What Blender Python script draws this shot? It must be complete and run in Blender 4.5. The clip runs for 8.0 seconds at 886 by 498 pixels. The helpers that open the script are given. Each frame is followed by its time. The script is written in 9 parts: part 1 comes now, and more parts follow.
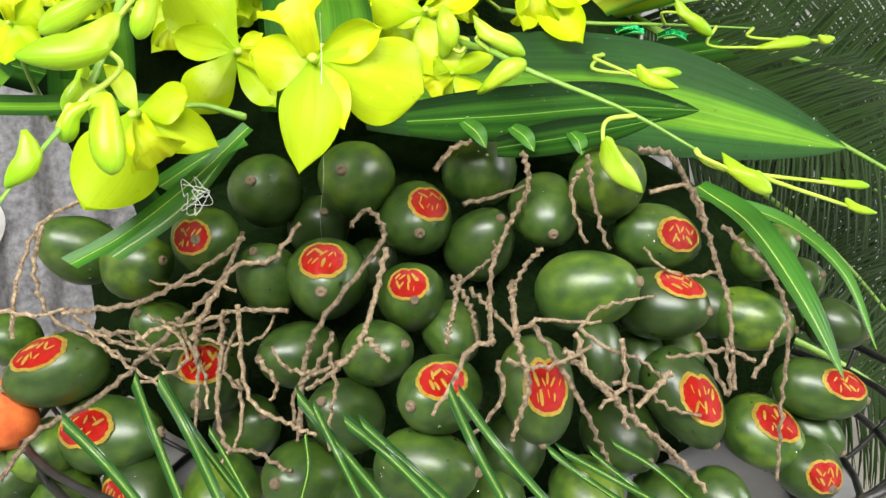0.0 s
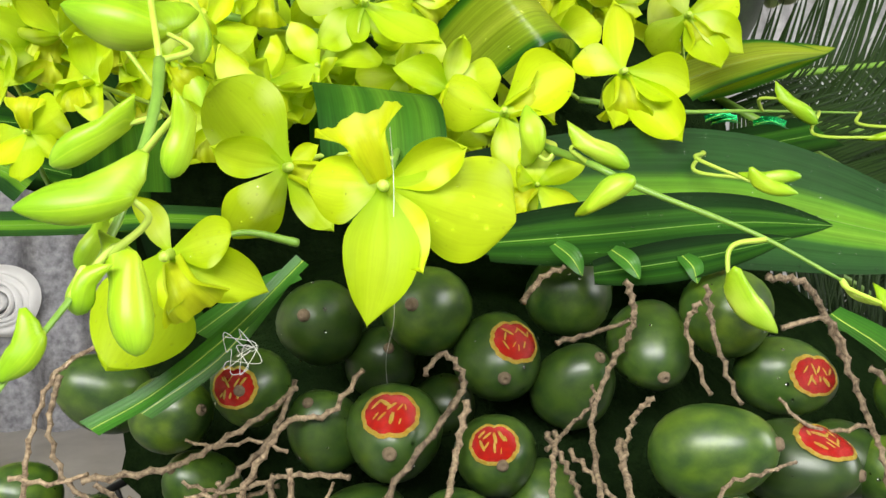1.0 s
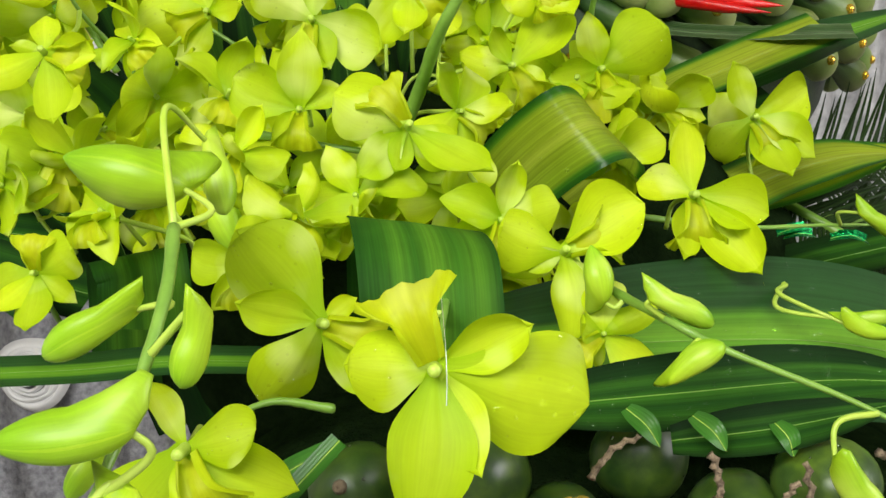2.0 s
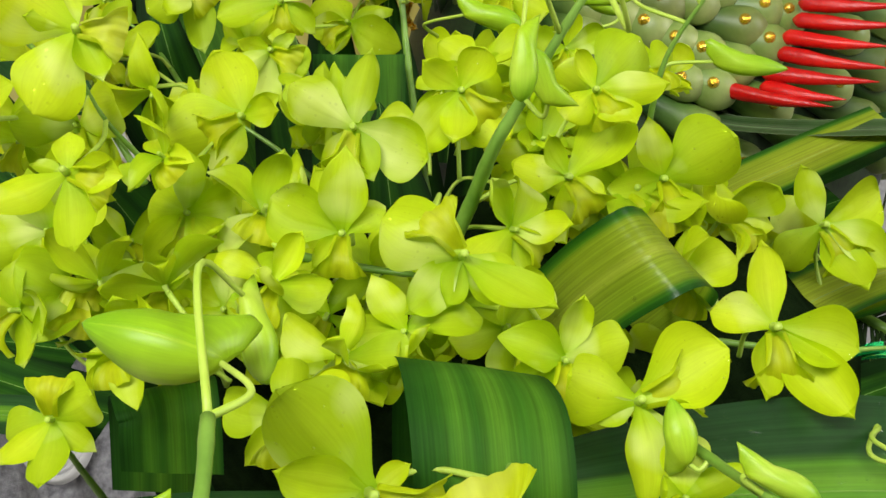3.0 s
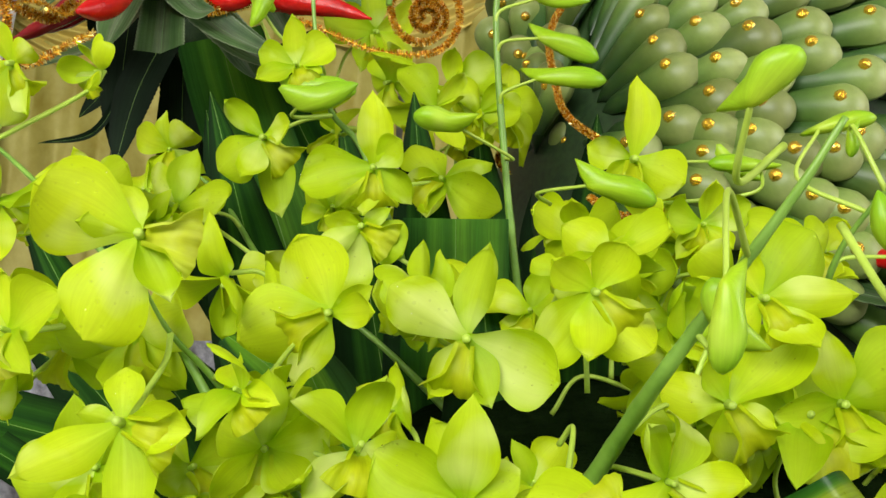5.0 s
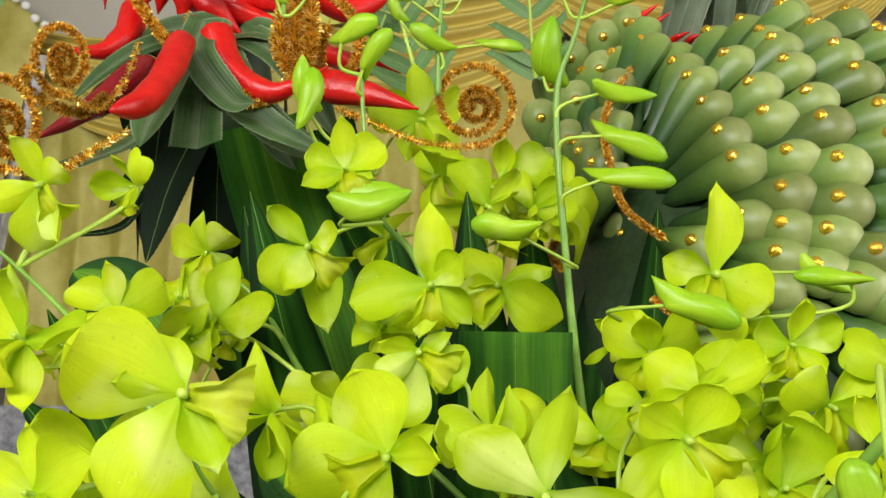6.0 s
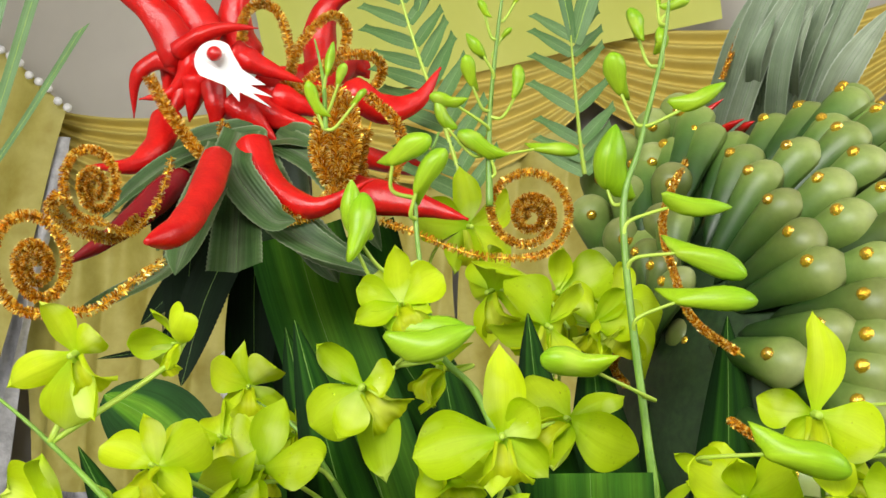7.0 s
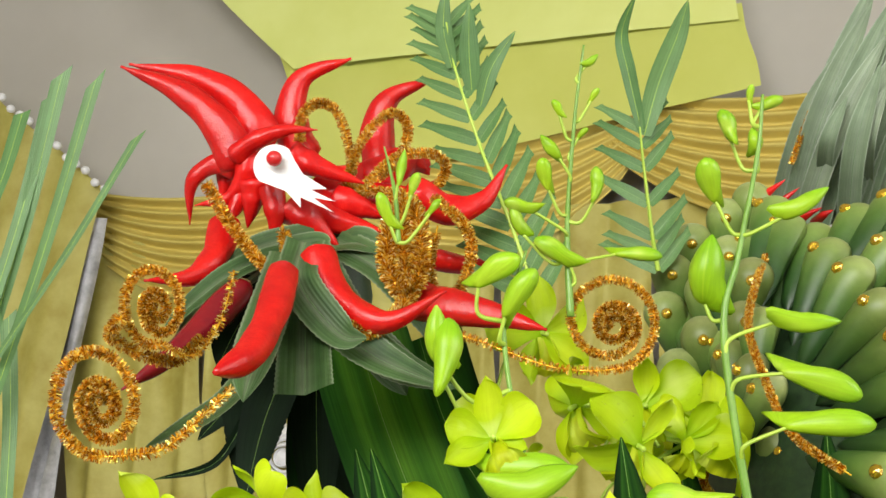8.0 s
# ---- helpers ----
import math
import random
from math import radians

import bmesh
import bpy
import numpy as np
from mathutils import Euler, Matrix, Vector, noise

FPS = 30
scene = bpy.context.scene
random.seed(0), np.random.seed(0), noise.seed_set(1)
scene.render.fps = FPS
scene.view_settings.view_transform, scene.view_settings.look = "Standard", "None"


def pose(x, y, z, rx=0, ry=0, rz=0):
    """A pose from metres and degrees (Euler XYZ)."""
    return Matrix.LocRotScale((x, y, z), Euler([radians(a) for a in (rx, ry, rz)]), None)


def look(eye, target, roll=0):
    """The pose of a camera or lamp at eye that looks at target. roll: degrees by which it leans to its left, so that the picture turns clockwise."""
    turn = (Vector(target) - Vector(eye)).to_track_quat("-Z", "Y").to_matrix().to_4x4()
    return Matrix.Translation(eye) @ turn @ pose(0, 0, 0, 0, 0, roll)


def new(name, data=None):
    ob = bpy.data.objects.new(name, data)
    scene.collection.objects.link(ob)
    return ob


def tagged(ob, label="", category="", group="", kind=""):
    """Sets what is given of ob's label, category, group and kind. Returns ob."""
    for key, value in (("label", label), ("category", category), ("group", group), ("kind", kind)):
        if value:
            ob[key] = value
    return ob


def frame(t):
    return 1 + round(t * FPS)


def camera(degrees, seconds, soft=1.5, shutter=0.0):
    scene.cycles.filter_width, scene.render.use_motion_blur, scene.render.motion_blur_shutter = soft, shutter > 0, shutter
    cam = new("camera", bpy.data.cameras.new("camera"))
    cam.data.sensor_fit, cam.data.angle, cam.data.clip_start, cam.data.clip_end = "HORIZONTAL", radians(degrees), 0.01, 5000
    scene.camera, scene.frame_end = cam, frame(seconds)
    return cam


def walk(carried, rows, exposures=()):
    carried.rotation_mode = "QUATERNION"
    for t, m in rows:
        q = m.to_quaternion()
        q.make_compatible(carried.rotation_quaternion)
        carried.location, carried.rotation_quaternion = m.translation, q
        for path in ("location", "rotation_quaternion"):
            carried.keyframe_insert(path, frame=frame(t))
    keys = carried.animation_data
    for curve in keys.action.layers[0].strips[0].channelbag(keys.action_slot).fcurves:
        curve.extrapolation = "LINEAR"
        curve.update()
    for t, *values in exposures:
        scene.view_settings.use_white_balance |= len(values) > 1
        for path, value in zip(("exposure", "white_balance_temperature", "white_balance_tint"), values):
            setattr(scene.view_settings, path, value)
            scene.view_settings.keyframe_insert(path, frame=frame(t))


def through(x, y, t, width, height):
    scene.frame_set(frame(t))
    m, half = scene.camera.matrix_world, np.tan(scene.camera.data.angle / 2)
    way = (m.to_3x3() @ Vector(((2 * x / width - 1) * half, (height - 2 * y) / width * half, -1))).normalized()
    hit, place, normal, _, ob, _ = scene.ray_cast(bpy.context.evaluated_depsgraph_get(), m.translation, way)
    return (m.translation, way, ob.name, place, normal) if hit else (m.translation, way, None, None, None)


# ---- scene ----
cam = camera(43.2, 8.0, soft=1.5)
METRES, EYE, TILT, LEAN, TURN = 0.55, 1.0, -12.0, 0.0, 0.0
ROWS = [
    (0.0, 0.0, 0.0, 0.0, 0.0, 0.0, 0.0),
    (0.5, -0.0205, 0.0865, 0.0306, 0.86, 1.29, 0.35),
    (1.0, -0.042, 0.1657, 0.0735, 1.84, 2.88, 0.52),
    (1.5, -0.053, 0.2196, 0.1114, 2.66, 4.27, 0.45),
    (2.0, -0.0599, 0.2685, 0.1552, 3.57, 5.84, 0.5),
    (3.5, -0.1084, 0.3833, 0.2587, 5.2, 10.05, -0.09),
    (4.0, -0.1249, 0.4257, 0.2951, 5.84, 10.95, -0.28),
    (5.5, -0.1954, 0.5358, 0.4156, 7.29, 14.26, -1.64),
    (6.0, -0.2183, 0.5689, 0.4575, 7.9, 15.59, -1.5),
    (6.5, -0.244, 0.6026, 0.502, 8.56, 16.97, -0.99),
    (7.0, -0.2677, 0.6269, 0.5499, 9.35, 18.51, -0.31),
    (7.5, -0.299, 0.6448, 0.5887, 10.08, 20.34, 0.12),
    (8.0, -0.3279, 0.6638, 0.6245, 11.09, 21.73, 0.28),
]
walk(cam, [(t, pose(0, 0, EYE, TILT, LEAN, TURN) @ pose(METRES * x, METRES * y, METRES * z, 90 + pitch, roll, yaw)) for t, x, y, z, yaw, pitch, roll in ROWS],
     exposures=[(0.0, 0.44), (1.0, 0.15), (2.0, -0.21), (3.5, -0.37), (4.5, -0.34), (6.0, -0.22), (8.0, -0.07)])

# ---- light: faint sky through the open front, and two added area lamps ----
world = bpy.data.worlds.new("world")
scene.world = world
world.use_nodes = True
wn = world.node_tree
sky = wn.nodes.new("ShaderNodeTexSky")
sky.sky_type, sky.sun_disc = 'NISHITA', False
sky.sun_elevation, sky.sun_rotation = radians(50), radians(160)
wn.links.new(sky.outputs[0], wn.nodes["Background"].inputs[0])
wn.nodes["Background"].inputs[1].default_value = 0.02


def area(name, eye, target, w, h, watts, colour):
    d = bpy.data.lights.new(name, 'AREA')
    d.shape, d.size, d.size_y, d.energy, d.color = 'RECTANGLE', w, h, watts, colour
    ob = new(name, d)
    ob.matrix_world = look(eye, target)
    return ob


# unseen lamps added: front one stands in for daylight, side one fills
area("window_light", (-0.6, -1.5, 2.66), (-0.1, 0.8, 1.0), 2.6, 1.2, 255, (1.0, 0.99, 0.96))
area("doorway_light", (2.9, 0.2, 2.0), (0.0, 0.8, 1.1), 1.4, 1.4, 70, (1.0, 0.99, 0.97))


# ---- materials ----
def nodes_of(name, rough=0.5, metal=0.0, spec=0.5):
    m = bpy.data.materials.new(name)
    m.use_nodes = True
    nt = m.node_tree
    b = nt.nodes["Principled BSDF"]
    b.inputs["Roughness"].default_value, b.inputs["Metallic"].default_value = rough, metal
    b.inputs["Specular IOR Level"].default_value = spec
    return m, nt, b


def node(nt, kind, **values):
    n = nt.nodes.new(kind)
    for k, v in values.items():
        n.inputs[k.replace("_", " ")].default_value = v
    return n


def ramp(nt, fac, stops):
    r = nt.nodes.new("ShaderNodeValToRGB")
    e = r.color_ramp.elements
    while len(e) < len(stops):
        e.new(0.5)
    for el, (p, c) in zip(e, stops):
        el.position, el.color = p, (*c, 1)
    nt.links.new(fac, r.inputs[0])
    return r.outputs[0]


def mix(nt, fac, a, b, how='MIX'):
    n = nt.nodes.new("ShaderNodeMix")
    n.data_type, n.blend_type = 'RGBA', how
    for sock, v in ((n.inputs[0], fac), (n.inputs[6], a), (n.inputs[7], b)):
        if isinstance(v, (int, float)):
            sock.default_value = v
        elif isinstance(v, tuple):
            sock.default_value = (*v, 1)
        else:
            nt.links.new(v, sock)
    return n.outputs[2]


def bump(nt, b, height, strength=0.3, distance=0.001):
    n = node(nt, "ShaderNodeBump", Strength=strength, Distance=distance)
    nt.links.new(height, n.inputs["Height"])
    nt.links.new(n.outputs[0], b.inputs["Normal"])


def noise_fac(nt, scale, detail=4.0, rough=0.6, stretch=None):
    co = nt.nodes.new("ShaderNodeTexCoord").outputs["Object"]
    if stretch:
        mp = nt.nodes.new("ShaderNodeMapping")
        mp.inputs["Scale"].default_value = stretch
        nt.links.new(co, mp.inputs[0])
        co = mp.outputs[0]
    n = node(nt, "ShaderNodeTexNoise", Scale=scale, Detail=detail, Roughness=rough)
    nt.links.new(co, n.inputs["Vector"])
    return n.outputs[0]


def per_object(nt):
    return nt.nodes.new("ShaderNodeObjectInfo").outputs["Random"]


def uv_axis(nt, axis):
    uv = nt.nodes.new("ShaderNodeUVMap")
    s = nt.nodes.new("ShaderNodeSeparateXYZ")
    nt.links.new(uv.outputs[0], s.inputs[0])
    return s.outputs[axis]


def plain(name, low, high, scale=60.0, rough=0.5, metal=0.0, spec=0.5, relief=0.2, distance=0.0005, coat=0.0, vary=0.25):
    m, nt, b = nodes_of(name, rough, metal, spec)
    f = noise_fac(nt, scale)
    c = ramp(nt, f, [(0.3, low), (0.7, high)])
    if vary:
        dark = ramp(nt, per_object(nt), [(0.0, (1 - vary,) * 3), (1.0, (1.0, 1.0, 1.0))])
        c = mix(nt, 1.0, c, dark, 'MULTIPLY')
    nt.links.new(c, b.inputs["Base Color"])
    bump(nt, b, noise_fac(nt, scale * 5), relief, distance)
    b.inputs["Coat Weight"].default_value = coat
    b.inputs["Coat Roughness"].default_value = 0.15
    return m


def leafy(name, stops, rough=0.35, through=0.25, ribs=90.0, vary=0.3, blotch=0.25, ribbing=0.25, spot=35.0, streak=0.35, pale=None, along=None):
    """A leaf or petal: colour across its width, light coming through it, fine lengthwise ribs."""
    m, nt, b = nodes_of(name, rough, spec=0.32)
    c = ramp(nt, uv_axis(nt, 0), stops)
    spots = ramp(nt, noise_fac(nt, spot), [(0.25, (1 - blotch,) * 3), (0.7, (1.0, 1.0, 1.0))])
    c = mix(nt, 1.0, c, spots, 'MULTIPLY')
    # fine streaks along the leaf
    mp = nt.nodes.new("ShaderNodeMapping")
    mp.inputs["Scale"].default_value = (34.0, 1.8, 1.0)
    nt.links.new(nt.nodes.new("ShaderNodeUVMap").outputs[0], mp.inputs[0])
    st = node(nt, "ShaderNodeTexNoise", Scale=1.0, Detail=5.0, Roughness=0.65)
    nt.links.new(mp.outputs[0], st.inputs["Vector"])
    c = mix(nt, 1.0, c, ramp(nt, st.outputs[0], [(0.3, (1 - streak,) * 3), (0.68, (1.0 + 0.4 * streak,) * 3)]), 'MULTIPLY')
    c = mix(nt, 1.0, c, ramp(nt, per_object(nt), [(0.0, (1 - vary, 1 - vary * 0.7, 1 - vary)), (1.0, (1.0, 1.0, 1.0))]), 'MULTIPLY')
    if along:
        c = mix(nt, 1.0, c, ramp(nt, uv_axis(nt, 1), along), 'MULTIPLY')
    if pale:
        # a paler wash with soft edges, lying differently on each piece
        w = node(nt, "ShaderNodeTexNoise", Scale=1.25, Detail=2.0, Roughness=0.45)
        w.noise_dimensions = '4D'
        nt.links.new(nt.nodes.new("ShaderNodeTexCoord").outputs["Object"], w.inputs["Vector"])
        far = nt.nodes.new("ShaderNodeMath")
        far.operation = 'MULTIPLY'
        far.inputs[1].default_value = 40.0
        nt.links.new(per_object(nt), far.inputs[0])
        nt.links.new(far.outputs[0], w.inputs["W"])
        c = mix(nt, ramp(nt, w.outputs[0], [(0.56, (0.0, 0.0, 0.0)), (0.78, (0.85, 0.85, 0.85))]), c, pale)
    nt.links.new(c, b.inputs["Base Color"])
    u = nt.nodes.new("ShaderNodeMath")
    u.operation = 'MULTIPLY'
    u.inputs[1].default_value = ribs
    nt.links.new(uv_axis(nt, 0), u.inputs[0])
    s = nt.nodes.new("ShaderNodeMath")
    s.operation = 'SINE'
    nt.links.new(u.outputs[0], s.inputs[0])
    bump(nt, b, s.outputs[0], ribbing, 0.0004)
    t = nt.nodes.new("ShaderNodeBsdfTranslucent")
    nt.links.new(c, t.inputs[0])
    x = nt.nodes.new("ShaderNodeMixShader")
    x.inputs[0].default_value = through
    nt.links.new(b.outputs[0], x.inputs[1])
    nt.links.new(t.outputs[0], x.inputs[2])
    nt.links.new(x.outputs[0], nt.nodes["Material Output"].inputs[0])
    return m


# tones varied per petal for shading contrast; pale wash: whitish patches and painted highlights
PETAL = leafy("petal", [(0.0, (0.60, 0.76, 0.004)), (0.5, (0.70, 0.84, 0.022)), (1.0, (0.61, 0.77, 0.005))], 0.5, 0.36, 46, 0.36, 0.14, 0.05, 2.2, 0.09, (0.80, 0.88, 0.30), [(0.0, (0.78, 0.92, 0.8)), (0.35, (1.0, 1.0, 1.0))])
PETAL.node_tree.nodes["Principled BSDF"].inputs["Specular IOR Level"].default_value = 0.2
LIP = leafy("lip", [(0.0, (0.56, 0.69, 0.005)), (0.5, (0.62, 0.67, 0.007)), (1.0, (0.56, 0.69, 0.005))], 0.5, 0.40, 40, 0.1, 0.14, 0.10, 4.0, 0.10, (0.72, 0.78, 0.15))
BUD = leafy("bud_green", [(0.0, (0.33, 0.56, 0.014)), (0.33, (0.44, 0.65, 0.030)), (0.66, (0.31, 0.55, 0.014)), (1.0, (0.33, 0.56, 0.014))], 0.36, 0.12, 19, 0.22, 0.12, 0.12, 2.6, 0.16, (0.55, 0.70, 0.10), [(0.0, (1.15, 1.05, 0.9)), (0.5, (1.0, 1.0, 1.0)), (1.0, (0.72, 0.92, 0.6))])
PEDICEL = plain("pedicel_green", (0.36, 0.54, 0.04), (0.46, 0.60, 0.09), 60, 0.45, vary=0.15)
STEM = plain("stem_green", (0.13, 0.27, 0.03), (0.21, 0.38, 0.05), 60, 0.4, vary=0.1)
HUSK = plain("nut_husk", (0.018, 0.052, 0.010), (0.066, 0.130, 0.016), 2.2, 0.36, spec=0.5, relief=0.10, distance=0.0004, coat=0.12, vary=0.5)
HUSK.node_tree.nodes["Principled BSDF"].inputs["Coat Roughness"].default_value = 0.28
_nt = HUSK.node_tree
_b = _nt.nodes["Principled BSDF"].inputs["Base Color"]
_tone = ramp(_nt, per_object(_nt), [(0.0, (0.8, 0.8, 0.9)), (0.55, (1.1, 1.05, 1.0)), (0.85, (1.5, 1.3, 0.9)), (1.0, (2.0, 1.6, 0.8))])
_patch = ramp(_nt, noise_fac(_nt, 1.1, 2.0), [(0.42, (0.0, 0.0, 0.0)), (0.62, (1.0, 1.0, 1.0))])
_nt.links.new(mix(_nt, 1.0, _b.links[0].from_socket, mix(_nt, _patch, (1.0, 1.0, 1.0), _tone), 'MULTIPLY'), _b)
CALYX = plain("calyx_brown", (0.10, 0.07, 0.04), (0.24, 0.18, 0.11), 150, 0.8, relief=0.6)
TWIG = plain("twig_bark", (0.08, 0.045, 0.022), (0.62, 0.47, 0.30), 420, 0.75, relief=1.0, distance=0.0012, vary=0.45)
RED_FOIL = plain("red_foil", (0.34, 0.004, 0.003), (0.54, 0.012, 0.005), 9, 0.24, metal=0.2, relief=0.5, distance=0.05, vary=0.1)
GOLD_FOIL = plain("gold_foil", (0.85, 0.50, 0.02), (1.0, 0.82, 0.20), 12, 0.25, metal=0.2, relief=0.8, distance=0.05, vary=0.1)
TINSEL = plain("gold_tinsel", (0.42, 0.14, 0.006), (1.0, 0.62, 0.06), 900, 0.26, metal=0.5, relief=0.1, vary=0)
_nt = TINSEL.node_tree
# glints painted in: each sliver's colour runs from dark brown to bright gold
_isl = _nt.nodes.new("ShaderNodeNewGeometry").outputs["Random Per Island"]
_nt.links.new(ramp(_nt, _isl, [(0.0, (0.26, 0.07, 0.002)), (0.38, (0.62, 0.24, 0.008)), (0.60, (1.0, 0.56, 0.03)), (0.80, (1.0, 0.82, 0.14)), (1.0, (1.0, 0.95, 0.45))]), _nt.nodes["Principled BSDF"].inputs["Base Color"])
CHILI = plain("chili_red", (0.52, 0.004, 0.005), (0.72, 0.012, 0.008), 75, 0.25, spec=0.42, relief=0.6, distance=0.0010, coat=0.0, vary=0.3)
CHILI_DARK = plain("chili_dark", (0.20, 0.004, 0.012), (0.32, 0.008, 0.012), 40, 0.24, spec=0.55, relief=0.12, coat=0.25, vary=0.2)
BEAD = plain("amber_bead", (0.62, 0.34, 0.012), (0.95, 0.64, 0.05), 300, 0.1, metal=0.75, relief=0.3, coat=0.6, vary=0.2)
PAPER = plain("white_paper", (0.80, 0.80, 0.80), (0.86, 0.86, 0.86), 80, 0.55, vary=0)
EYE_RED = plain("red_bead", (0.5, 0.005, 0.008), (0.6, 0.01, 0.01), 80, 0.1, coat=0.6, vary=0)
PALM = leafy("palm_leaf", [(0.0, (0.17, 0.32, 0.11)), (0.47, (0.22, 0.39, 0.14)), (0.5, (0.34, 0.50, 0.20)), (0.53, (0.20, 0.37, 0.13)), (1.0, (0.17, 0.32, 0.11))], 0.34, 0.3, 50, 0.3)
BLADE = leafy("blade_leaf", [(0.0, (0.05, 0.20, 0.02)), (0.46, (0.09, 0.29, 0.03)), (0.5, (0.30, 0.46, 0.14)), (0.54, (0.08, 0.26, 0.03)), (1.0, (0.05, 0.20, 0.02))], 0.3, 0.3, 40, 0.3, 0.2, 0.15)
FAN_BLADE = leafy("fan_blade", [(0.0, (0.02, 0.08, 0.015)), (0.3, (0.035, 0.13, 0.02)), (0.42, (0.16, 0.28, 0.10)), (0.5, (0.03, 0.12, 0.02)), (0.62, (0.13, 0.25, 0.08)), (0.75, (0.03, 0.11, 0.02)), (1.0, (0.02, 0.08, 0.015))], 0.22, 0.2, 30, 0.35, 0.2, 0.3)
STRIPED = leafy("striped_leaf", [(0.0, (0.02, 0.11, 0.010)), (0.05, (0.04, 0.18, 0.012)), (0.09, (0.12, 0.30, 0.016)), (0.13, (0.36, 0.48, 0.025)), (0.42, (0.44, 0.55, 0.035)), (0.5, (0.54, 0.63, 0.06)), (0.58, (0.40, 0.52, 0.03)), (0.86, (0.32, 0.47, 0.024)), (0.91, (0.08, 0.25, 0.014)), (0.95, (0.03, 0.14, 0.012)), (1.0, (0.02, 0.11, 0.010))], 0.3, 0.48, 70, 0.12, 0.15, 0.10)
BROAD = leafy("broad_leaf", [(0.0, (0.022, 0.075, 0.020)), (0.30, (0.030, 0.10, 0.022)), (0.36, (0.12, 0.31, 0.022)), (0.46, (0.19, 0.42, 0.030)), (0.52, (0.13, 0.34, 0.024)), (0.60, (0.20, 0.43, 0.035)), (0.70, (0.11, 0.29, 0.022)), (0.74, (0.035, 0.12, 0.024)), (1.0, (0.024, 0.08, 0.022))], 0.27, 0.25, 80, 0.2, 0.2, 0.05)
BROAD.node_tree.nodes["Principled BSDF"].inputs["Specular IOR Level"].default_value = 0.34
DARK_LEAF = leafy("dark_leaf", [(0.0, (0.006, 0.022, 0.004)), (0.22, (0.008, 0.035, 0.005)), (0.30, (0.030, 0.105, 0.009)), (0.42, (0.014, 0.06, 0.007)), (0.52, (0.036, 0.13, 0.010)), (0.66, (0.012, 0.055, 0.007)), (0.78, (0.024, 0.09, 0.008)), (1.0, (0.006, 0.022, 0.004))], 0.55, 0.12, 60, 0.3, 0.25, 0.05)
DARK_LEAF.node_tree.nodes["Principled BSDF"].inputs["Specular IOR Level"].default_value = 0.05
PINE = leafy("pineapple_leaf", [(0.0, (0.36, 0.42, 0.26)), (0.05, (0.12, 0.20, 0.07)), (0.25, (0.06, 0.13, 0.035)), (0.42, (0.13, 0.19, 0.085)), (0.55, (0.20, 0.25, 0.14)), (0.70, (0.08, 0.15, 0.045)), (0.94, (0.10, 0.18, 0.06)), (1.0, (0.36, 0.42, 0.26))], 0.5, 0.12, 60, 0.35, 0.45, 0.25, 45.0, 0.4)
TAIL_LEAF = leafy("tail_leaf", [(0.0, (0.62, 0.66, 0.56)), (0.06, (0.30, 0.37, 0.24)), (0.5, (0.42, 0.48, 0.36)), (0.94, (0.30, 0.37, 0.24)), (1.0, (0.62, 0.66, 0.56))], 0.55, 0.15, 60, 0.3, 0.3, 0.2)
MID_LEAF = leafy("mid_leaf", [(0.0, (0.02, 0.09, 0.01)), (0.2, (0.04, 0.15, 0.012)), (0.3, (0.09, 0.25, 0.018)), (0.42, (0.04, 0.15, 0.012)), (0.55, (0.12, 0.30, 0.02)), (0.7, (0.05, 0.17, 0.012)), (0.85, (0.09, 0.24, 0.016)), (1.0, (0.02, 0.09, 0.01))], 0.6, 0.3, 60, 0.2, 0.2, 0.05)
MID_LEAF.node_tree.nodes["Principled BSDF"].inputs["Specular IOR Level"].default_value = 0.08
# pineapple leaf in shadow: the shade is painted in as near-black green
SHADED_LEAF = leafy("shaded_leaf", [(0.0, (0.010, 0.020, 0.010)), (0.5, (0.012, 0.026, 0.011)), (1.0, (0.010, 0.020, 0.010))], 0.6, 0.05, 60, 0.3, 0.25, 0.05)
SHADED_LEAF.node_tree.nodes["Principled BSDF"].inputs["Specular IOR Level"].default_value = 0.08
CYCAD = leafy("cycad_leaf", [(0.0, (0.014, 0.034, 0.007)), (0.5, (0.030, 0.060, 0.012)), (1.0, (0.010, 0.026, 0.006))], 0.4, 0.1, 20, 0.3)
CYCAD.node_tree.nodes["Principled BSDF"].inputs["Specular IOR Level"].default_value = 0.10
SCALE = None


def scale_material():
    m, nt, b = nodes_of("scale_green", 0.42)
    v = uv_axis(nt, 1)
    # tips paler; bases also darkened to paint the shade between overlapping pods
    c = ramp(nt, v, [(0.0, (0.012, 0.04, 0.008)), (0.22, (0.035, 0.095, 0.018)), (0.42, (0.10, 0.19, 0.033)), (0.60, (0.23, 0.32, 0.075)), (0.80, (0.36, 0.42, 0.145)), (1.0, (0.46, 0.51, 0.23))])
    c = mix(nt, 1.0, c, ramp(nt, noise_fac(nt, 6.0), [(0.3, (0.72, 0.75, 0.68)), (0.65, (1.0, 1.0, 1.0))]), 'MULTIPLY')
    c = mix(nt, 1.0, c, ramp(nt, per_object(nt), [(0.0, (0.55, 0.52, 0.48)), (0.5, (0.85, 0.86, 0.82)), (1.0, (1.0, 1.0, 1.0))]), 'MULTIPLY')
    nt.links.new(c, b.inputs["Base Color"])
    b.inputs["Subsurface Weight"].default_value = 0.06
    b.inputs["Subsurface Radius"].default_value = (0.004, 0.006, 0.002)
    bump(nt, b, noise_fac(nt, 300.0), 0.12, 0.0004)
    return m


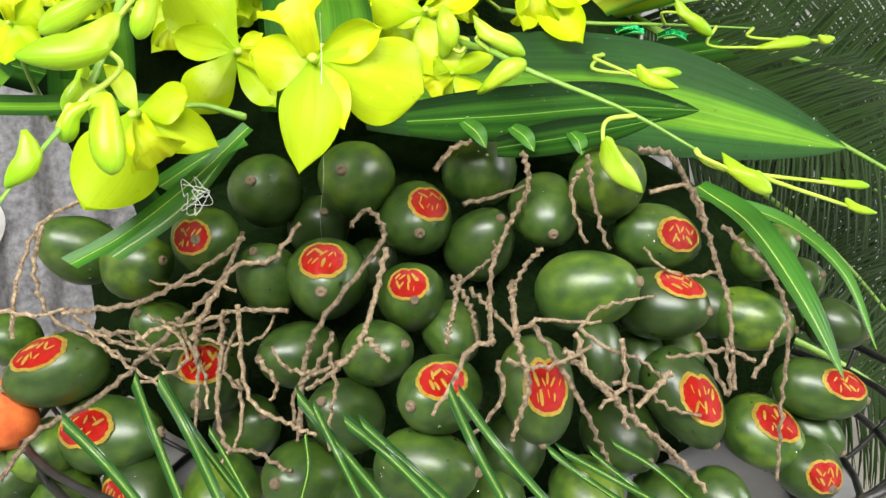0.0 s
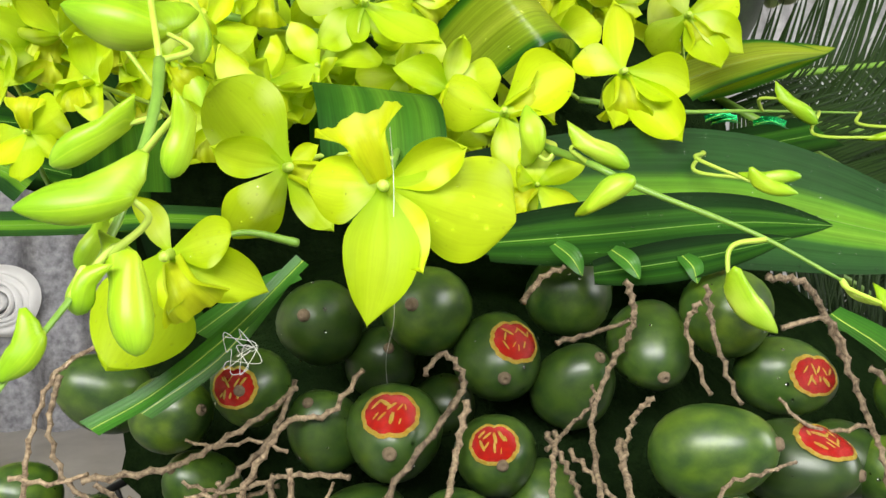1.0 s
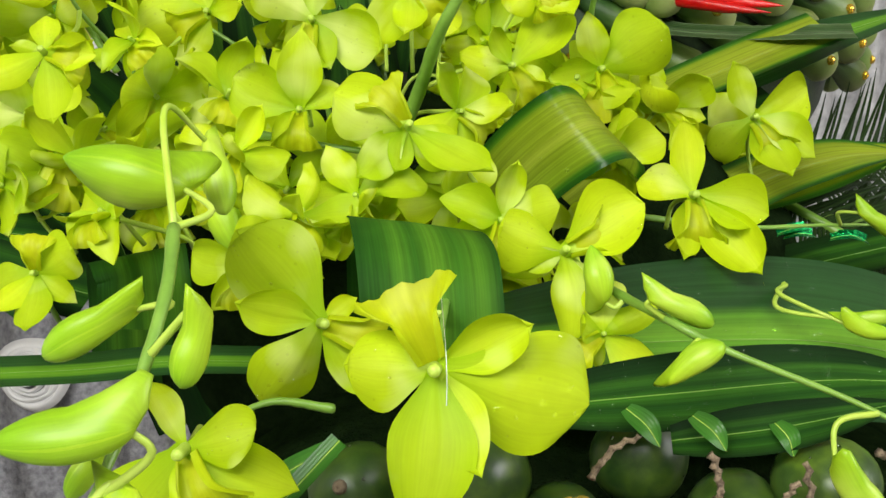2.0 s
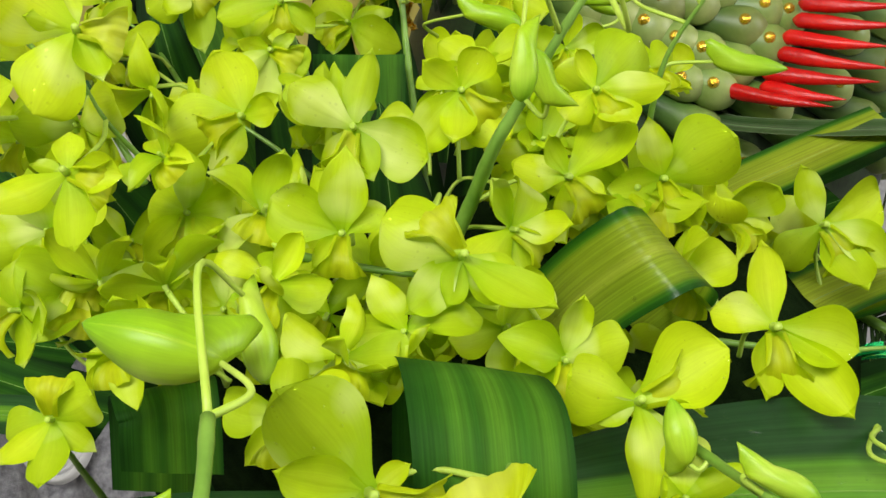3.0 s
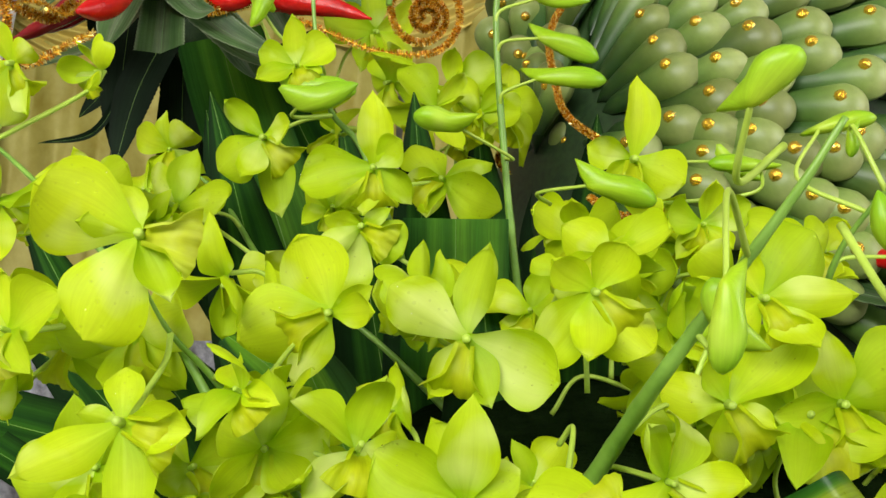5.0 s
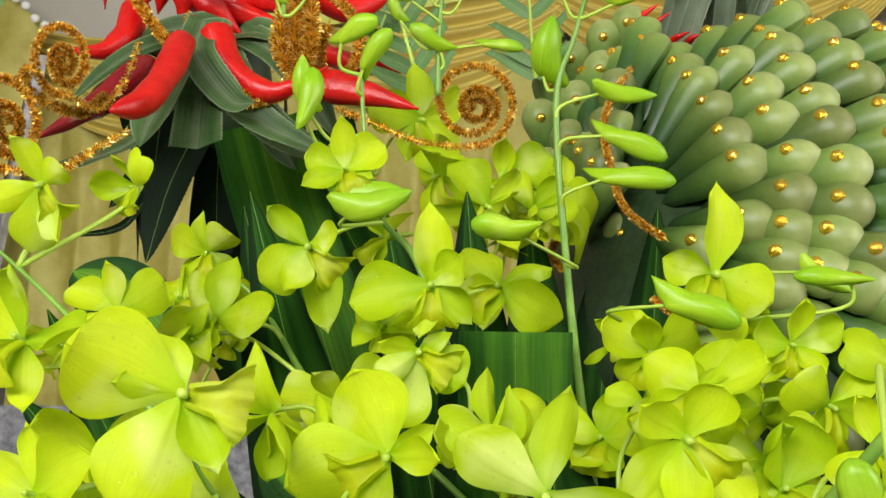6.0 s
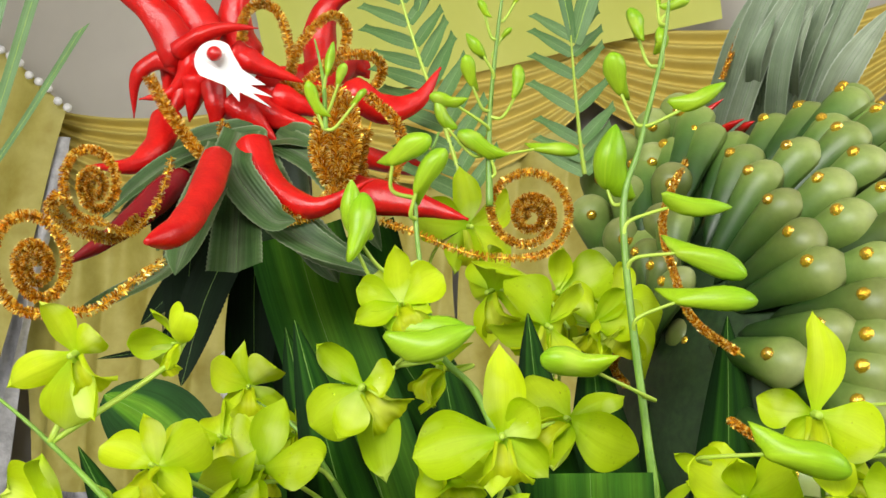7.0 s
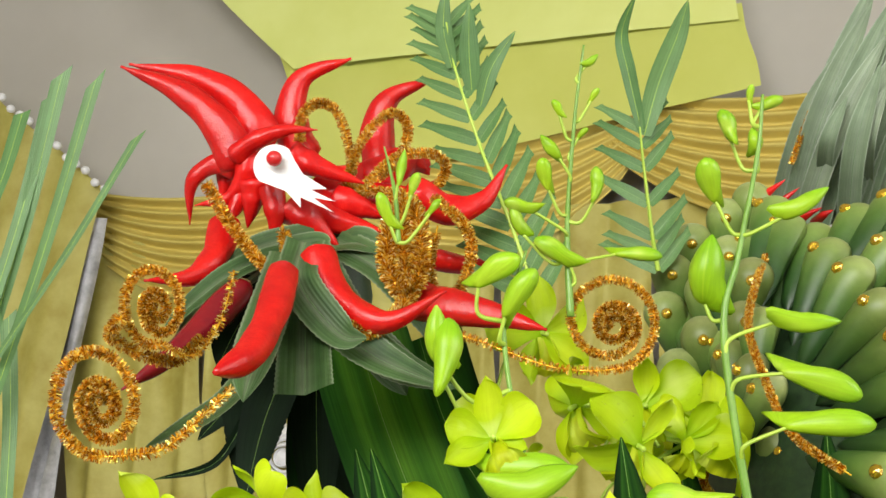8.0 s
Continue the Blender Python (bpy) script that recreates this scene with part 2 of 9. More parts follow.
SCALE = scale_material()
SCALE_CORE = plain("core_green", (0.012, 0.03, 0.01), (0.03, 0.07, 0.02), 40, 0.5)
# near-black and matte, so gaps between nuts and orchids read as shade
FOAM = plain("gap_foam", (0.004, 0.009, 0.003), (0.010, 0.020, 0.006), 60, 1.0, spec=0.0, relief=0.8, distance=0.004, vary=0)
WIRE = plain("black_wire", (0.008, 0.008, 0.008), (0.02, 0.02, 0.02), 60, 0.4, vary=0)
DROP = None


def drop_material():
    m, nt, b = nodes_of("water", 0.02)
    b.inputs["Transmission Weight"].default_value = 1.0
    b.inputs["IOR"].default_value = 1.33
    return m


DROP = drop_material()
THREAD = plain("clear_thread", (0.6, 0.6, 0.58), (0.8, 0.8, 0.78), 80, 0.25, vary=0)
CLOTH = plain("yellow_cloth", (0.56, 0.44, 0.09), (0.66, 0.54, 0.14), 9, 0.75, relief=0.25, distance=0.001, vary=0)
SHEER = plain("pale_yellow_cloth", (0.66, 0.71, 0.20), (0.72, 0.77, 0.26), 4, 0.8, relief=0.2, distance=0.001, vary=0)
CLOTH_GREEN = plain("olive_yellow_cloth", (0.54, 0.57, 0.11), (0.60, 0.63, 0.15), 4, 0.8, relief=0.2, distance=0.001, vary=0)
PLASTER = plain("ceiling_plaster", (0.50, 0.47, 0.41), (0.56, 0.53, 0.47), 2.5, 0.9, relief=0.2, vary=0)
MUSTARD = plain("mustard_panel", (0.34, 0.28, 0.04), (0.52, 0.48, 0.13), 9, 0.6, relief=0.3, vary=0)
SILVER = plain("silver_sequin_cloth", (0.15, 0.15, 0.165), (0.42, 0.42, 0.45), 45, 0.35, metal=0.4, relief=1.0, distance=0.003, vary=0)
PALE_SILVER = plain("pale_silver_cloth", (0.30, 0.30, 0.31), (0.58, 0.58, 0.60), 30, 0.45, metal=0.15, relief=0.8, distance=0.003, vary=0)
WHITE_SATIN = plain("white_satin", (0.70, 0.70, 0.70), (0.82, 0.82, 0.82), 12, 0.4, vary=0)
TABLECLOTH = plain("tablecloth", (0.26, 0.26, 0.27), (0.40, 0.40, 0.41), 10, 0.6, vary=0)
FLOOR = plain("floor_tile", (0.30, 0.28, 0.25), (0.42, 0.40, 0.36), 6, 0.35, vary=0)
ORANGE = plain("orange_fabric", (0.40, 0.06, 0.01), (0.6, 0.14, 0.02), 120, 0.8, relief=0.8, vary=0)
GREEN_FOIL = plain("green_foil", (0.0, 0.20, 0.05), (0.01, 0.45, 0.12), 300, 0.15, metal=0.8, relief=0.6, vary=0)


# ---- builders ----
def mesh_of(name, verts, faces, uvs=None, mats=(), smooth=True):
    me = bpy.data.meshes.new(name)
    me.from_pydata([tuple(v) for v in verts], [], faces)
    if uvs is not None:
        lay = me.uv_layers.new(name="UVMap")
        for lp in me.loops:
            lay.data[lp.index].uv = uvs[lp.vertex_index]
    for m in mats:
        me.materials.append(m)
    if smooth:
        me.polygons.foreach_set("use_smooth", [True] * len(me.polygons))
    me.update()
    return me


def part(name, me, parent, label="", m=None):
    ob = new(name, me)
    ob.parent = parent
    if m is not None:
        ob.matrix_local = m
    return tagged(ob, label)


def thing(name, loc, label, category, group="", kind="", me=None):
    ob = new(name, me)
    ob.location = loc
    return tagged(ob, label, category, group, kind)


def grid(nu, nv, f):
    """A sheet of nu x nv quads from f(u, v)."""
    verts, uvs, faces = [], [], []
    for j in range(nv + 1):
        for i in range(nu + 1):
            u, v = i / nu, j / nv
            verts.append(f(u, v))
            uvs.append((u, v))
    for j in range(nv):
        for i in range(nu):
            a = j * (nu + 1) + i
            faces.append((a, a + 1, a + nu + 2, a + nu + 1))
    return verts, faces, uvs


def glide(pts, n):
    """n + 1 points on a smooth curve through pts."""
    p = [Vector(q) for q in pts]
    if len(p) == 2:
        return [p[0].lerp(p[1], i / n) for i in range(n + 1)]
    p = [2 * p[0] - p[1]] + p + [2 * p[-1] - p[-2]]
    k = len(p) - 3
    out = []
    for i in range(n + 1):
        s = min(i / n * k, k - 1e-6)
        a = int(s)
        t = s - a
        p0, p1, p2, p3 = p[a:a + 4]
        out.append(0.5 * (2 * p1 + (p2 - p0) * t + (2 * p0 - 5 * p1 + 4 * p2 - p3) * t * t + (3 * p1 - p0 - 3 * p2 + p3) * t ** 3))
    return out


def frames_along(c):
    """Side and up vectors that turn as little as possible along the points c."""
    out = []
    up = Vector((0.31, 0.2, 0.93))
    for i in range(len(c)):
        d = (c[min(i + 1, len(c) - 1)] - c[max(i - 1, 0)])
        d = d.normalized() if d.length > 1e-9 else Vector((0, 0, 1))
        up = up - d * up.dot(d)
        up = up.normalized() if up.length > 1e-6 else d.orthogonal().normalized()
        out.append((d.cross(up), up))
    return out


def tube(c, radius, sides=8, origin=(0, 0, 0)):
    """Verts, faces and uvs of a closed tube along c; radius(s) for s in 0..1."""
    o = Vector(origin)
    fr = frames_along(c)
    n = len(c)
    verts, uvs, faces = [], [], []
    for i, (p, (a, b)) in enumerate(zip(c, fr)):
        s = i / (n - 1)
        r = radius(s)
        for k in range(sides):
            w = 2 * math.pi * k / sides
            verts.append(p - o + (a * math.cos(w) + b * math.sin(w)) * r)
            uvs.append((k / sides, s))
    for i in range(n - 1):
        for k in range(sides):
            q = i * sides
            faces.append((q + k, q + (k + 1) % sides, q + sides + (k + 1) % sides, q + sides + k))
    faces.append(tuple(range(sides))[::-1])
    faces.append(tuple(range((n - 1) * sides, n * sides)))
    return verts, faces, uvs


def join(*pieces):
    verts, faces, uvs = [], [], []
    for v, f, u in pieces:
        k = len(verts)
        verts += v
        uvs += u
        faces += [tuple(i + k for i in q) for q in f]
    return verts, faces, uvs


def lathe(profile, sides=20, bend=0.0):
    """A closed body round the y axis from (radius, y) rows."""
    verts, uvs, faces = [], [], []
    n = len(profile)
    for i, (r, y) in enumerate(profile):
        for k in range(sides):
            w = 2 * math.pi * k / sides
            verts.append(Vector((r * math.cos(w), y, r * math.sin(w) + bend * y * y)))
            uvs.append((k / sides, i / (n - 1)))
    for i in range(n - 1):
        for k in range(sides):
            q = i * sides
            faces.append((q + (k + 1) % sides, q + k, q + sides + k, q + sides + (k + 1) % sides))
    faces.append(tuple(range(sides)))
    faces.append(tuple(range((n - 1) * sides, n * sides))[::-1])
    return verts, faces, uvs


def basis(loc, z, y, size=1.0):
    """A pose whose z axis looks along z, and whose y axis leans to y."""
    z = Vector(z).normalized()
    y = Vector(y)
    y = (y - z * y.dot(z))
    y = y.normalized() if y.length > 1e-6 else z.orthogonal().normalized()
    x = y.cross(z)
    m = Matrix((x, y, z)).transposed().to_4x4() @ Matrix.Scale(size, 4)
    return Matrix.Translation(loc) @ m


# ---- setting ----
def box(name, lo, hi, mat, label, category, kind="structure"):
    x0, y0, z0 = lo
    x1, y1, z1 = hi
    v = [(x, y, z) for x in (x0, x1) for y in (y0, y1) for z in (z0, z1)]
    f = [(0, 1, 3, 2), (4, 6, 7, 5), (0, 4, 5, 1), (2, 3, 7, 6), (0, 2, 6, 4), (1, 5, 7, 3)]
    return tagged(new(name, mesh_of(name, v, f, mats=(mat,), smooth=False)), label, category, "", kind)


box("floor", (-3.2, -2.6, -0.1), (3.2, 3.6, 0.0), FLOOR, "pale tiled floor of the hall", "floor")
box("ceiling", (-3.2, -2.6, 2.75), (3.2, 3.6, 2.85), PLASTER, "plain off-white ceiling", "ceiling")
box("wall_north", (-3.2, 3.4, 0.0), (3.2, 3.6, 2.75), PLASTER, "plain beige back wall of the hall", "wall")
# unseen walls added around the open front and the side lamp's gap
box("wall_west", (-3.2, -2.6, 0.0), (-3.0, 3.4, 2.75), PLASTER, "plain beige side wall", "wall")
box("wall_east_1", (3.0, 1.2, 0.0), (3.2, 3.4, 2.75), PLASTER, "unseen beige side wall beyond the lamp gap", "wall")
box("wall_east_2", (3.0, -2.6, 0.0), (3.2, -0.8, 2.75), PLASTER, "unseen beige side wall before the lamp gap", "wall")
box("wall_south", (-3.2, -2.6, 0.0), (3.2, -2.5, 0.9), PLASTER, "unseen low wall added under the open front", "wall")


# ---- areca nuts ----
def nut_mesh(k):
    rnd = random.Random(k)
    prof = []
    for i in range(15):
        a = math.pi * i / 14
        y = -math.cos(a)
        r = math.sin(a) ** 0.9 * (1.0 - 0.13 * y) * 0.98
        prof.append((max(r, 0.02), y))
    v, f, u = lathe(prof, 24)
    p = rnd.uniform(0, 6)
    v = [q * (1 + 0.025 * math.sin(3 * math.atan2(q.z, q.x) + p) * (1 - q.y * q.y) + 0.02 * noise.noise(q * 1.7 + Vector((k * 9.1, 0, 0)))) for q in v]
    return mesh_of("husk", v, f, u, (HUSK,))


HUSKS = [nut_mesh(k) for k in range(5)]
_p = [(0.02, -0.04), (0.13, -0.03), (0.17, 0.02), (0.15, 0.07), (0.11, 0.10), (0.06, 0.095), (0.02, 0.07)]
KNOB = mesh_of("calyx", *lathe(_p, 10), (CALYX,))


def nut_drops(k):
    """Small clear drops on a husk of unit size."""
    rnd = random.Random(k + 70)
    dome = lathe([(1.0, -0.1), (0.95, 0.25), (0.7, 0.5), (0.35, 0.62), (0.03, 0.66)], 7)
    pieces = []
    for _ in range(22):
        y, w = rnd.uniform(-0.85, 0.9), rnd.uniform(0, 6.283)
        r = math.sin(math.acos(-y)) ** 0.9 * (1.0 - 0.13 * y) * 0.99
        p = Vector((r * math.cos(w), y, r * math.sin(w)))
        m = basis(p, p.orthogonal(), p, rnd.uniform(0.015, 0.045))
        pieces.append(([m @ q for q in dome[0]], dome[1], dome[2]))
    return mesh_of("water_film", *join(*pieces), (DROP,))


def nut_radius(y):
    """How far the husk lies from its axis at the height y, in half widths."""
    a = math.acos(max(-1, min(1, -y)))
    return math.sin(a) ** 0.9 * (1.0 - 0.13 * y) * 0.98


def nut_label_mesh(name, to, up, lx, k, inner, outer, lift, mat, split, wide=1.06, tall=0.9):
    """A round foil label lying on the husk of half length lx, round the direction to."""
    to = Vector(to).normalized()
    up = (Vector(up) - to * Vector(up).dot(to)).normalized()
    side = up.cross(to)
    rnd = random.Random(k)
    verts, faces, uvs = [], [], []
    n, rings = 36, 5
    for j in range(rings + 1):
        for i in range(n):
            w = 2 * math.pi * i / n
            r = inner + (outer - inner) * j / rings
            notch = 1 - split * max(0, 1 - abs(math.sin(w)) * 4) * (0.35 if math.cos(w) > 0 else 0.15)
            p = to + (side * math.sin(w) * wide + up * math.cos(w) * tall) * r * notch * (1 + 0.025 * math.sin(9 * w + k) + 0.02 * math.sin(17 * w))
            d = p.normalized()
            h = lift + 0.012 * rnd.random() * r
            lo, hi = 0.3, 1.4
            for _ in range(18):
                c = (lo + hi) / 2
                q = d * c
                if abs(q.y) < 1 and math.hypot(q.x, q.z) < nut_radius(q.y):
                    lo = c
                else:
                    hi = c
            q = d * (lo + 0.025 + h)
            verts.append(Vector((q.x, q.y * lx, q.z)))
            uvs.append((0.5 + r * math.sin(w), 0.5 + r * math.cos(w)))
    for j in range(rings):
        for i in range(n):
            a, b = j * n + i, j * n + (i + 1) % n
            faces.append((a, a + n, b + n, b))
    return mesh_of(name, verts, faces, uvs, (mat,))


NUT_DROPS = [nut_drops(k) for k in range(3)]
NUTS = [0]


def nut(x, y, z, ax, ay, az, half, length, label="", to=None):
    """An areca nut round (x, y, z): its axis points to its calyx; half its width; length over width; to: where its foil label is."""
    NUTS[0] += 1
    k = NUTS[0]
    e = thing("areca_nut", (x, y, z), label or ("glossy dark green areca nut with a red foil label" if to else "glossy dark green areca nut in the heap"), "nut", "areca nuts in the heap")
    d = Vector((ax, ay, az)).normalized()
    m = basis((0, 0, 0), d.orthogonal(), d)
    m3 = m.to_3x3()
    body = part("husk", HUSKS[k % 5], e, "", m @ Matrix.Diagonal((half, half * length, half, 1)))
    part("calyx", KNOB, e, "brown woody calyx", m @ Matrix.Translation((0, half * length * 0.96, 0)) @ Matrix.Diagonal((half * 0.9, half * 1.5, half * 0.9, 1)))
    if k % 3 != 2:
        tagged(part("water_film", NUT_DROPS[k % 2], e, "clear water drops", m @ Matrix.Diagonal((half, half * length, half, 1))), kind="stuff")
    if to:
        t = m3.inverted() @ Vector(to)
        t = Vector((t.x, t.y / length, t.z))
        up = m3.inverted() @ Vector((0, 0.2, 1))
        s = part("foil_label", nut_label_mesh("foil_label", t, up, length, k, 0.01, 0.58, 0.0, RED_FOIL, 0.5), e, "red foil label", m @ Matrix.Scale(half, 4))
        part("rim", nut_label_mesh("rim", t, up, length, k, 0.55, 0.68, 0.012, GOLD_FOIL, 0.5), s, "gold rim")
        # unreadable gold writing as short bars
        for q in range(9):
            rnd = random.Random(k * 7 + q)
            o = Vector(t).normalized()
            upv = (up - o * up.dot(o)).normalized()
            sd = upv.cross(o)
            c = o + upv * (0.16 - 0.30 * (q // 5) + rnd.uniform(-0.07, 0.07)) + sd * (0.15 * (q % 5) - 0.28 + rnd.uniform(-0.05, 0.05))
            part("gold_bar", nut_label_mesh("gold_bar", c, up + sd * rnd.uniform(-0.9, 0.9), length, k, 0.005, rnd.uniform(0.07, 0.17), 0.014, GOLD_FOIL, 0.9, rnd.uniform(0.14, 0.32), 1.0), s)
    return e


# ---- twigs, straps and blades ----
def twig(pts, r=0.0023, knots=1.0):
    """A dry twig that zigzags from knot to knot."""
    rnd = random.Random(len(pts) * 31 + int(1e4 * abs(pts[0][0])))
    long = sum((Vector(pts[i + 1]) - Vector(pts[i])).length for i in range(len(pts) - 1))
    n = max(8, int(long / 0.0042))
    c = glide(pts, n)
    fr = frames_along(c)
    ph = rnd.uniform(0, 6)
    k = []
    for i, (p, (x, y)) in enumerate(zip(c, fr)):
        w = ph + 0.25 * i
        k.append(p + (x * math.cos(w) + y * math.sin(w)) * (0.0008 if i % 2 else -0.0008) * knots * rnd.uniform(0.4, 1.5))
    fine = []
    for i in range(len(k) - 1):
        fine += [k[i], k[i].lerp(k[i + 1], 0.22), k[i].lerp(k[i + 1], 0.78)]
    fine.append(k[-1])
    o = pts[0]
    m = len(fine) - 1
    v = tube(fine, lambda s: 0.53 * r * (1.15 - 0.35 * s) * (1.22 if round(s * m) % 3 == 0 else 0.92), 6, o)
    return thing("areca_twig", o, "dry zigzag brown areca twig among the nuts", "twig", "areca twigs", me=mesh_of("areca_twig", *v, (TWIG,)))


def strap_mesh(name, pts, width, face, mat, form="lance", fold=0.15, origin=(0, 0, 0), wave=0.0, side=None, nv=28):
    o = Vector(origin)
    toothed = mat in (PINE, TAIL_LEAF, SHADED_LEAF)
    if toothed:
        nv = 84
    c = glide(pts, nv)
    face = Vector(face).normalized()
    fixed = Vector(side).normalized() if side is not None else None
    rows = []
    for i in range(nv + 1):
        d = (c[min(i + 1, nv)] - c[max(i - 1, 0)]).normalized()
        if fixed is not None:
            s = (fixed - d * fixed.dot(d)).normalized()
        else:
            s = d.cross(face)
            s = s.normalized() if s.length > 1e-5 else d.orthogonal().normalized()
        rows.append((c[i], s, s.cross(d)))

    def w(v):
        if form == "lance":
            return max(0.02, math.sin(math.pi * min(1, 0.16 + 0.84 * v)) ** 0.75)
        if form == "tip":
            return 1.0 if v < 0.45 else max(0.015, math.cos((v - 0.45) / 0.55 * math.pi / 2) ** 0.8)
        if form == "oval":
            return max(0.02, math.sin(math.pi * min(1, 0.04 + 0.96 * v)) ** 0.6)
        if form == "cut":
            return 0.75 + 0.25 * v
        return 1.0

    def f(u, v):
        p, s, n = rows[min(nv, round(v * nv))]
        x = (u - 0.5) * width * w(v)
        if toothed and u in (0.0, 1.0):
            x *= 1 + (0.05, 0.025, 0.0)[round(v * nv) % 3]
        if form == "cut":
            p = p + (rows[-1][0] - rows[-2][0]) * (u - 0.5) * 2.0 * (v ** 6)
        return p - o + s * x + n * (abs(u - 0.5) * 2 * fold * width * 0.5 * w(v) + wave * width * math.sin(v * 17 + u * 3) * 0.1)

    return mesh_of(name, *grid(8, nv, f), (mat,))


def strap(name, label, category, pts, width, face, mat, form="lance", fold=0.15, group="", wave=0.0, side=None, wet=0):
    """A long leaf along pts; face: where its upper side looks; wet: how many water drops lie on it."""
    o = pts[0]
    e = thing(name, o, label, category, group)
    me = strap_mesh("blade", pts, width, face, mat, form, fold, o, wave, side)
    part("blade", me, e)
    c = glide(pts, 28)
    if side is None:
        rib = STEM if mat in (DARK_LEAF, SHADED_LEAF, BROAD, MID_LEAF, STRIPED) else PALM if mat in (PINE, TAIL_LEAF) else PEDICEL
        part("midrib", mesh_of("midrib", *tube(c, lambda s: width * (0.004 if rib is STEM else 0.007) * (1.15 - s) + 0.0001, 6, o), (rib,)), e)
    if wet:
        rnd = random.Random(wet)
        me.update()
        pieces = []
        dome = lathe([(1.0, -0.1), (0.95, 0.25), (0.7, 0.5), (0.35, 0.62), (0.03, 0.66)], 8)
        n = len(me.polygons)
        for _ in range(wet):
            q = me.polygons[rnd.randrange(int(n * 0.1), int(n * 0.96))]
            z = q.normal if q.normal.dot(Vector(face)) > 0 else -q.normal
            r = 0.0005 + 0.0010 * rnd.random() ** 3
            p = q.center + Vector((rnd.uniform(-1, 1), rnd.uniform(-1, 1), rnd.uniform(-1, 1))) * width * 0.03
            p = p - z * (p - q.center).dot(z)
            m = basis(p, z.orthogonal(), z, r)
            pieces.append(([m @ w for w in dome[0]], dome[1], dome[2]))
        film = tagged(part("water_film", mesh_of("water_film", *join(*pieces), (DROP,)), e, "clear water drops"), kind="stuff")
        film.visible_shadow = False
    return e


LEAFLET = mesh_of("leaflet", *grid(4, 8, lambda u, v: Vector(((u - 0.5) * 0.16 * (0.55 + 0.45 * math.sin(math.pi * min(1, 0.2 + v))) if v < 0.9 else (u - 0.5) * 0.11, v - (0.10 * (u - 0.5) if v > 0.9 else 0), 0.05 * abs(u - 0.5) - 0.10 * v * v))), (PALM,))


def frond(label, pts, r, length, face, n, shape, first=0.12, lean=0.6, narrow=1.0, group=""):
    """A feather leaf with a rachis and pairs of leaflets; shape(s) scales their length."""
    o = Vector(pts[0])
    e = thing("palm_frond", o, label, "leaf", group)
    c = glide(pts, 60)
    part("rachis", mesh_of("rachis", *tube(c, lambda s: r * (1 - 0.6 * s), 7, o), (PEDICEL,)), e, "pale green midrib")
    face = Vector(face).normalized()
    rnd = random.Random(n)
    for i in range(n):
        s = first + (1 - first) * i / (n - 1)
        k = min(59, int(s * 60))
        p, d = c[k], (c[k + 1] - c[max(0, k - 1)]).normalized()
        sd = d.cross(face).normalized()
        for q in (-1, 1):
            y = (sd * q + d * (lean + rnd.uniform(-0.08, 0.08)) + face * rnd.uniform(-0.12, 0.12)).normalized()
            l = length * shape(s) * rnd.uniform(0.92, 1.08)
            m = basis(p - o, face + sd * q * 0.3 + d * 0.2, y) @ Matrix.Diagonal((l * narrow, l, l, 1))
            part("leaflet", LEAFLET, e, "", m)
    return e


def cycad(label, pts, r, length, face, n, shape=None):
    """A cycad frond whose hundreds of needle leaflets are one mesh."""
    o = Vector(pts[0])
    e = thing("cycad_frond", o, label, "leaf", "cycad fronds")
    c = glide(pts, 90)
    part("rachis", mesh_of("rachis", *tube(c, lambda s: r * (1 - 0.65 * s), 7, o), (STEM,)), e, "smooth green midrib")
    face = Vector(face).normalized()
    rnd = random.Random(n + 3)
    pieces = []
    for i in range(n):
        s = 0.02 + 0.96 * i / (n - 1)
        k = min(89, int(s * 90))
        fr = s * 90 - k
        p, d = c[k].lerp(c[k + 1], min(1, fr)), (c[k + 1] - c[max(0, k - 1)]).normalized()
        sd = d.cross(face).normalized()
        for q in (-1, 1):
            y = (sd * q + d * (0.55 + rnd.uniform(-0.1, 0.1)) + face * rnd.uniform(0.0, 0.25)).normalized()
            l = length * (0.35 + 0.65 * math.sin(math.pi * (0.12 + 0.8 * s))) * rnd.uniform(0.9, 1.1)
            x = y.cross(face).normalized()
            w = 0.0015
            a = p - o
            v, f, u = [], [], []
            for j in range(5):
                t = j / 4
                mid = a + y * l * t - face * l * 0.22 * t * t
                ww = w * (1 - 0.85 * t ** 3)
                v += [mid - x * ww, mid + face * ww * 0.5, mid + x * ww]
                u += [(0, t), (0.5, t), (1, t)]
                if j < 4:
                    b = 3 * j
                    f += [(b, b + 1, b + 4, b + 3), (b + 1, b + 2, b + 5, b + 4)]
            pieces.append((v, f, u))
    ob = part("foliage", mesh_of("foliage", *join(*pieces), (CYCAD,)), e, "dark glossy needle leaflets")
    tagged(ob, kind="stuff")
    return e


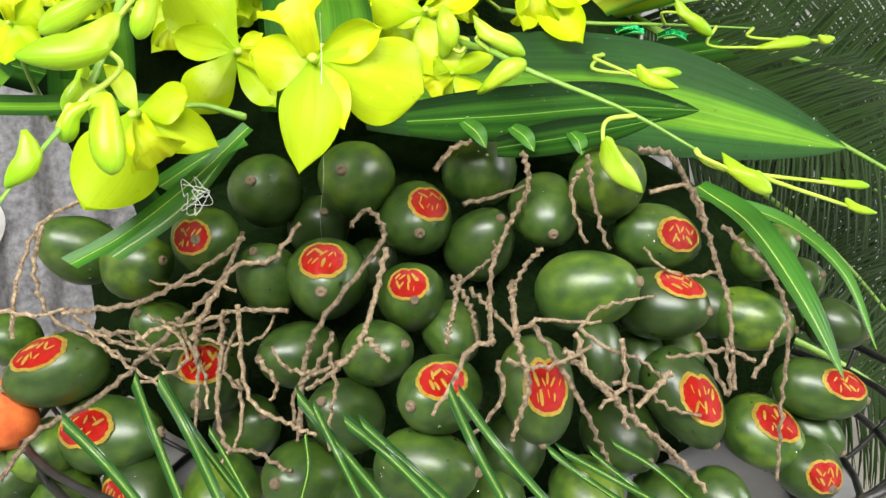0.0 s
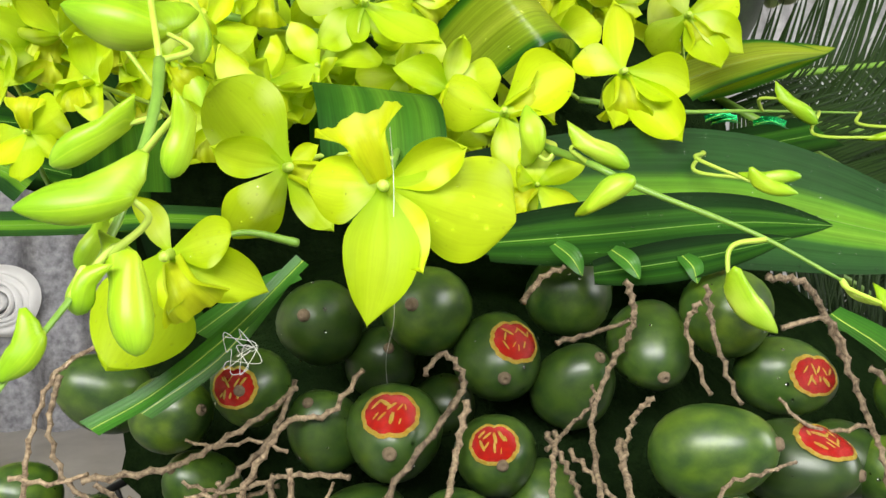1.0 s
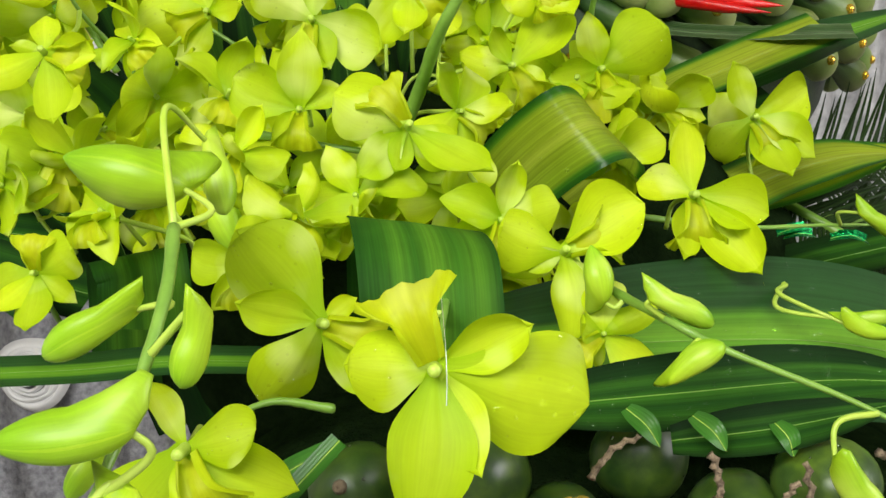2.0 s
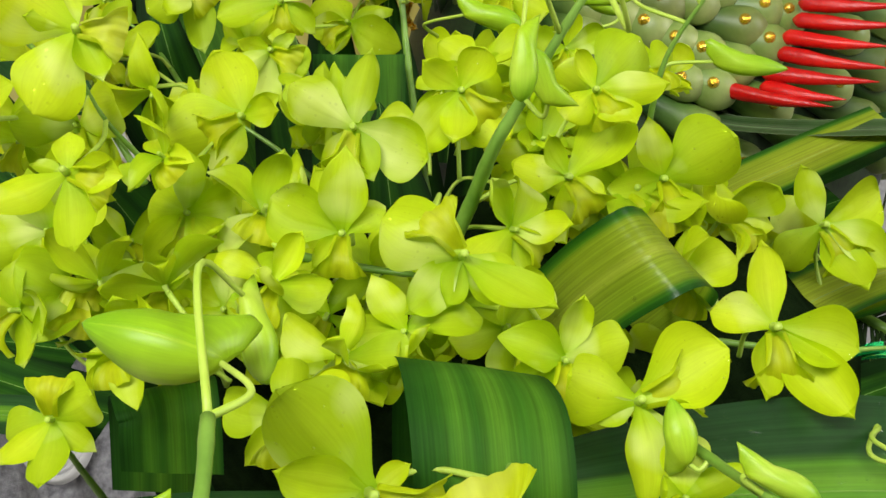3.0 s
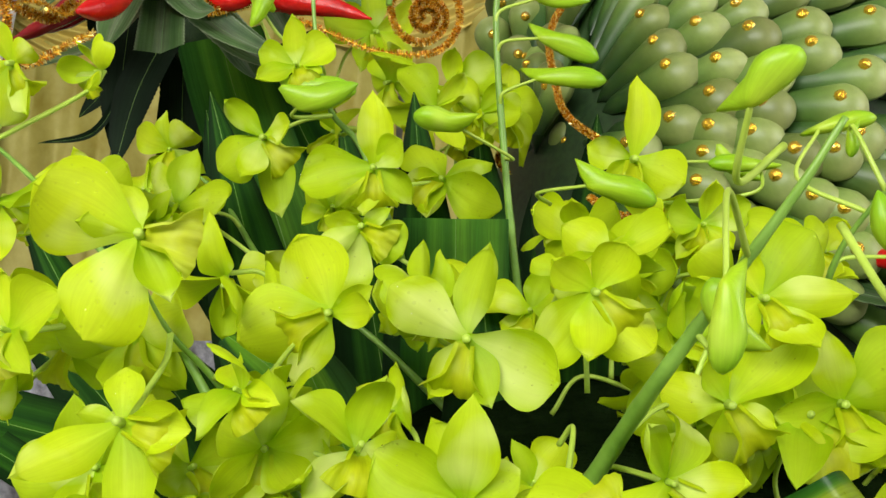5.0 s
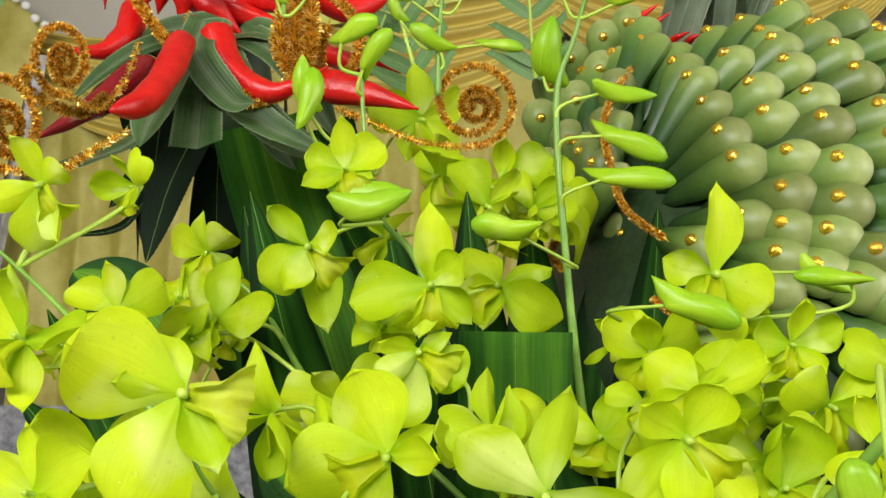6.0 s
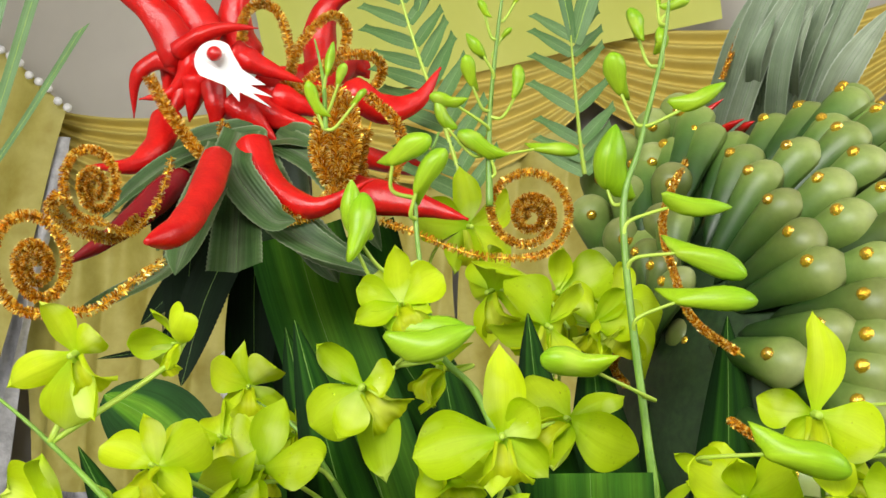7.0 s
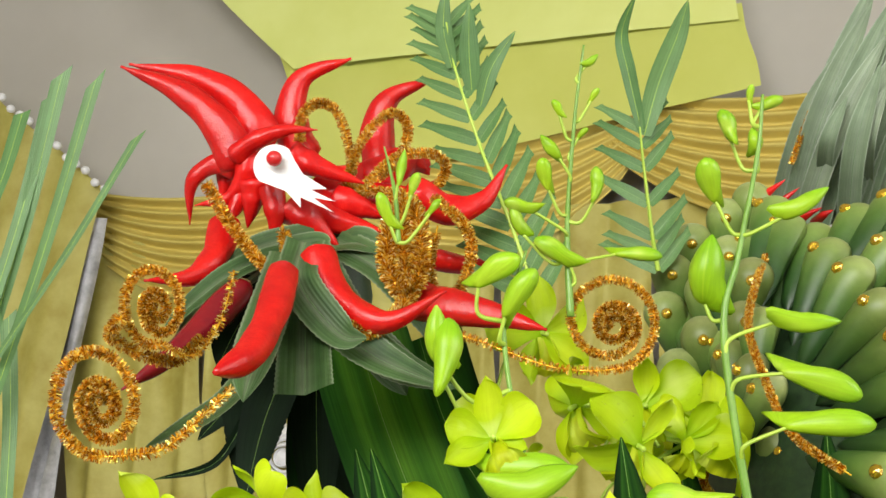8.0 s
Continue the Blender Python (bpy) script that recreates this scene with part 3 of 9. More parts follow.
# ---- orchids ----
def petal_mesh(name, k, half, tip, cup, curl, mat, blunt, point=0.0):
    """A petal along +y: a narrow claw, a broad blade that arches by curl, sides that rise by cup, a wavy margin."""
    rnd = random.Random(k * 13 + 5)
    p, q, skew, twist = rnd.uniform(0, 6), rnd.uniform(0, 6), rnd.uniform(-0.10, 0.10), rnd.uniform(-0.35, 0.35)
    ripple = rnd.uniform(0.015, 0.05)

    def f(u, v):
        v = 1 - (1 - v) ** 1.5
        g = min(1.0, v / tip)
        body = 0.17 + 0.83 * (g * g * (3 - 2 * g)) ** 0.85 if v < tip else max(0.0, 1 - ((v - tip) / (1 - tip)) ** 2.1) ** blunt
        w = half * max(0.012, body)
        x = (u - 0.5) * 2
        edge = abs(x) ** 3
        xx = x * w * (1 + 0.04 * math.sin(6 * v + p + x)) + skew * math.sin(2.4 * v) * v
        a = curl * v * v
        y = v * (1 - a * a / 6) + point * (1 - abs(x)) * max(0, v - 0.85)
        z = a * 0.62 * v
        z += cup * half * x * x * body * (0.45 + 0.55 * v) + twist * xx * v
        z += ripple * edge * math.sin(10 * v + 2.5 * x + q) * v + 0.016 * math.exp(-(x / 0.16) ** 2) * math.sin(math.pi * v)
        return Vector((xx, y - 0.05 * edge * v ** 3, z))

    return mesh_of(name, *grid(12, 18, f), (mat,))


PETALS = [petal_mesh("petal", k, 0.365 + 0.03 * (k % 3), 0.60 + 0.03 * (k % 2), (0.55, 0.9, -0.5, 0.35, 1.0, -0.6, 0.7, -0.75, 0.2, -0.3)[k], (0.5, -0.8, 0.3, -1.1, 0.7, -0.5, -0.2, -0.9, 0.9, -0.35)[k], PETAL, 0.50) for k in range(10)]
SEPALS = [petal_mesh("sepal", k + 20, 0.245 + 0.022 * (k % 3), 0.47 + 0.04 * (k % 2), (0.8, 0.4, 1.1, -0.4, 0.6, 0.2, -0.6, 0.9)[k], (-0.7, 0.6, -1.2, 0.3, -0.4, 0.9, -0.9, 0.5)[k], PETAL, 0.60, 0.25) for k in range(8)]


def petal_drops(k):
    """Small clear drops on the upper side of a petal."""
    me = PETALS[k]
    rnd = random.Random(k + 900)
    dome = lathe([(1.0, -0.1), (0.95, 0.25), (0.7, 0.5), (0.35, 0.62), (0.03, 0.66)], 7)
    pieces = []
    for _ in range(16):
        q = me.polygons[rnd.randrange(40, len(me.polygons) - 26)]
        z = q.normal if q.normal.z > 0 else -q.normal
        m = basis(q.center, z.orthogonal(), z, 0.008 + 0.018 * rnd.random() ** 2)
        pieces.append(([m @ w for w in dome[0]], dome[1], dome[2]))
    return mesh_of("water_film", *join(*pieces), (DROP,))


PETAL_DROPS = [petal_drops(k) for k in range(10)]


def lip_mesh(k):
    """A lip: side lobes rolled up round the column, and a ruffled flap that spreads forwards and down."""
    p = random.Random(k).uniform(0, 6)

    def f(u, v):
        x = (u - 0.5) * 2
        w = x * (2.55 - 1.25 * v * v)
        r = 0.10 + 0.10 * v + 0.17 * v ** 3
        r *= 1 - 0.20 * math.exp(-((v - 0.55) / 0.14) ** 2) * abs(x)
        edge = v ** 3 + 0.5 * abs(x) ** 4 * v
        ruff = 0.030 * edge * math.sin(9 * x + p) + 0.016 * edge * math.sin(23 * x + 2 * p)
        drop = 0.62 * v - 0.06 * x * x * v
        fold = 0.50 * v - 0.42 * v ** 3
        ridge = 0.03 * math.exp(-(x / 0.14) ** 2) * math.sin(math.pi * v)
        return Vector((r * math.sin(w) * 1.15, -0.05 - drop - ruff * 0.5, 0.04 + fold + r * (1 - math.cos(w)) * 0.75 * (1 - 0.45 * v) - 0.06 + ruff + ridge))

    return mesh_of("lip", *grid(26, 16, f), (LIP,))


LIPS = [lip_mesh(k) for k in range(3)]
_c = [(0.025, -0.14), (0.045, 0.0), (0.04, 0.06), (0.036, 0.12), (0.042, 0.15), (0.036, 0.175), (0.012, 0.185)]
_v, _f, _u = lathe(_c, 10)
COLUMN = mesh_of("flower", [Vector((q.x, q.z, q.y)) for q in _v], [tuple(reversed(q)) for q in _f], _u, (PEDICEL,))
_b = [(0.03, -0.03), (0.085, 0.0), (0.14, 0.07), (0.185, 0.16), (0.222, 0.27), (0.243, 0.39), (0.243, 0.50), (0.222, 0.61), (0.185, 0.72), (0.138, 0.82), (0.085, 0.91), (0.04, 0.97), (0.008, 1.0)]


BLUNT = [(0.05, -0.03), (0.095, 0.03), (0.13, 0.11), (0.165, 0.21), (0.20, 0.33), (0.232, 0.46), (0.248, 0.59), (0.24, 0.71), (0.21, 0.82), (0.155, 0.91), (0.085, 0.97), (0.012, 1.0)]


def bud_mesh(k):
    """A closed bud along +y: blunt or pointed tip, three folded sepals with seams, a spur at its base."""
    v, f, u = lathe(_b if k == 1 else BLUNT, 24, (0.16, -0.08, 0.22)[k])
    turn = (0.4, 2.2, 1.2)[k]
    out = []
    for q in v:
        w = math.atan2(q.z, q.x)
        swell = math.sin(math.pi * min(1, max(0, q.y)))
        seam = abs(math.sin(1.5 * (w - turn)))
        s = (0.95, 1.0, 1.06)[k] * (1 + 0.07 * math.cos(3 * (w - turn)) * swell - 0.075 * (1 - seam) ** 6 * swell)
        spur = max(0.0, 1 - abs(q.y - 0.12) / 0.24) ** 1.2 * max(0.0, math.cos(w + turn)) ** 1.4 * 0.36
        out.append(Vector((q.x * s + spur * math.cos(turn), q.y - 0.95 * spur, q.z * s - spur * math.sin(turn))))
    return mesh_of("bud", out, f, u, (BUD,))


BUDS = [bud_mesh(k) for k in range(3)]


STEMS = {}
COUNT = [0]


def spray(label, pts, r=0.003):
    """An orchid stem through pts; its flowers and buds hang on it."""
    o = Vector(pts[0])
    e = thing("orchid_spray", o, label, "orchid", "orchid sprays")
    c = glide(pts, 40)
    rnd = random.Random(len(pts))
    part("stem", mesh_of("stem", *tube(c, lambda s: r * (1 - 0.72 * s) * (1 + 0.12 * math.exp(-((s * 9 % 1) - 0.5) ** 2 * 90)), 9, o), (STEM,)), e, "smooth green stem")
    STEMS[e.name] = c
    return e


def pedicel(e, parent, at, back, r, world_of_parent, reach=0.075):
    """A thin arched stalk from a flower's or a bud's back to its stem."""
    c = STEMS[e.name]
    at = Vector(at)
    near = min(c, key=lambda q: (q - at).length + 0.3 * max(0, q.z - at.z))
    d = near - at
    if d.length > reach:
        near = at + (d.normalized() * 0.45 + Vector(back).normalized() * 0.55 + Vector((0, 0, -0.25))).normalized() * reach * 0.7
    mid = at.lerp(near, 0.5) + Vector(back).normalized() * (near - at).length * 0.28 + Vector((0, 0, 0.10 * (near - at).length))
    inv = world_of_parent.inverted()
    k = [inv @ q for q in glide([at, mid, near], 14)]
    s = inv.to_scale().x
    return part("pedicel", mesh_of("pedicel", *tube(k, lambda t: r * s * (1.0 + 0.3 * abs(t - 0.5)), 7), (PEDICEL,)), parent, "thin curved pale green stalk")


FLOWERS = []
FORM = ((-72, 1.0), (72, 1.0), (0, 0.92), (-142, 0.92), (142, 0.92))


def flower(e, x, y, z, nx, ny, nz, ux, uy, uz, radius, cup=0.0, form=FORM):
    """An open orchid flower on the spray e: n: where it faces, u: its dorsal side; form: the turn and length of two petals and three sepals."""
    COUNT[0] += 1
    k = COUNT[0]
    rnd = random.Random(k * 17)
    if form is FORM:
        nx, ny, nz = nx + rnd.uniform(-0.5, 0.5), ny, nz + rnd.uniform(-0.45, 0.45)
    m = basis((x, y, z), (nx, ny, nz), (ux, uy, uz), radius)
    o = Matrix.Translation(e.location).inverted()
    fl = part("flower", COLUMN, e, "open yellow-green orchid flower", o @ m)
    cup = cup + rnd.uniform(-0.12, 0.3)
    exact = 0.7 if form is not FORM else 1.0
    lipsize = 1.0 if form is FORM else 0.35 + 0.6 * sum(l for _, l in form) / 5
    for j, (a, l) in enumerate(form):
        wide = j < 2
        pick = rnd.randrange(10) if wide else rnd.randrange(8)
        if form is not FORM:
            pick = (0, 2, 5, 6, 9)[pick % 5] if wide else (1, 3, 4, 7)[pick % 4]
        kind = PETALS[pick] if wide else SEPALS[pick]
        turn = Matrix.Rotation(radians(-a + exact * rnd.uniform(-11, 11)), 4, 'Z') @ Matrix.Rotation(radians(exact * rnd.uniform(-28, 30) + 50 * cup * exact), 4, 'X') @ Matrix.Rotation(radians(exact * rnd.uniform(-30, 30)), 4, 'Y')
        sc = l * (1 + exact * rnd.uniform(-0.08, 0.08))
        shape = turn @ Matrix.Diagonal((sc * rnd.uniform(0.92, 1.12), sc, sc, 1))
        part("petal" if wide else "sepal", kind, fl, "", shape)
        if wide and radius > 0.036:
            film = tagged(part("water_film", PETAL_DROPS[pick], fl, "clear water drops", shape), kind="stuff")
            film.visible_shadow = False
    part("lip", LIPS[k % 3], fl, "ruffled deeper yellow lip", Matrix.Rotation(rnd.uniform(-0.15, 0.15), 4, 'Z') @ Matrix.Rotation(radians(rnd.uniform(-12, 12)), 4, 'X') @ Matrix.Scale(0.98 * lipsize, 4))
    n = Vector((nx, ny, nz)).normalized()
    FLOWERS.append((e, Vector((x, y, z)), n, radius))
    pedicel(e, fl, Vector((x, y, z)) - n * radius * 0.08, -n, 0.0012, m)
    return fl


def bud(e, bx, by, bz, tx, ty, tz, fat=1.0, stalk=True):
    """A closed bud from its base to its tip."""
    COUNT[0] += 1
    k = COUNT[0]
    a, b = Vector((bx, by, bz)), Vector((tx, ty, tz))
    d = b - a
    l = d.length
    m = basis(a, d.orthogonal() + Vector((0, 0, 0.3)), d)
    y = d.normalized()
    z = Vector((0.2, -0.4, -1.0)) if k % 2 else Vector((-0.3, 0.2, -1.0))
    z = (z - y * z.dot(y)).normalized()
    x = y.cross(z)
    m = Matrix.Translation(a) @ Matrix((x, y, z)).transposed().to_4x4() @ Matrix.Diagonal((l * fat * 0.82, l, l * fat * 0.82, 1))
    o = Matrix.Translation(e.location).inverted()
    ob = part("bud", BUDS[k % 3], e, "closed green orchid bud", o @ m)
    if stalk:
        c = STEMS[e.name]
        near = min(c, key=lambda q: (q - a - Vector((0, 0, -0.014))).length)
        dd = near - a
        if dd.length > 0.08:
            near = a + dd.normalized() * 0.05
        mid = a.lerp(near, 0.45) - y * (near - a).length * 0.35
        k2 = [o @ q for q in glide([a + y * l * 0.03, mid, near], 14)]
        part("pedicel", mesh_of("pedicel", *tube(k2, lambda t: 0.0009 + 0.0004 * t, 7), (PEDICEL,)), e, "thin curved pale green stalk")
    return ob


# ---- chili ornament, tinsel, pods ----
def chili(e, pts, r, mat=None, blunt=0.0):
    """A chili along pts, from its shoulder to its tip, with shallow lengthwise folds and a kinked tip."""
    o = Vector(e.location)
    n, sides = 34, 18
    c = glide(pts, n)
    rnd = random.Random(int(1e5 * abs(pts[0][0])) + int(1e4 * abs(pts[-1][2])))
    ph, ph2 = rnd.uniform(0, 6), rnd.uniform(0, 6)

    def rad(s):
        taper = max(0.04, 1 - s ** (1.55 + 2 * blunt)) ** (0.82 if blunt < 1 else 0.55)
        return r * 1.06 * min(1, 0.86 + 1.2 * s) * min(1, 0.30 + 14 * s) * taper * (1 + 0.045 * math.sin(11 * s + ph) + 0.03 * math.sin(23 * s + ph2))

    v, f, u = tube(c, rad, sides, o)
    for i, q in enumerate(v):
        ring, k = divmod(i, sides)
        w, t = 2 * math.pi * k / sides, ring / n
        axis = c[ring] - o
        v[i] = axis + (q - axis) * (1 + 0.055 * math.sin(3 * w + ph + 2.0 * t) * math.sin(math.pi * min(1, t + 0.1)) + 0.03 * math.sin(5 * w + ph2 - 3 * t))
    return part("chili", mesh_of("chili", v, f, u, (mat or CHILI,)), e)


def coil(lead, centre, side, up, rx, ry, turns, start, way):
    """Points of a wire that comes along lead, goes once round wide, then winds up close to the middle."""
    c, a, b = Vector(centre), Vector(side).normalized(), Vector(up).normalized()
    out = [Vector(q) for q in lead]
    n = int(turns * 16)
    for i in range(n + 1):
        t = i / 16
        g = 1.0 - 0.10 * t / 0.7 if t < 0.7 else 0.90 - 0.40 * min(1, (t - 0.7) / 0.45) if t < 1.15 else 0.50 - 0.40 * (t - 1.15) / (turns - 1.15)
        w = radians(start + way * 360 * t)
        shift = 0.14 * min(1, t / 1.2)
        out.append(c + a * rx * (g * math.cos(w) + shift) + b * ry * (g * math.sin(w) - shift * 0.5))
    return out


def tinsel(pts, e=None, r=0.0032, n=90, name="tinsel_curl", label="curled gold tinsel wire", dense=1.0):
    """A wire with a fringe of short metallic slivers, along pts."""
    o = Vector(pts[0])
    t = thing(name, o, label, "tinsel", "tinsel curls")
    c = glide(pts, n)
    part("wire", mesh_of("wire", *tube(c, lambda s: r * 0.16, 6, o), (TINSEL,)), t)
    rnd = random.Random(int(1e5 * abs(pts[0][0])) + n)
    length = sum((c[i + 1] - c[i]).length for i in range(n))
    fr = frames_along(c)
    v, f, u = [], [], []
    for i in range(int(length * 30000 * dense)):
        s = rnd.random() * (n - 1)
        k = int(s)
        p = c[k].lerp(c[k + 1], s - k) - o
        a, b = fr[k]
        w = rnd.uniform(0, 2 * math.pi)
        d = (a * math.cos(w) + b * math.sin(w) + (c[k + 1] - c[k]).normalized() * rnd.uniform(-0.35, 0.35)).normalized()
        x = d.cross(Vector((rnd.uniform(-1, 1), rnd.uniform(-1, 1), rnd.uniform(-1, 1)))).normalized() * rnd.uniform(0.00014, 0.00042)
        l = r * rnd.uniform(0.7, 1.08)
        q = len(v)
        v += [p - x, p + x, p + d * l + x, p + d * l - x]
        u += [(0, 0), (1, 0), (1, 1), (0, 1)]
        f.append((q, q + 1, q + 2, q + 3))
    part("fringe", mesh_of("fringe", v, f, u, (TINSEL,), smooth=False), t)
    return t


def pod_mesh(k):
    """A fleshy pod lobe along +y from 0 to 1, round at its tip."""
    def f(u, v):
        w = 2 * math.pi * u
        v = 1 - (1 - v) ** 1.7
        s = (0.26 + 0.74 * min(1, v / 0.80) ** 0.95) * min(1, 0.02 + v / 0.05) ** 0.5
        e = 1.0 if v < 0.79 else math.sqrt(max(0.0, 1 - ((v - 0.79) / 0.21) ** 2))
        h = 0.21 * s * max(e, 0.03)
        return Vector((h * math.cos(w) * (1 + 0.04 * math.sin(5 * v + k)), v, 0.19 * s * max(e, 0.03) * math.sin(w) * (1.0 if math.sin(w) > 0 else 0.6) + 0.05 * math.sin(v * 2.2)))

    v, fc, u = grid(18, 14, f)
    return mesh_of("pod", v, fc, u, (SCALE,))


PODS = [pod_mesh(k) for k in range(3)]
_v, _f, _u = lathe([(0.02, -0.5), (0.7, -0.35), (1.0, 0.0), (0.82, 0.55), (0.45, 0.85), (0.05, 0.95)], 9)
BEADS = mesh_of("bead", [Vector((q.x, q.z, q.y)) for q in _v], [tuple(reversed(q)) for q in _f], _u, (BEAD,), smooth=False)


def pod(e, x, y, z, sx, sy, sz, ox, oy, oz, length, wide=1.0):
    """A pod of the breast: bead at (x, y, z), tip along s, outer side o."""
    yv = Vector((sx, sy, sz)).normalized()
    m = basis((0, 0, 0), (ox, oy, oz), yv, length)
    m = m @ Matrix.Rotation(radians(20), 4, 'X')
    m3 = m.to_3x3()
    o = Vector((x, y, z)) - m3 @ Vector((0, 0.80, 0.22)) - Vector(e.location)
    COUNT[0] += 1
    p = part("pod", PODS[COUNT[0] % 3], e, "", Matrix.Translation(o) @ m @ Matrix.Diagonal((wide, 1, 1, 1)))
    b = part("bead", BEADS, p, "faceted amber bead", Matrix.Translation((0, 0.80, 0.222)) @ Matrix.Diagonal((0.053 / wide, 0.053, 0.053, 1)))
    return p


# ---- the heap of areca nuts ----
nut(-0.0994, 0.6163, 0.9025, -0.15, -0.898, 0.344, 0.0208, 1.15)
nut(-0.0477, 0.5998, 0.9119, -0.2, -0.908, 0.295, 0.0211, 1.15)
nut(-0.0147, 0.5969, 0.8891, 0.1, -0.943, -0.106, 0.0205, 1.15, to=(0.393, -0.695, 0.602))
nut(0.0222, 0.641, 0.9107, 0.3, 0.628, 0.071, 0.0212, 1.15)
nut(0.0204, 0.5991, 0.8761, 0.4, -0.483, 0.614, 0.0189, 1.20)
nut(0.0557, 0.6007, 0.8931, 0.1, -0.886, -0.323, 0.0197, 1.20)
nut(0.089, 0.5935, 0.9107, 0.15, -0.94, 0.149, 0.0207, 1.15)
nut(0.0716, 0.5375, 0.8655, 0.85, -0.409, 0.24, 0.0204, 1.30)
nut(0.1174, 0.5984, 0.8794, 0.9, 0.252, -0.258, 0.0183, 1.35, to=(0.562, -0.791, 0.242))
nut(0.1122, 0.5571, 0.8522, 0.8, -0.51, 0.006, 0.0189, 1.35, to=(0.432, -0.518, 0.738))
nut(0.145, 0.5958, 0.8403, 0.6, -0.454, -0.21, 0.0175, 1.20)
nut(-0.1256, 0.5777, 0.8821, 0, -0.978, 0.208, 0.0182, 1.20, to=(-0.167, -0.947, 0.273))
nut(-0.2043, 0.6145, 0.8697, -0.5, -0.252, 0.258, 0.0194, 1.25)
nut(-0.1672, 0.599, 0.8635, 0.6, -0.468, 0.202, 0.0187, 1.20)
nut(-0.0611, 0.5688, 0.8628, 0, -0.922, -0.009, 0.0217, 1.15, to=(0, -0.727, 0.687))
nut(-0.0928, 0.5789, 0.8619, -0.2, -0.483, 0.614, 0.0178, 1.20)
nut(-0.0163, 0.5583, 0.8563, 0.1, -0.94, 0.149, 0.0181, 1.15, to=(-0.069, -0.804, 0.591))
nut(-0.1286, 0.5798, 0.8049, 0, -0.915, -0.215, 0.0225, 1.15, to=(0.081, -0.75, 0.656))
nut(-0.2047, 0.5663, 0.8141, -0.85, -0.307, -0.241, 0.0192, 1.45, to=(-0.332, -0.616, 0.715))
nut(-0.1763, 0.5642, 0.7785, 0.9, -0.273, 0.16, 0.0214, 1.38, to=(-0.515, -0.702, 0.492))
nut(-0.0759, 0.5628, 0.8237, -0.75, -0.548, 0.065, 0.0181, 1.25)
nut(-0.0024, 0.4979, 0.8242, -0.5, -0.803, 0.069, 0.0191, 1.20, to=(0.117, -0.732, 0.671))
nut(0.0432, 0.4904, 0.8295, 0.1, -0.487, -0.847, 0.0177, 1.45, to=(0.188, -0.909, 0.372))
nut(0.1229, 0.5428, 0.8068, 0.5, -0.362, -0.741, 0.0182, 1.55, to=(0.378, -0.889, 0.258))
nut(0.1709, 0.5641, 0.7786, 0.65, -0.495, -0.406, 0.0185, 1.35, to=(0.237, -0.698, 0.676))
nut(0.2007, 0.568, 0.8026, 0.9, -0.237, -0.154, 0.0164, 1.50, to=(0.582, -0.695, 0.421))
nut(0.1929, 0.5541, 0.7635, 0.3, -0.845, -0.127, 0.0168, 1.20, to=(0.197, -0.965, 0.174))
nut(-0.0077, 0.4924, 0.7898, 0.85, -0.293, 0.062, 0.0201, 1.25)
nut(-0.0493, 0.5313, 0.8019, -0.3, -0.525, 0.418, 0.0191, 1.20)
nut(-0.0323, 0.5377, 0.8324, 0.5, -0.447, 0.3, 0.0168, 1.20)
nut(0.1669, 0.5841, 0.8371, 0.8, -0.335, -0.133, 0.0172, 1.35)
nut(0.1768, 0.5994, 0.8713, 0.6, -0.329, 0.377, 0.0156, 1.20)
nut(0.0766, 0.5271, 0.8358, 0.1, -0.47, -0.769, 0.0123, 1.50)
nut(0.0928, 0.5488, 0.7845, 0.4, -0.67, -0.267, 0.0194, 1.20)
nut(-0.0705, 0.5348, 0.7656, -0.4, -0.762, 0.264, 0.0219, 1.20)
nut(-0.1609, 0.5566, 0.7496, 0.3, -0.768, -0.246, 0.0199, 1.20, to=(-0.451, -0.878, 0.16))
nut(-0.2178, 0.5761, 0.764, -0.6, -0.551, -0.189, 0.0174, 1.25)
nut(-0.0706, 0.6267, 0.8803, 0.2, -0.72, 0.46, 0.0178, 1.20)
nut(0.1432, 0.5384, 0.7546, 0.5, -0.649, -0.169, 0.0147, 1.20)
nut(-0.1583, 0.6112, 0.8229, -0.4, -0.504, 0.516, 0.0180, 1.20)
nut(0.2029, 0.5778, 0.7732, 0.6, -0.474, -0.308, 0.0148, 1.20)
nut(0.0047, 0.5577, 0.8369, 0.3, -0.691, -0.364, 0.0155, 1.20)
nut(0.0349, 0.537, 0.78, -0.2, -0.691, -0.364, 0.0174, 1.20)
nut(-0.111, 0.6038, 0.7681, 0.4, -0.525, 0.418, 0.0191, 1.20)
nut(0.1236, 0.5781, 0.8214, 0.4, -0.516, -0.504, 0.0161, 1.20)
nut(0.216, 0.5926, 0.8315, 0.7, -0.356, -0.231, 0.0141, 1.20)
nut(0.197, 0.6105, 0.8511, 0.5, -0.447, 0.3, 0.0147, 1.20)
nut(-0.0405, 0.6308, 0.8562, 0.2, -0.762, 0.264, 0.0165, 1.20)
nut(0.1036, 0.5675, 0.8185, 0.2, -0.635, -0.581, 0.0158, 1.20)
nut(-0.0411, 0.5257, 0.7528, 0.2, -0.845, -0.127, 0.0200, 1.20)
nut(0.0213, 0.5167, 0.7585, -0.3, -0.845, -0.127, 0.0196, 1.20)
nut(0.0743, 0.5358, 0.7558, 0.3, -0.789, -0.344, 0.0189, 1.20)
nut(-0.1226, 0.5741, 0.7384, -0.2, -0.866, -0.225, 0.0218, 1.20)
nut(0.1205, 0.5604, 0.7381, 0.2, -0.712, -0.462, 0.0198, 1.20)
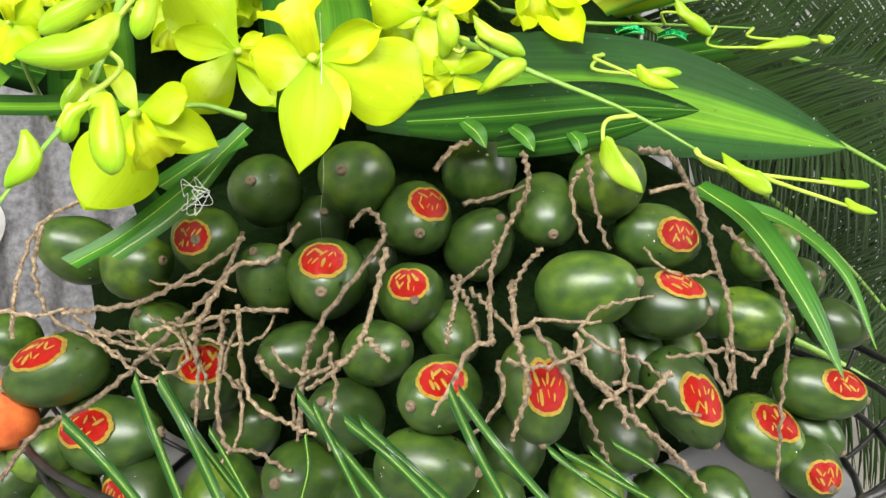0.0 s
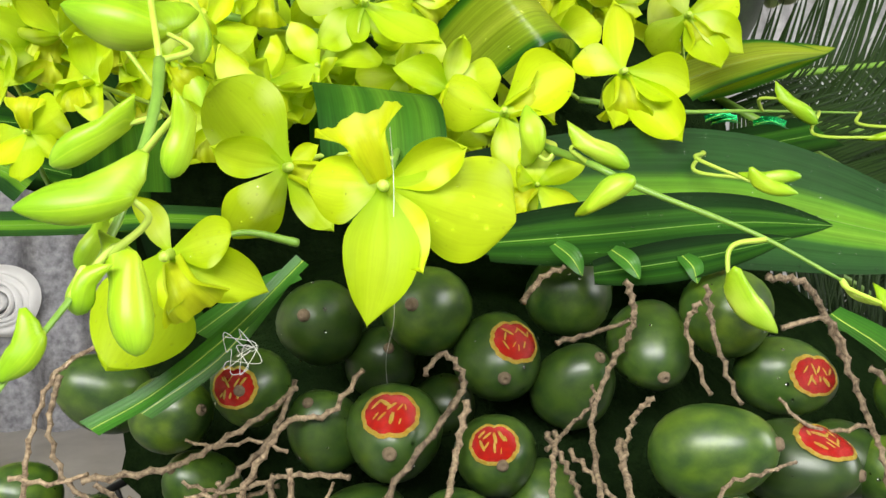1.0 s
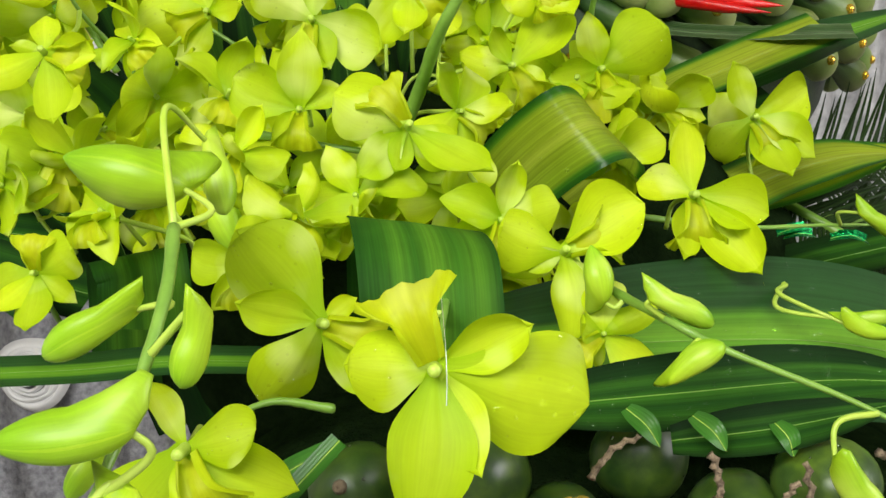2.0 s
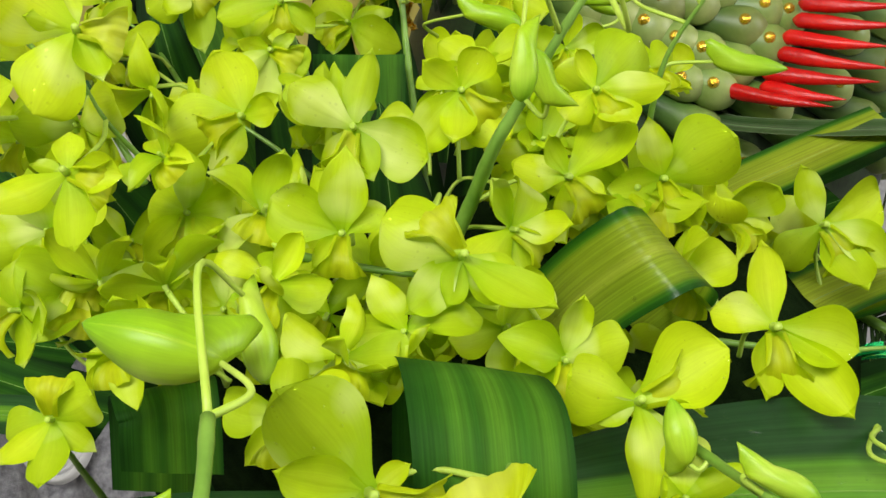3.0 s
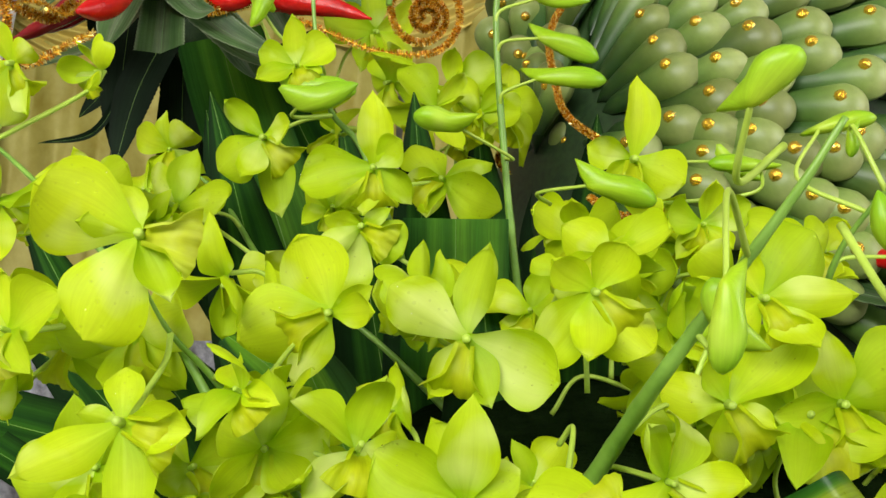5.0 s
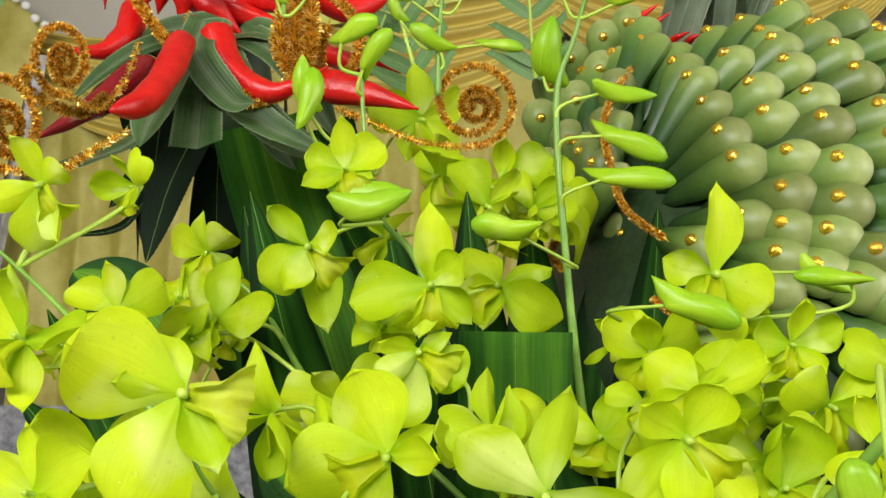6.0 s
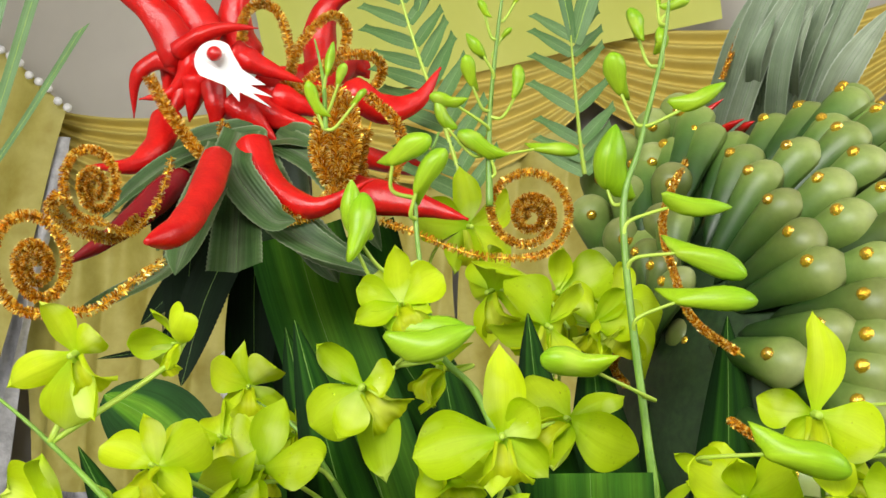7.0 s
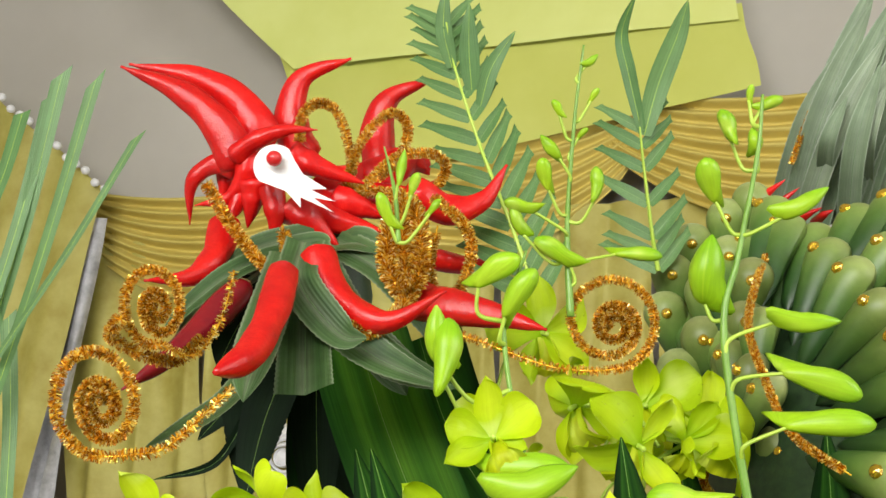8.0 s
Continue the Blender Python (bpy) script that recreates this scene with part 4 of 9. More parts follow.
nut(-0.2367, 0.5744, 0.7515, -0.5, -0.67, -0.267, 0.0187, 1.25)
nut(-0.2059, 0.6122, 0.7872, -0.4, -0.504, 0.516, 0.0180, 1.20)
nut(-0.2525, 0.6251, 0.8138, -0.6, -0.447, 0.3, 0.0165, 1.20)
nut(-0.2064, 0.5731, 0.7355, 0.3, -0.768, -0.246, 0.0202, 1.20)
# dry twigs among the nuts
twig([(-0.2239, 0.5289, 0.7681), (-0.2067, 0.5335, 0.7906), (-0.1813, 0.5372, 0.8043), (-0.1634, 0.5424, 0.8175), (-0.1401, 0.5519, 0.8386), (-0.1283, 0.5531, 0.8502), (-0.1114, 0.5518, 0.8684), (-0.1023, 0.5618, 0.8897)], 0.0027)
twig([(-0.2223, 0.5539, 0.835), (-0.2204, 0.5625, 0.8628), (-0.2098, 0.5717, 0.8908), (-0.1868, 0.5758, 0.9035), (-0.1716, 0.5739, 0.9009)], 0.0022)
twig([(-0.2041, 0.5599, 0.893), (-0.2075, 0.5527, 0.8711), (-0.1977, 0.5448, 0.8495), (-0.1781, 0.5435, 0.8381), (-0.1593, 0.545, 0.8257)], 0.0022)
twig([(-0.1921, 0.5453, 0.8509), (-0.1586, 0.5487, 0.8544), (-0.1387, 0.5511, 0.8626), (-0.1131, 0.5549, 0.8779), (-0.1022, 0.5603, 0.8871)], 0.0027)
twig([(-0.1294, 0.555, 0.8346), (-0.1161, 0.5518, 0.8595), (-0.1046, 0.5551, 0.8735), (-0.088, 0.5593, 0.8755), (-0.0732, 0.5611, 0.8943)], 0.0027)
twig([(-0.1121, 0.5518, 0.8506), (-0.1148, 0.5522, 0.8233), (-0.1151, 0.542, 0.8025), (-0.1089, 0.5288, 0.7864), (-0.0939, 0.5237, 0.7855), (-0.0729, 0.5025, 0.7841)], 0.0026)
twig([(-0.1276, 0.5546, 0.8408), (-0.1266, 0.5517, 0.8174), (-0.1266, 0.539, 0.7884)], 0.0022)
twig([(-0.1046, 0.5508, 0.8538), (-0.0981, 0.5372, 0.8103), (-0.0754, 0.5155, 0.8035), (-0.06, 0.5007, 0.8034)], 0.0022)
twig([(-0.0691, 0.5082, 0.8005), (-0.069, 0.5362, 0.8285), (-0.0604, 0.5391, 0.8482), (-0.0352, 0.5493, 0.8806), (-0.0299, 0.5588, 0.8903), (-0.0384, 0.5597, 0.9013), (-0.0466, 0.5528, 0.8944)], 0.0027)
twig([(-0.0281, 0.5505, 0.8833), (-0.0334, 0.5393, 0.8627), (-0.0383, 0.5057, 0.8493), (-0.0487, 0.5007, 0.8371), (-0.0662, 0.5219, 0.8186)], 0.0027)
twig([(0.0415, 0.5799, 0.9281), (0.0447, 0.58, 0.9103), (0.0346, 0.5809, 0.889), (0.0252, 0.5644, 0.8684), (0.0213, 0.4845, 0.8609), (0.0222, 0.4794, 0.8546)], 0.0026)
twig([(0.0741, 0.5703, 0.9279), (0.0761, 0.5599, 0.9076), (0.0794, 0.5288, 0.8879)], 0.0022)
twig([(0.1002, 0.5717, 0.9306), (0.1184, 0.5746, 0.9259), (0.1355, 0.5792, 0.8954), (0.1399, 0.556, 0.8733), (0.1431, 0.542, 0.8562), (0.1446, 0.5282, 0.8164)], 0.0027)
twig([(0.1453, 0.57, 0.8911), (0.1643, 0.5501, 0.8717), (0.1758, 0.5496, 0.8452), (0.1731, 0.5423, 0.8085), (0.1682, 0.527, 0.769)], 0.0024)
twig([(0.0221, 0.4633, 0.862), (0.0112, 0.4619, 0.8573), (0.0039, 0.4558, 0.8441), (-0.0046, 0.4511, 0.8318)], 0.0022)
twig([(0.0344, 0.5468, 0.8666), (0.0328, 0.4773, 0.8578), (0.0372, 0.4655, 0.8408), (0.0302, 0.4656, 0.8146)], 0.0026)
twig([(0.0241, 0.475, 0.8481), (0.0264, 0.4691, 0.8343), (0.014, 0.4677, 0.8164)], 0.0022)
twig([(0.0541, 0.476, 0.853), (0.0708, 0.4844, 0.8343), (0.0895, 0.4993, 0.8124), (0.1117, 0.5123, 0.7902), (0.1297, 0.5142, 0.7687)], 0.0027)
twig([(0.0401, 0.4911, 0.8617), (0.0561, 0.4686, 0.8397), (0.0704, 0.4762, 0.8104), (0.0811, 0.4906, 0.785)], 0.0022)
twig([(0.1101, 0.5194, 0.8281), (0.0925, 0.5025, 0.8169)], 0.0030)
twig([(0.0046, 0.5536, 0.8679), (0.0127, 0.5294, 0.8595), (0.0155, 0.4823, 0.8563)], 0.0022)
twig([(0.0089, 0.556, 0.8674), (0.0043, 0.5095, 0.8593), (0.0015, 0.4813, 0.854)], 0.0022)
twig([(-0.0041, 0.5796, 0.9193), (0.0047, 0.5826, 0.9293), (0.0151, 0.5846, 0.9335)], 0.0026)
twig([(-0.0914, 0.5348, 0.8289), (-0.0828, 0.5314, 0.8182), (-0.0857, 0.5302, 0.8098)], 0.0022)
twig([(0.1069, 0.5717, 0.9086), (0.1285, 0.5778, 0.9106), (0.1381, 0.5772, 0.8928)], 0.0022)
twig([(-0.2234, 0.5455, 0.8523), (-0.2063, 0.5447, 0.8496), (-0.1893, 0.5461, 0.8536)], 0.0022)
twig([(-0.0779, 0.544, 0.8527), (-0.1046, 0.5502, 0.851), (-0.1317, 0.554, 0.8425), (-0.1506, 0.5495, 0.8482)], 0.0022)
twig([(-0.1564, 0.5475, 0.8369), (-0.14, 0.5518, 0.8416), (-0.1324, 0.553, 0.8231), (-0.1539, 0.5438, 0.814)], 0.0022)
twig([(0.0606, 0.4893, 0.8569), (0.0651, 0.4806, 0.841), (0.0799, 0.492, 0.8263), (0.0865, 0.4963, 0.808)], 0.0022)
twig([(0.051, 0.5613, 0.881), (0.0425, 0.5615, 0.872), (0.0329, 0.5216, 0.8672)], 0.0022)
twig([(0.0106, 0.5761, 0.902), (0.0256, 0.5829, 0.9038), (0.0432, 0.5806, 0.9102)], 0.0022)
twig([(0.0711, 0.5686, 0.9208), (0.0657, 0.5691, 0.909), (0.07, 0.5404, 0.8883)], 0.0022)
twig([(0.0832, 0.5013, 0.8506), (0.0846, 0.4972, 0.8299), (0.0709, 0.4826, 0.8242)], 0.0022)
twig([(-0.0542, 0.5328, 0.8442), (-0.0619, 0.5236, 0.8296), (-0.0739, 0.5272, 0.8138), (-0.069, 0.5067, 0.7982)], 0.0022)
twig([(-0.0355, 0.5049, 0.8496), (-0.0241, 0.4857, 0.8446)], 0.0022)
twig([(0.1258, 0.5315, 0.8445), (0.1412, 0.5253, 0.8145), (0.1392, 0.529, 0.8424)], 0.0022)
twig([(-0.1865, 0.5452, 0.8494), (-0.1727, 0.5448, 0.8406), (-0.1564, 0.5478, 0.8398), (-0.1459, 0.5486, 0.8245)], 0.0022)
twig([(-0.1109, 0.5571, 0.8445), (-0.1272, 0.5611, 0.8359), (-0.1419, 0.5574, 0.8293), (-0.1567, 0.5524, 0.8254)], 0.0019)
twig([(-0.1055, 0.5531, 0.8605), (-0.1187, 0.5521, 0.8659), (-0.1346, 0.5521, 0.863), (-0.1491, 0.553, 0.866)], 0.0016)
twig([(-0.1249, 0.5582, 0.8339), (-0.1075, 0.5512, 0.8328), (-0.0914, 0.542, 0.8394), (-0.0849, 0.5463, 0.8491)], 0.0016)
twig([(-0.1365, 0.5558, 0.846), (-0.1311, 0.5575, 0.8293), (-0.123, 0.5534, 0.815), (-0.1214, 0.5453, 0.8001)], 0.0020)
twig([(-0.0459, 0.4997, 0.8409), (-0.0627, 0.5226, 0.8268), (-0.0784, 0.5341, 0.8262), (-0.0857, 0.5358, 0.836)], 0.0020)
twig([(-0.0547, 0.519, 0.8376), (-0.05, 0.4966, 0.829), (-0.053, 0.4965, 0.8132), (-0.0534, 0.492, 0.799)], 0.0018)
twig([(0.0326, 0.4896, 0.8568), (0.0436, 0.4898, 0.8629), (0.0585, 0.4967, 0.8601), (0.0735, 0.5032, 0.858)], 0.0018)
twig([(0.0283, 0.4722, 0.8498), (0.0413, 0.4656, 0.8482), (0.0541, 0.4703, 0.8501), (0.067, 0.4878, 0.8507)], 0.0021)
twig([(0.0787, 0.4943, 0.832), (0.0955, 0.5071, 0.8237), (0.1111, 0.5176, 0.8103), (0.1265, 0.5192, 0.8062)], 0.0019)
twig([(0.0883, 0.5052, 0.8278), (0.0914, 0.5058, 0.8114), (0.1036, 0.5156, 0.7946), (0.1156, 0.5176, 0.7815)], 0.0018)
twig([(-0.1757, 0.544, 0.8414), (-0.1617, 0.5452, 0.8337), (-0.147, 0.5488, 0.8308), (-0.1326, 0.5537, 0.8299)], 0.0020)
twig([(-0.1744, 0.55, 0.8413), (-0.16, 0.5516, 0.8341), (-0.1485, 0.5528, 0.8219), (-0.1345, 0.5536, 0.8128)], 0.0016)
twig([(-0.179, 0.5427, 0.8429), (-0.1677, 0.5423, 0.831), (-0.1551, 0.5434, 0.8208), (-0.1417, 0.544, 0.8115)], 0.0019)
twig([(0.1414, 0.5586, 0.8694), (0.1246, 0.5544, 0.8677), (0.1097, 0.5485, 0.8744), (0.1011, 0.5503, 0.8839)], 0.0017)
twig([(0.063, 0.4955, 0.8573), (0.0724, 0.5097, 0.8625), (0.0852, 0.5088, 0.8669), (0.1026, 0.528, 0.8642)], 0.0017)
twig([(0.0631, 0.4936, 0.8572), (0.0762, 0.4974, 0.8472), (0.0922, 0.5068, 0.8393), (0.1072, 0.5206, 0.8243)], 0.0018)
twig([(0.0139, 0.541, 0.864), (0.0242, 0.5086, 0.8609), (0.0325, 0.4796, 0.8576), (0.0355, 0.4694, 0.8462)], 0.0018)
twig([(0.0052, 0.5431, 0.8643), (0.0162, 0.5667, 0.8672), (0.0262, 0.5761, 0.8745), (0.0271, 0.5846, 0.8856)], 0.0018)
twig([(-0.102, 0.5401, 0.8118), (-0.1121, 0.5494, 0.8188), (-0.1104, 0.5519, 0.8304), (-0.1045, 0.5496, 0.8429)], 0.0020)
twig([(-0.1051, 0.5486, 0.8151), (-0.1026, 0.5413, 0.8003), (-0.1048, 0.5354, 0.7852), (-0.116, 0.5316, 0.774)], 0.0020)
twig([(0.1569, 0.5411, 0.8272), (0.1403, 0.5287, 0.8367), (0.1239, 0.5239, 0.8359), (0.1082, 0.5209, 0.8354)], 0.0021)
twig([(0.1549, 0.534, 0.821), (0.164, 0.5421, 0.829), (0.169, 0.5458, 0.8395), (0.178, 0.55, 0.8487)], 0.0021)
# unseen foam mounds added under the nuts and flowers

def mound(name, centre, radii, label):
    v, f, u = lathe([(max(0.02, math.sin(math.pi * i / 16)), -math.cos(math.pi * i / 16)) for i in range(17)], 28)
    v = [Vector((q.x * radii[0], q.z * radii[1], q.y * radii[2])) * (1 + 0.10 * noise.noise(q * 3)) for q in v]
    return thing(name, centre, label, "foam", me=mesh_of(name, v, [tuple(reversed(q)) for q in f], u, (FOAM,)))


mound("foam_mound", (0.0, 0.80, 0.79), (0.25, 0.20, 0.13), "unseen foam core, shade-dark, filling gaps under the nuts")
mound("foam_block", (-0.06, 0.98, 0.93), (0.24, 0.20, 0.15), "unseen foam core, shade-dark, filling gaps under the orchids")
# cut palm blades before the heap
strap("cut_palm_leaf", "narrow cut green palm blade over the nuts", "leaf", [(-0.0406, 0.3641, 0.7408), (-0.0781, 0.3863, 0.7733), (-0.1164, 0.4087, 0.8066), (-0.1403, 0.4319, 0.8194), (-0.1566, 0.4353, 0.8353)], 0.0051, (0.4, -0.9366, 0.4035), FAN_BLADE, "cut", 0.5, "cut palm blades")
strap("cut_palm_leaf", "narrow cut green palm blade over the nuts", "leaf", [(-0.0623, 0.3641, 0.7408), (-0.0813, 0.3863, 0.7733), (-0.0997, 0.4041, 0.8088), (-0.117, 0.4293, 0.8315), (-0.1255, 0.4342, 0.8544)], 0.0047, (-0.3, -0.9366, 0.4035), FAN_BLADE, "cut", 0.5, "cut palm blades")
strap("cut_palm_leaf", "narrow cut green palm blade over the nuts", "leaf", [(-0.0418, 0.3641, 0.7408), (-0.0633, 0.3863, 0.7733), (-0.0834, 0.3994, 0.811), (-0.1032, 0.4251, 0.8355), (-0.1145, 0.4293, 0.8551)], 0.0050, (0.2, -0.9366, 0.4035), FAN_BLADE, "cut", 0.5, "cut palm blades")
strap("cut_palm_leaf", "narrow cut green palm blade over the nuts", "leaf", [(-0.0087, 0.3641, 0.7408), (-0.0412, 0.3863, 0.7733), (-0.0742, 0.4087, 0.8066), (-0.0985, 0.4331, 0.8251), (-0.1124, 0.4374, 0.8455)], 0.0036, (0.4, -0.9366, 0.4035), FAN_BLADE, "cut", 0.5, "cut palm blades")
strap("cut_palm_leaf", "narrow cut green palm blade over the nuts", "leaf", [(0.0499, 0.3641, 0.7408), (0.0159, 0.3863, 0.7733), (-0.0185, 0.4041, 0.8088), (-0.0423, 0.4284, 0.827), (-0.0595, 0.4328, 0.8479)], 0.0047, (-0.3, -0.9366, 0.4035), FAN_BLADE, "cut", 0.5, "cut palm blades")
strap("cut_palm_leaf", "narrow cut green palm blade over the nuts", "leaf", [(0.0126, 0.3641, 0.7408), (-0.0084, 0.3863, 0.7733), (-0.0291, 0.3994, 0.811), (-0.0418, 0.4227, 0.8244), (-0.052, 0.427, 0.8444)], 0.0031, (0.2, -0.9366, 0.4035), FAN_BLADE, "cut", 0.5, "cut palm blades")
strap("cut_palm_leaf", "narrow cut green palm blade over the nuts", "leaf", [(0.082, 0.3641, 0.7408), (0.0421, 0.3863, 0.7733), (0.0013, 0.4087, 0.8066), (-0.0218, 0.4321, 0.8205), (-0.0404, 0.4353, 0.8353)], 0.0051, (0.4, -0.9366, 0.4035), FAN_BLADE, "cut", 0.5, "cut palm blades")
strap("cut_palm_leaf", "narrow cut green palm blade over the nuts", "leaf", [(0.0687, 0.3641, 0.7408), (0.0481, 0.3863, 0.7733), (0.0266, 0.4041, 0.8088), (0.0129, 0.4284, 0.827), (0.0025, 0.4332, 0.8494)], 0.0047, (-0.3, -0.9366, 0.4035), FAN_BLADE, "cut", 0.5, "cut palm blades")
strap("cut_palm_leaf", "narrow cut green palm blade over the nuts", "leaf", [(0.1122, 0.3641, 0.7408), (0.0788, 0.3863, 0.7733), (0.0436, 0.3994, 0.811), (0.0218, 0.4237, 0.8289), (0.0064, 0.4281, 0.8495)], 0.0042, (0.2, -0.9366, 0.4035), FAN_BLADE, "cut", 0.5, "cut palm blades")
strap("cut_palm_leaf", "narrow cut green palm blade over the nuts", "leaf", [(0.1928, 0.3641, 0.7408), (0.1354, 0.3863, 0.7733), (0.0769, 0.4087, 0.8066), (0.0595, 0.4302, 0.8114), (0.0432, 0.4328, 0.8235)], 0.0032, (0.4, -0.9366, 0.4035), FAN_BLADE, "cut", 0.5, "cut palm blades")
strap("cut_palm_leaf", "narrow cut green palm blade over the nuts", "leaf", [(0.2342, 0.3641, 0.7408), (0.164, 0.3863, 0.7733), (0.0914, 0.4041, 0.8088), (0.0703, 0.4255, 0.8135), (0.0473, 0.4281, 0.8258)], 0.0031, (-0.3, -0.9366, 0.4035), FAN_BLADE, "cut", 0.5, "cut palm blades")
strap("cut_palm_leaf", "narrow cut green palm blade over the nuts", "leaf", [(0.1874, 0.3641, 0.7408), (0.1459, 0.3863, 0.7733), (0.1012, 0.3994, 0.811), (0.0854, 0.4218, 0.82), (0.0684, 0.4239, 0.83)], 0.0027, (0.2, -0.9366, 0.4035), FAN_BLADE, "cut", 0.5, "cut palm blades")
strap("cut_palm_leaf", "narrow cut green palm blade over the nuts", "leaf", [(0.2097, 0.3641, 0.7408), (0.1507, 0.3863, 0.7733), (0.0902, 0.4089, 0.8077), (0.0781, 0.4297, 0.8092), (0.0606, 0.4326, 0.8228)], 0.0024, (0.4, -0.9366, 0.4035), FAN_BLADE, "cut", 0.5, "cut palm blades")
strap("cut_palm_leaf", "narrow cut green palm blade over the nuts", "leaf", [(-0.0242, 0.3641, 0.7408), (-0.0489, 0.3863, 0.7733), (-0.0734, 0.4045, 0.8109), (-0.0882, 0.4274, 0.8225), (-0.0951, 0.4298, 0.8337)], 0.0027, (-0.3, -0.9366, 0.4035), FAN_BLADE, "cut", 0.5, "cut palm blades")
strap("cut_palm_leaf", "narrow cut green palm blade over the nuts", "leaf", [(-0.07, 0.3641, 0.7408), (-0.0633, 0.3863, 0.7733), (-0.0552, 0.3999, 0.8131), (-0.0543, 0.4218, 0.82), (-0.0555, 0.4246, 0.8333)], 0.0017, (0.2, -0.9366, 0.4035), FAN_BLADE, "cut", 0.5, "cut palm blades")
strap("cut_palm_leaf", "narrow cut green palm blade over the nuts", "leaf", [(0.1004, 0.3641, 0.7408), (0.0558, 0.3863, 0.7733), (0.0102, 0.4083, 0.8044), (-0.0102, 0.4307, 0.8137), (-0.0335, 0.435, 0.8341)], 0.0043, (0.4, -0.9366, 0.4035), FAN_BLADE, "cut", 0.5, "cut palm blades")
# broad leaves beside the heap
strap("leaf", "large dark green leaf with a bright stripe and water drops", "leaf", [(-0.048, 0.6644, 0.9511), (0.0398, 0.6848, 0.9513), (0.1188, 0.7043, 0.9464), (0.1859, 0.7013, 0.9326), (0.2521, 0.6979, 0.9164)], 0.0848, (0, -0.8502, 0.5692), BROAD, "lance", 0.12, wet=260)
strap("leaf", "dark green leaf with a lighter middle, wet with drops", "leaf", [(-0.0194, 0.6011, 0.9422), (0.0357, 0.6118, 0.9443), (0.0943, 0.6127, 0.9488), (0.1399, 0.6124, 0.947)], 0.0339, (0.1, -0.8565, 0.5399), DARK_LEAF, "lance", 0.15, wet=110)
strap("leaf", "dark green leaf with a lighter middle, wet with drops", "leaf", [(0.0291, 0.5982, 0.9283), (0.0703, 0.5896, 0.9359), (0.115, 0.5914, 0.9447)], 0.0209, (0, -0.7972, 0.5784), DARK_LEAF, "lance", 0.15)
strap("leaf", "fresh green narrow pointed leaf", "leaf", [(0.1412, 0.6137, 0.9051), (0.1654, 0.5895, 0.8874), (0.1863, 0.5619, 0.8539), (0.2044, 0.5437, 0.8164)], 0.0228, (0.5, -0.7201, 0.4598), BLADE, "lance", 0.25)
strap("leaf", "fresh green narrow pointed leaf", "leaf", [(0.1419, 0.6226, 0.8989), (0.1866, 0.6098, 0.8867), (0.2175, 0.5942, 0.8614), (0.2327, 0.5756, 0.8222)], 0.0105, (0.3, -0.6786, 0.6554), BLADE, "lance", 0.30)
strap("leaf", "fresh green narrow pointed leaf", "leaf", [(-0.0938, 0.5404, 0.9453), (-0.1215, 0.5246, 0.9189), (-0.151, 0.5199, 0.8966), (-0.1764, 0.5169, 0.8827)], 0.0102, (-0.1, -0.7764, 0.6762), BLADE, "cut", 0.25)
strap("leaf", "fresh green narrow pointed leaf", "leaf", [(-0.1029, 0.559, 0.9364), (-0.1312, 0.5519, 0.9032), (-0.1652, 0.5469, 0.8797)], 0.0096, (-0.1, -0.8388, 0.3828), BLADE, "cut", 0.25)
strap("leaf", "fresh green narrow pointed leaf", "leaf", [(-0.0994, 0.5589, 0.9372), (-0.1153, 0.5472, 0.9311), (-0.1368, 0.5342, 0.9171)], 0.0100, (0.1444, -0.846, 0.4164), BLADE, "cut", 0.20)
strap("leaf", "fresh green narrow pointed leaf", "leaf", [(0.0107, 0.5911, 0.9432), (0.0177, 0.5849, 0.938), (0.0225, 0.5832, 0.9301)], 0.0100, (0.3, -0.8388, 0.3828), BLADE, "lance", 0.20)
strap("leaf", "fresh green narrow pointed leaf", "leaf", [(0.0361, 0.5905, 0.9403), (0.0428, 0.5844, 0.9357), (0.0476, 0.5828, 0.9284)], 0.0100, (0.3, -0.8388, 0.3828), BLADE, "lance", 0.20)
strap("leaf", "fresh green narrow pointed leaf", "leaf", [(0.0673, 0.5899, 0.9374), (0.0709, 0.5839, 0.9333), (0.0727, 0.5824, 0.9263)], 0.0100, (0.3, -0.8388, 0.3828), BLADE, "lance", 0.20)
strap("leaf", "dark green broad leaf with a pale midrib", "leaf", [(-0.2921, 0.6388, 0.948), (-0.2369, 0.662, 0.945), (-0.1954, 0.6748, 0.946), (-0.1544, 0.6969, 0.9409)], 0.0214, (0.0486, -0.509, 0.8594), BROAD, "strap", 0.10)
strap("leaf", "striped strap leaf folded over into a loop", "leaf", [(-0.0614, 0.7846, 0.9877), (-0.0307, 0.7384, 1.0272), (-0.0038, 0.7115, 1.0498), (0.0132, 0.7282, 1.053), (0.0217, 0.7637, 1.0407), (0.0066, 0.8018, 1.0185), (-0.0264, 0.818, 0.9929)], 0.0465, (0.0895, -0.9954, 0.0332), STRIPED, "strap", 0.03, side=(0.6206, -0.1191, -0.7252), wet=30)
strap("leaf", "dark and light green striped leaf folded over into a loop", "leaf", [(-0.0884, 0.7205, 0.9353), (-0.0859, 0.7051, 0.9781), (-0.0813, 0.6781, 1.0056), (-0.0739, 0.639, 1.0126), (-0.067, 0.6082, 1.0028), (-0.0644, 0.5957, 0.9796), (-0.0649, 0.6027, 0.9508)], 0.0570, (0.0611, -0.9924, 0.1069), MID_LEAF, "strap", 0.03, side=(1.0023, -0.0531, -0.1301))
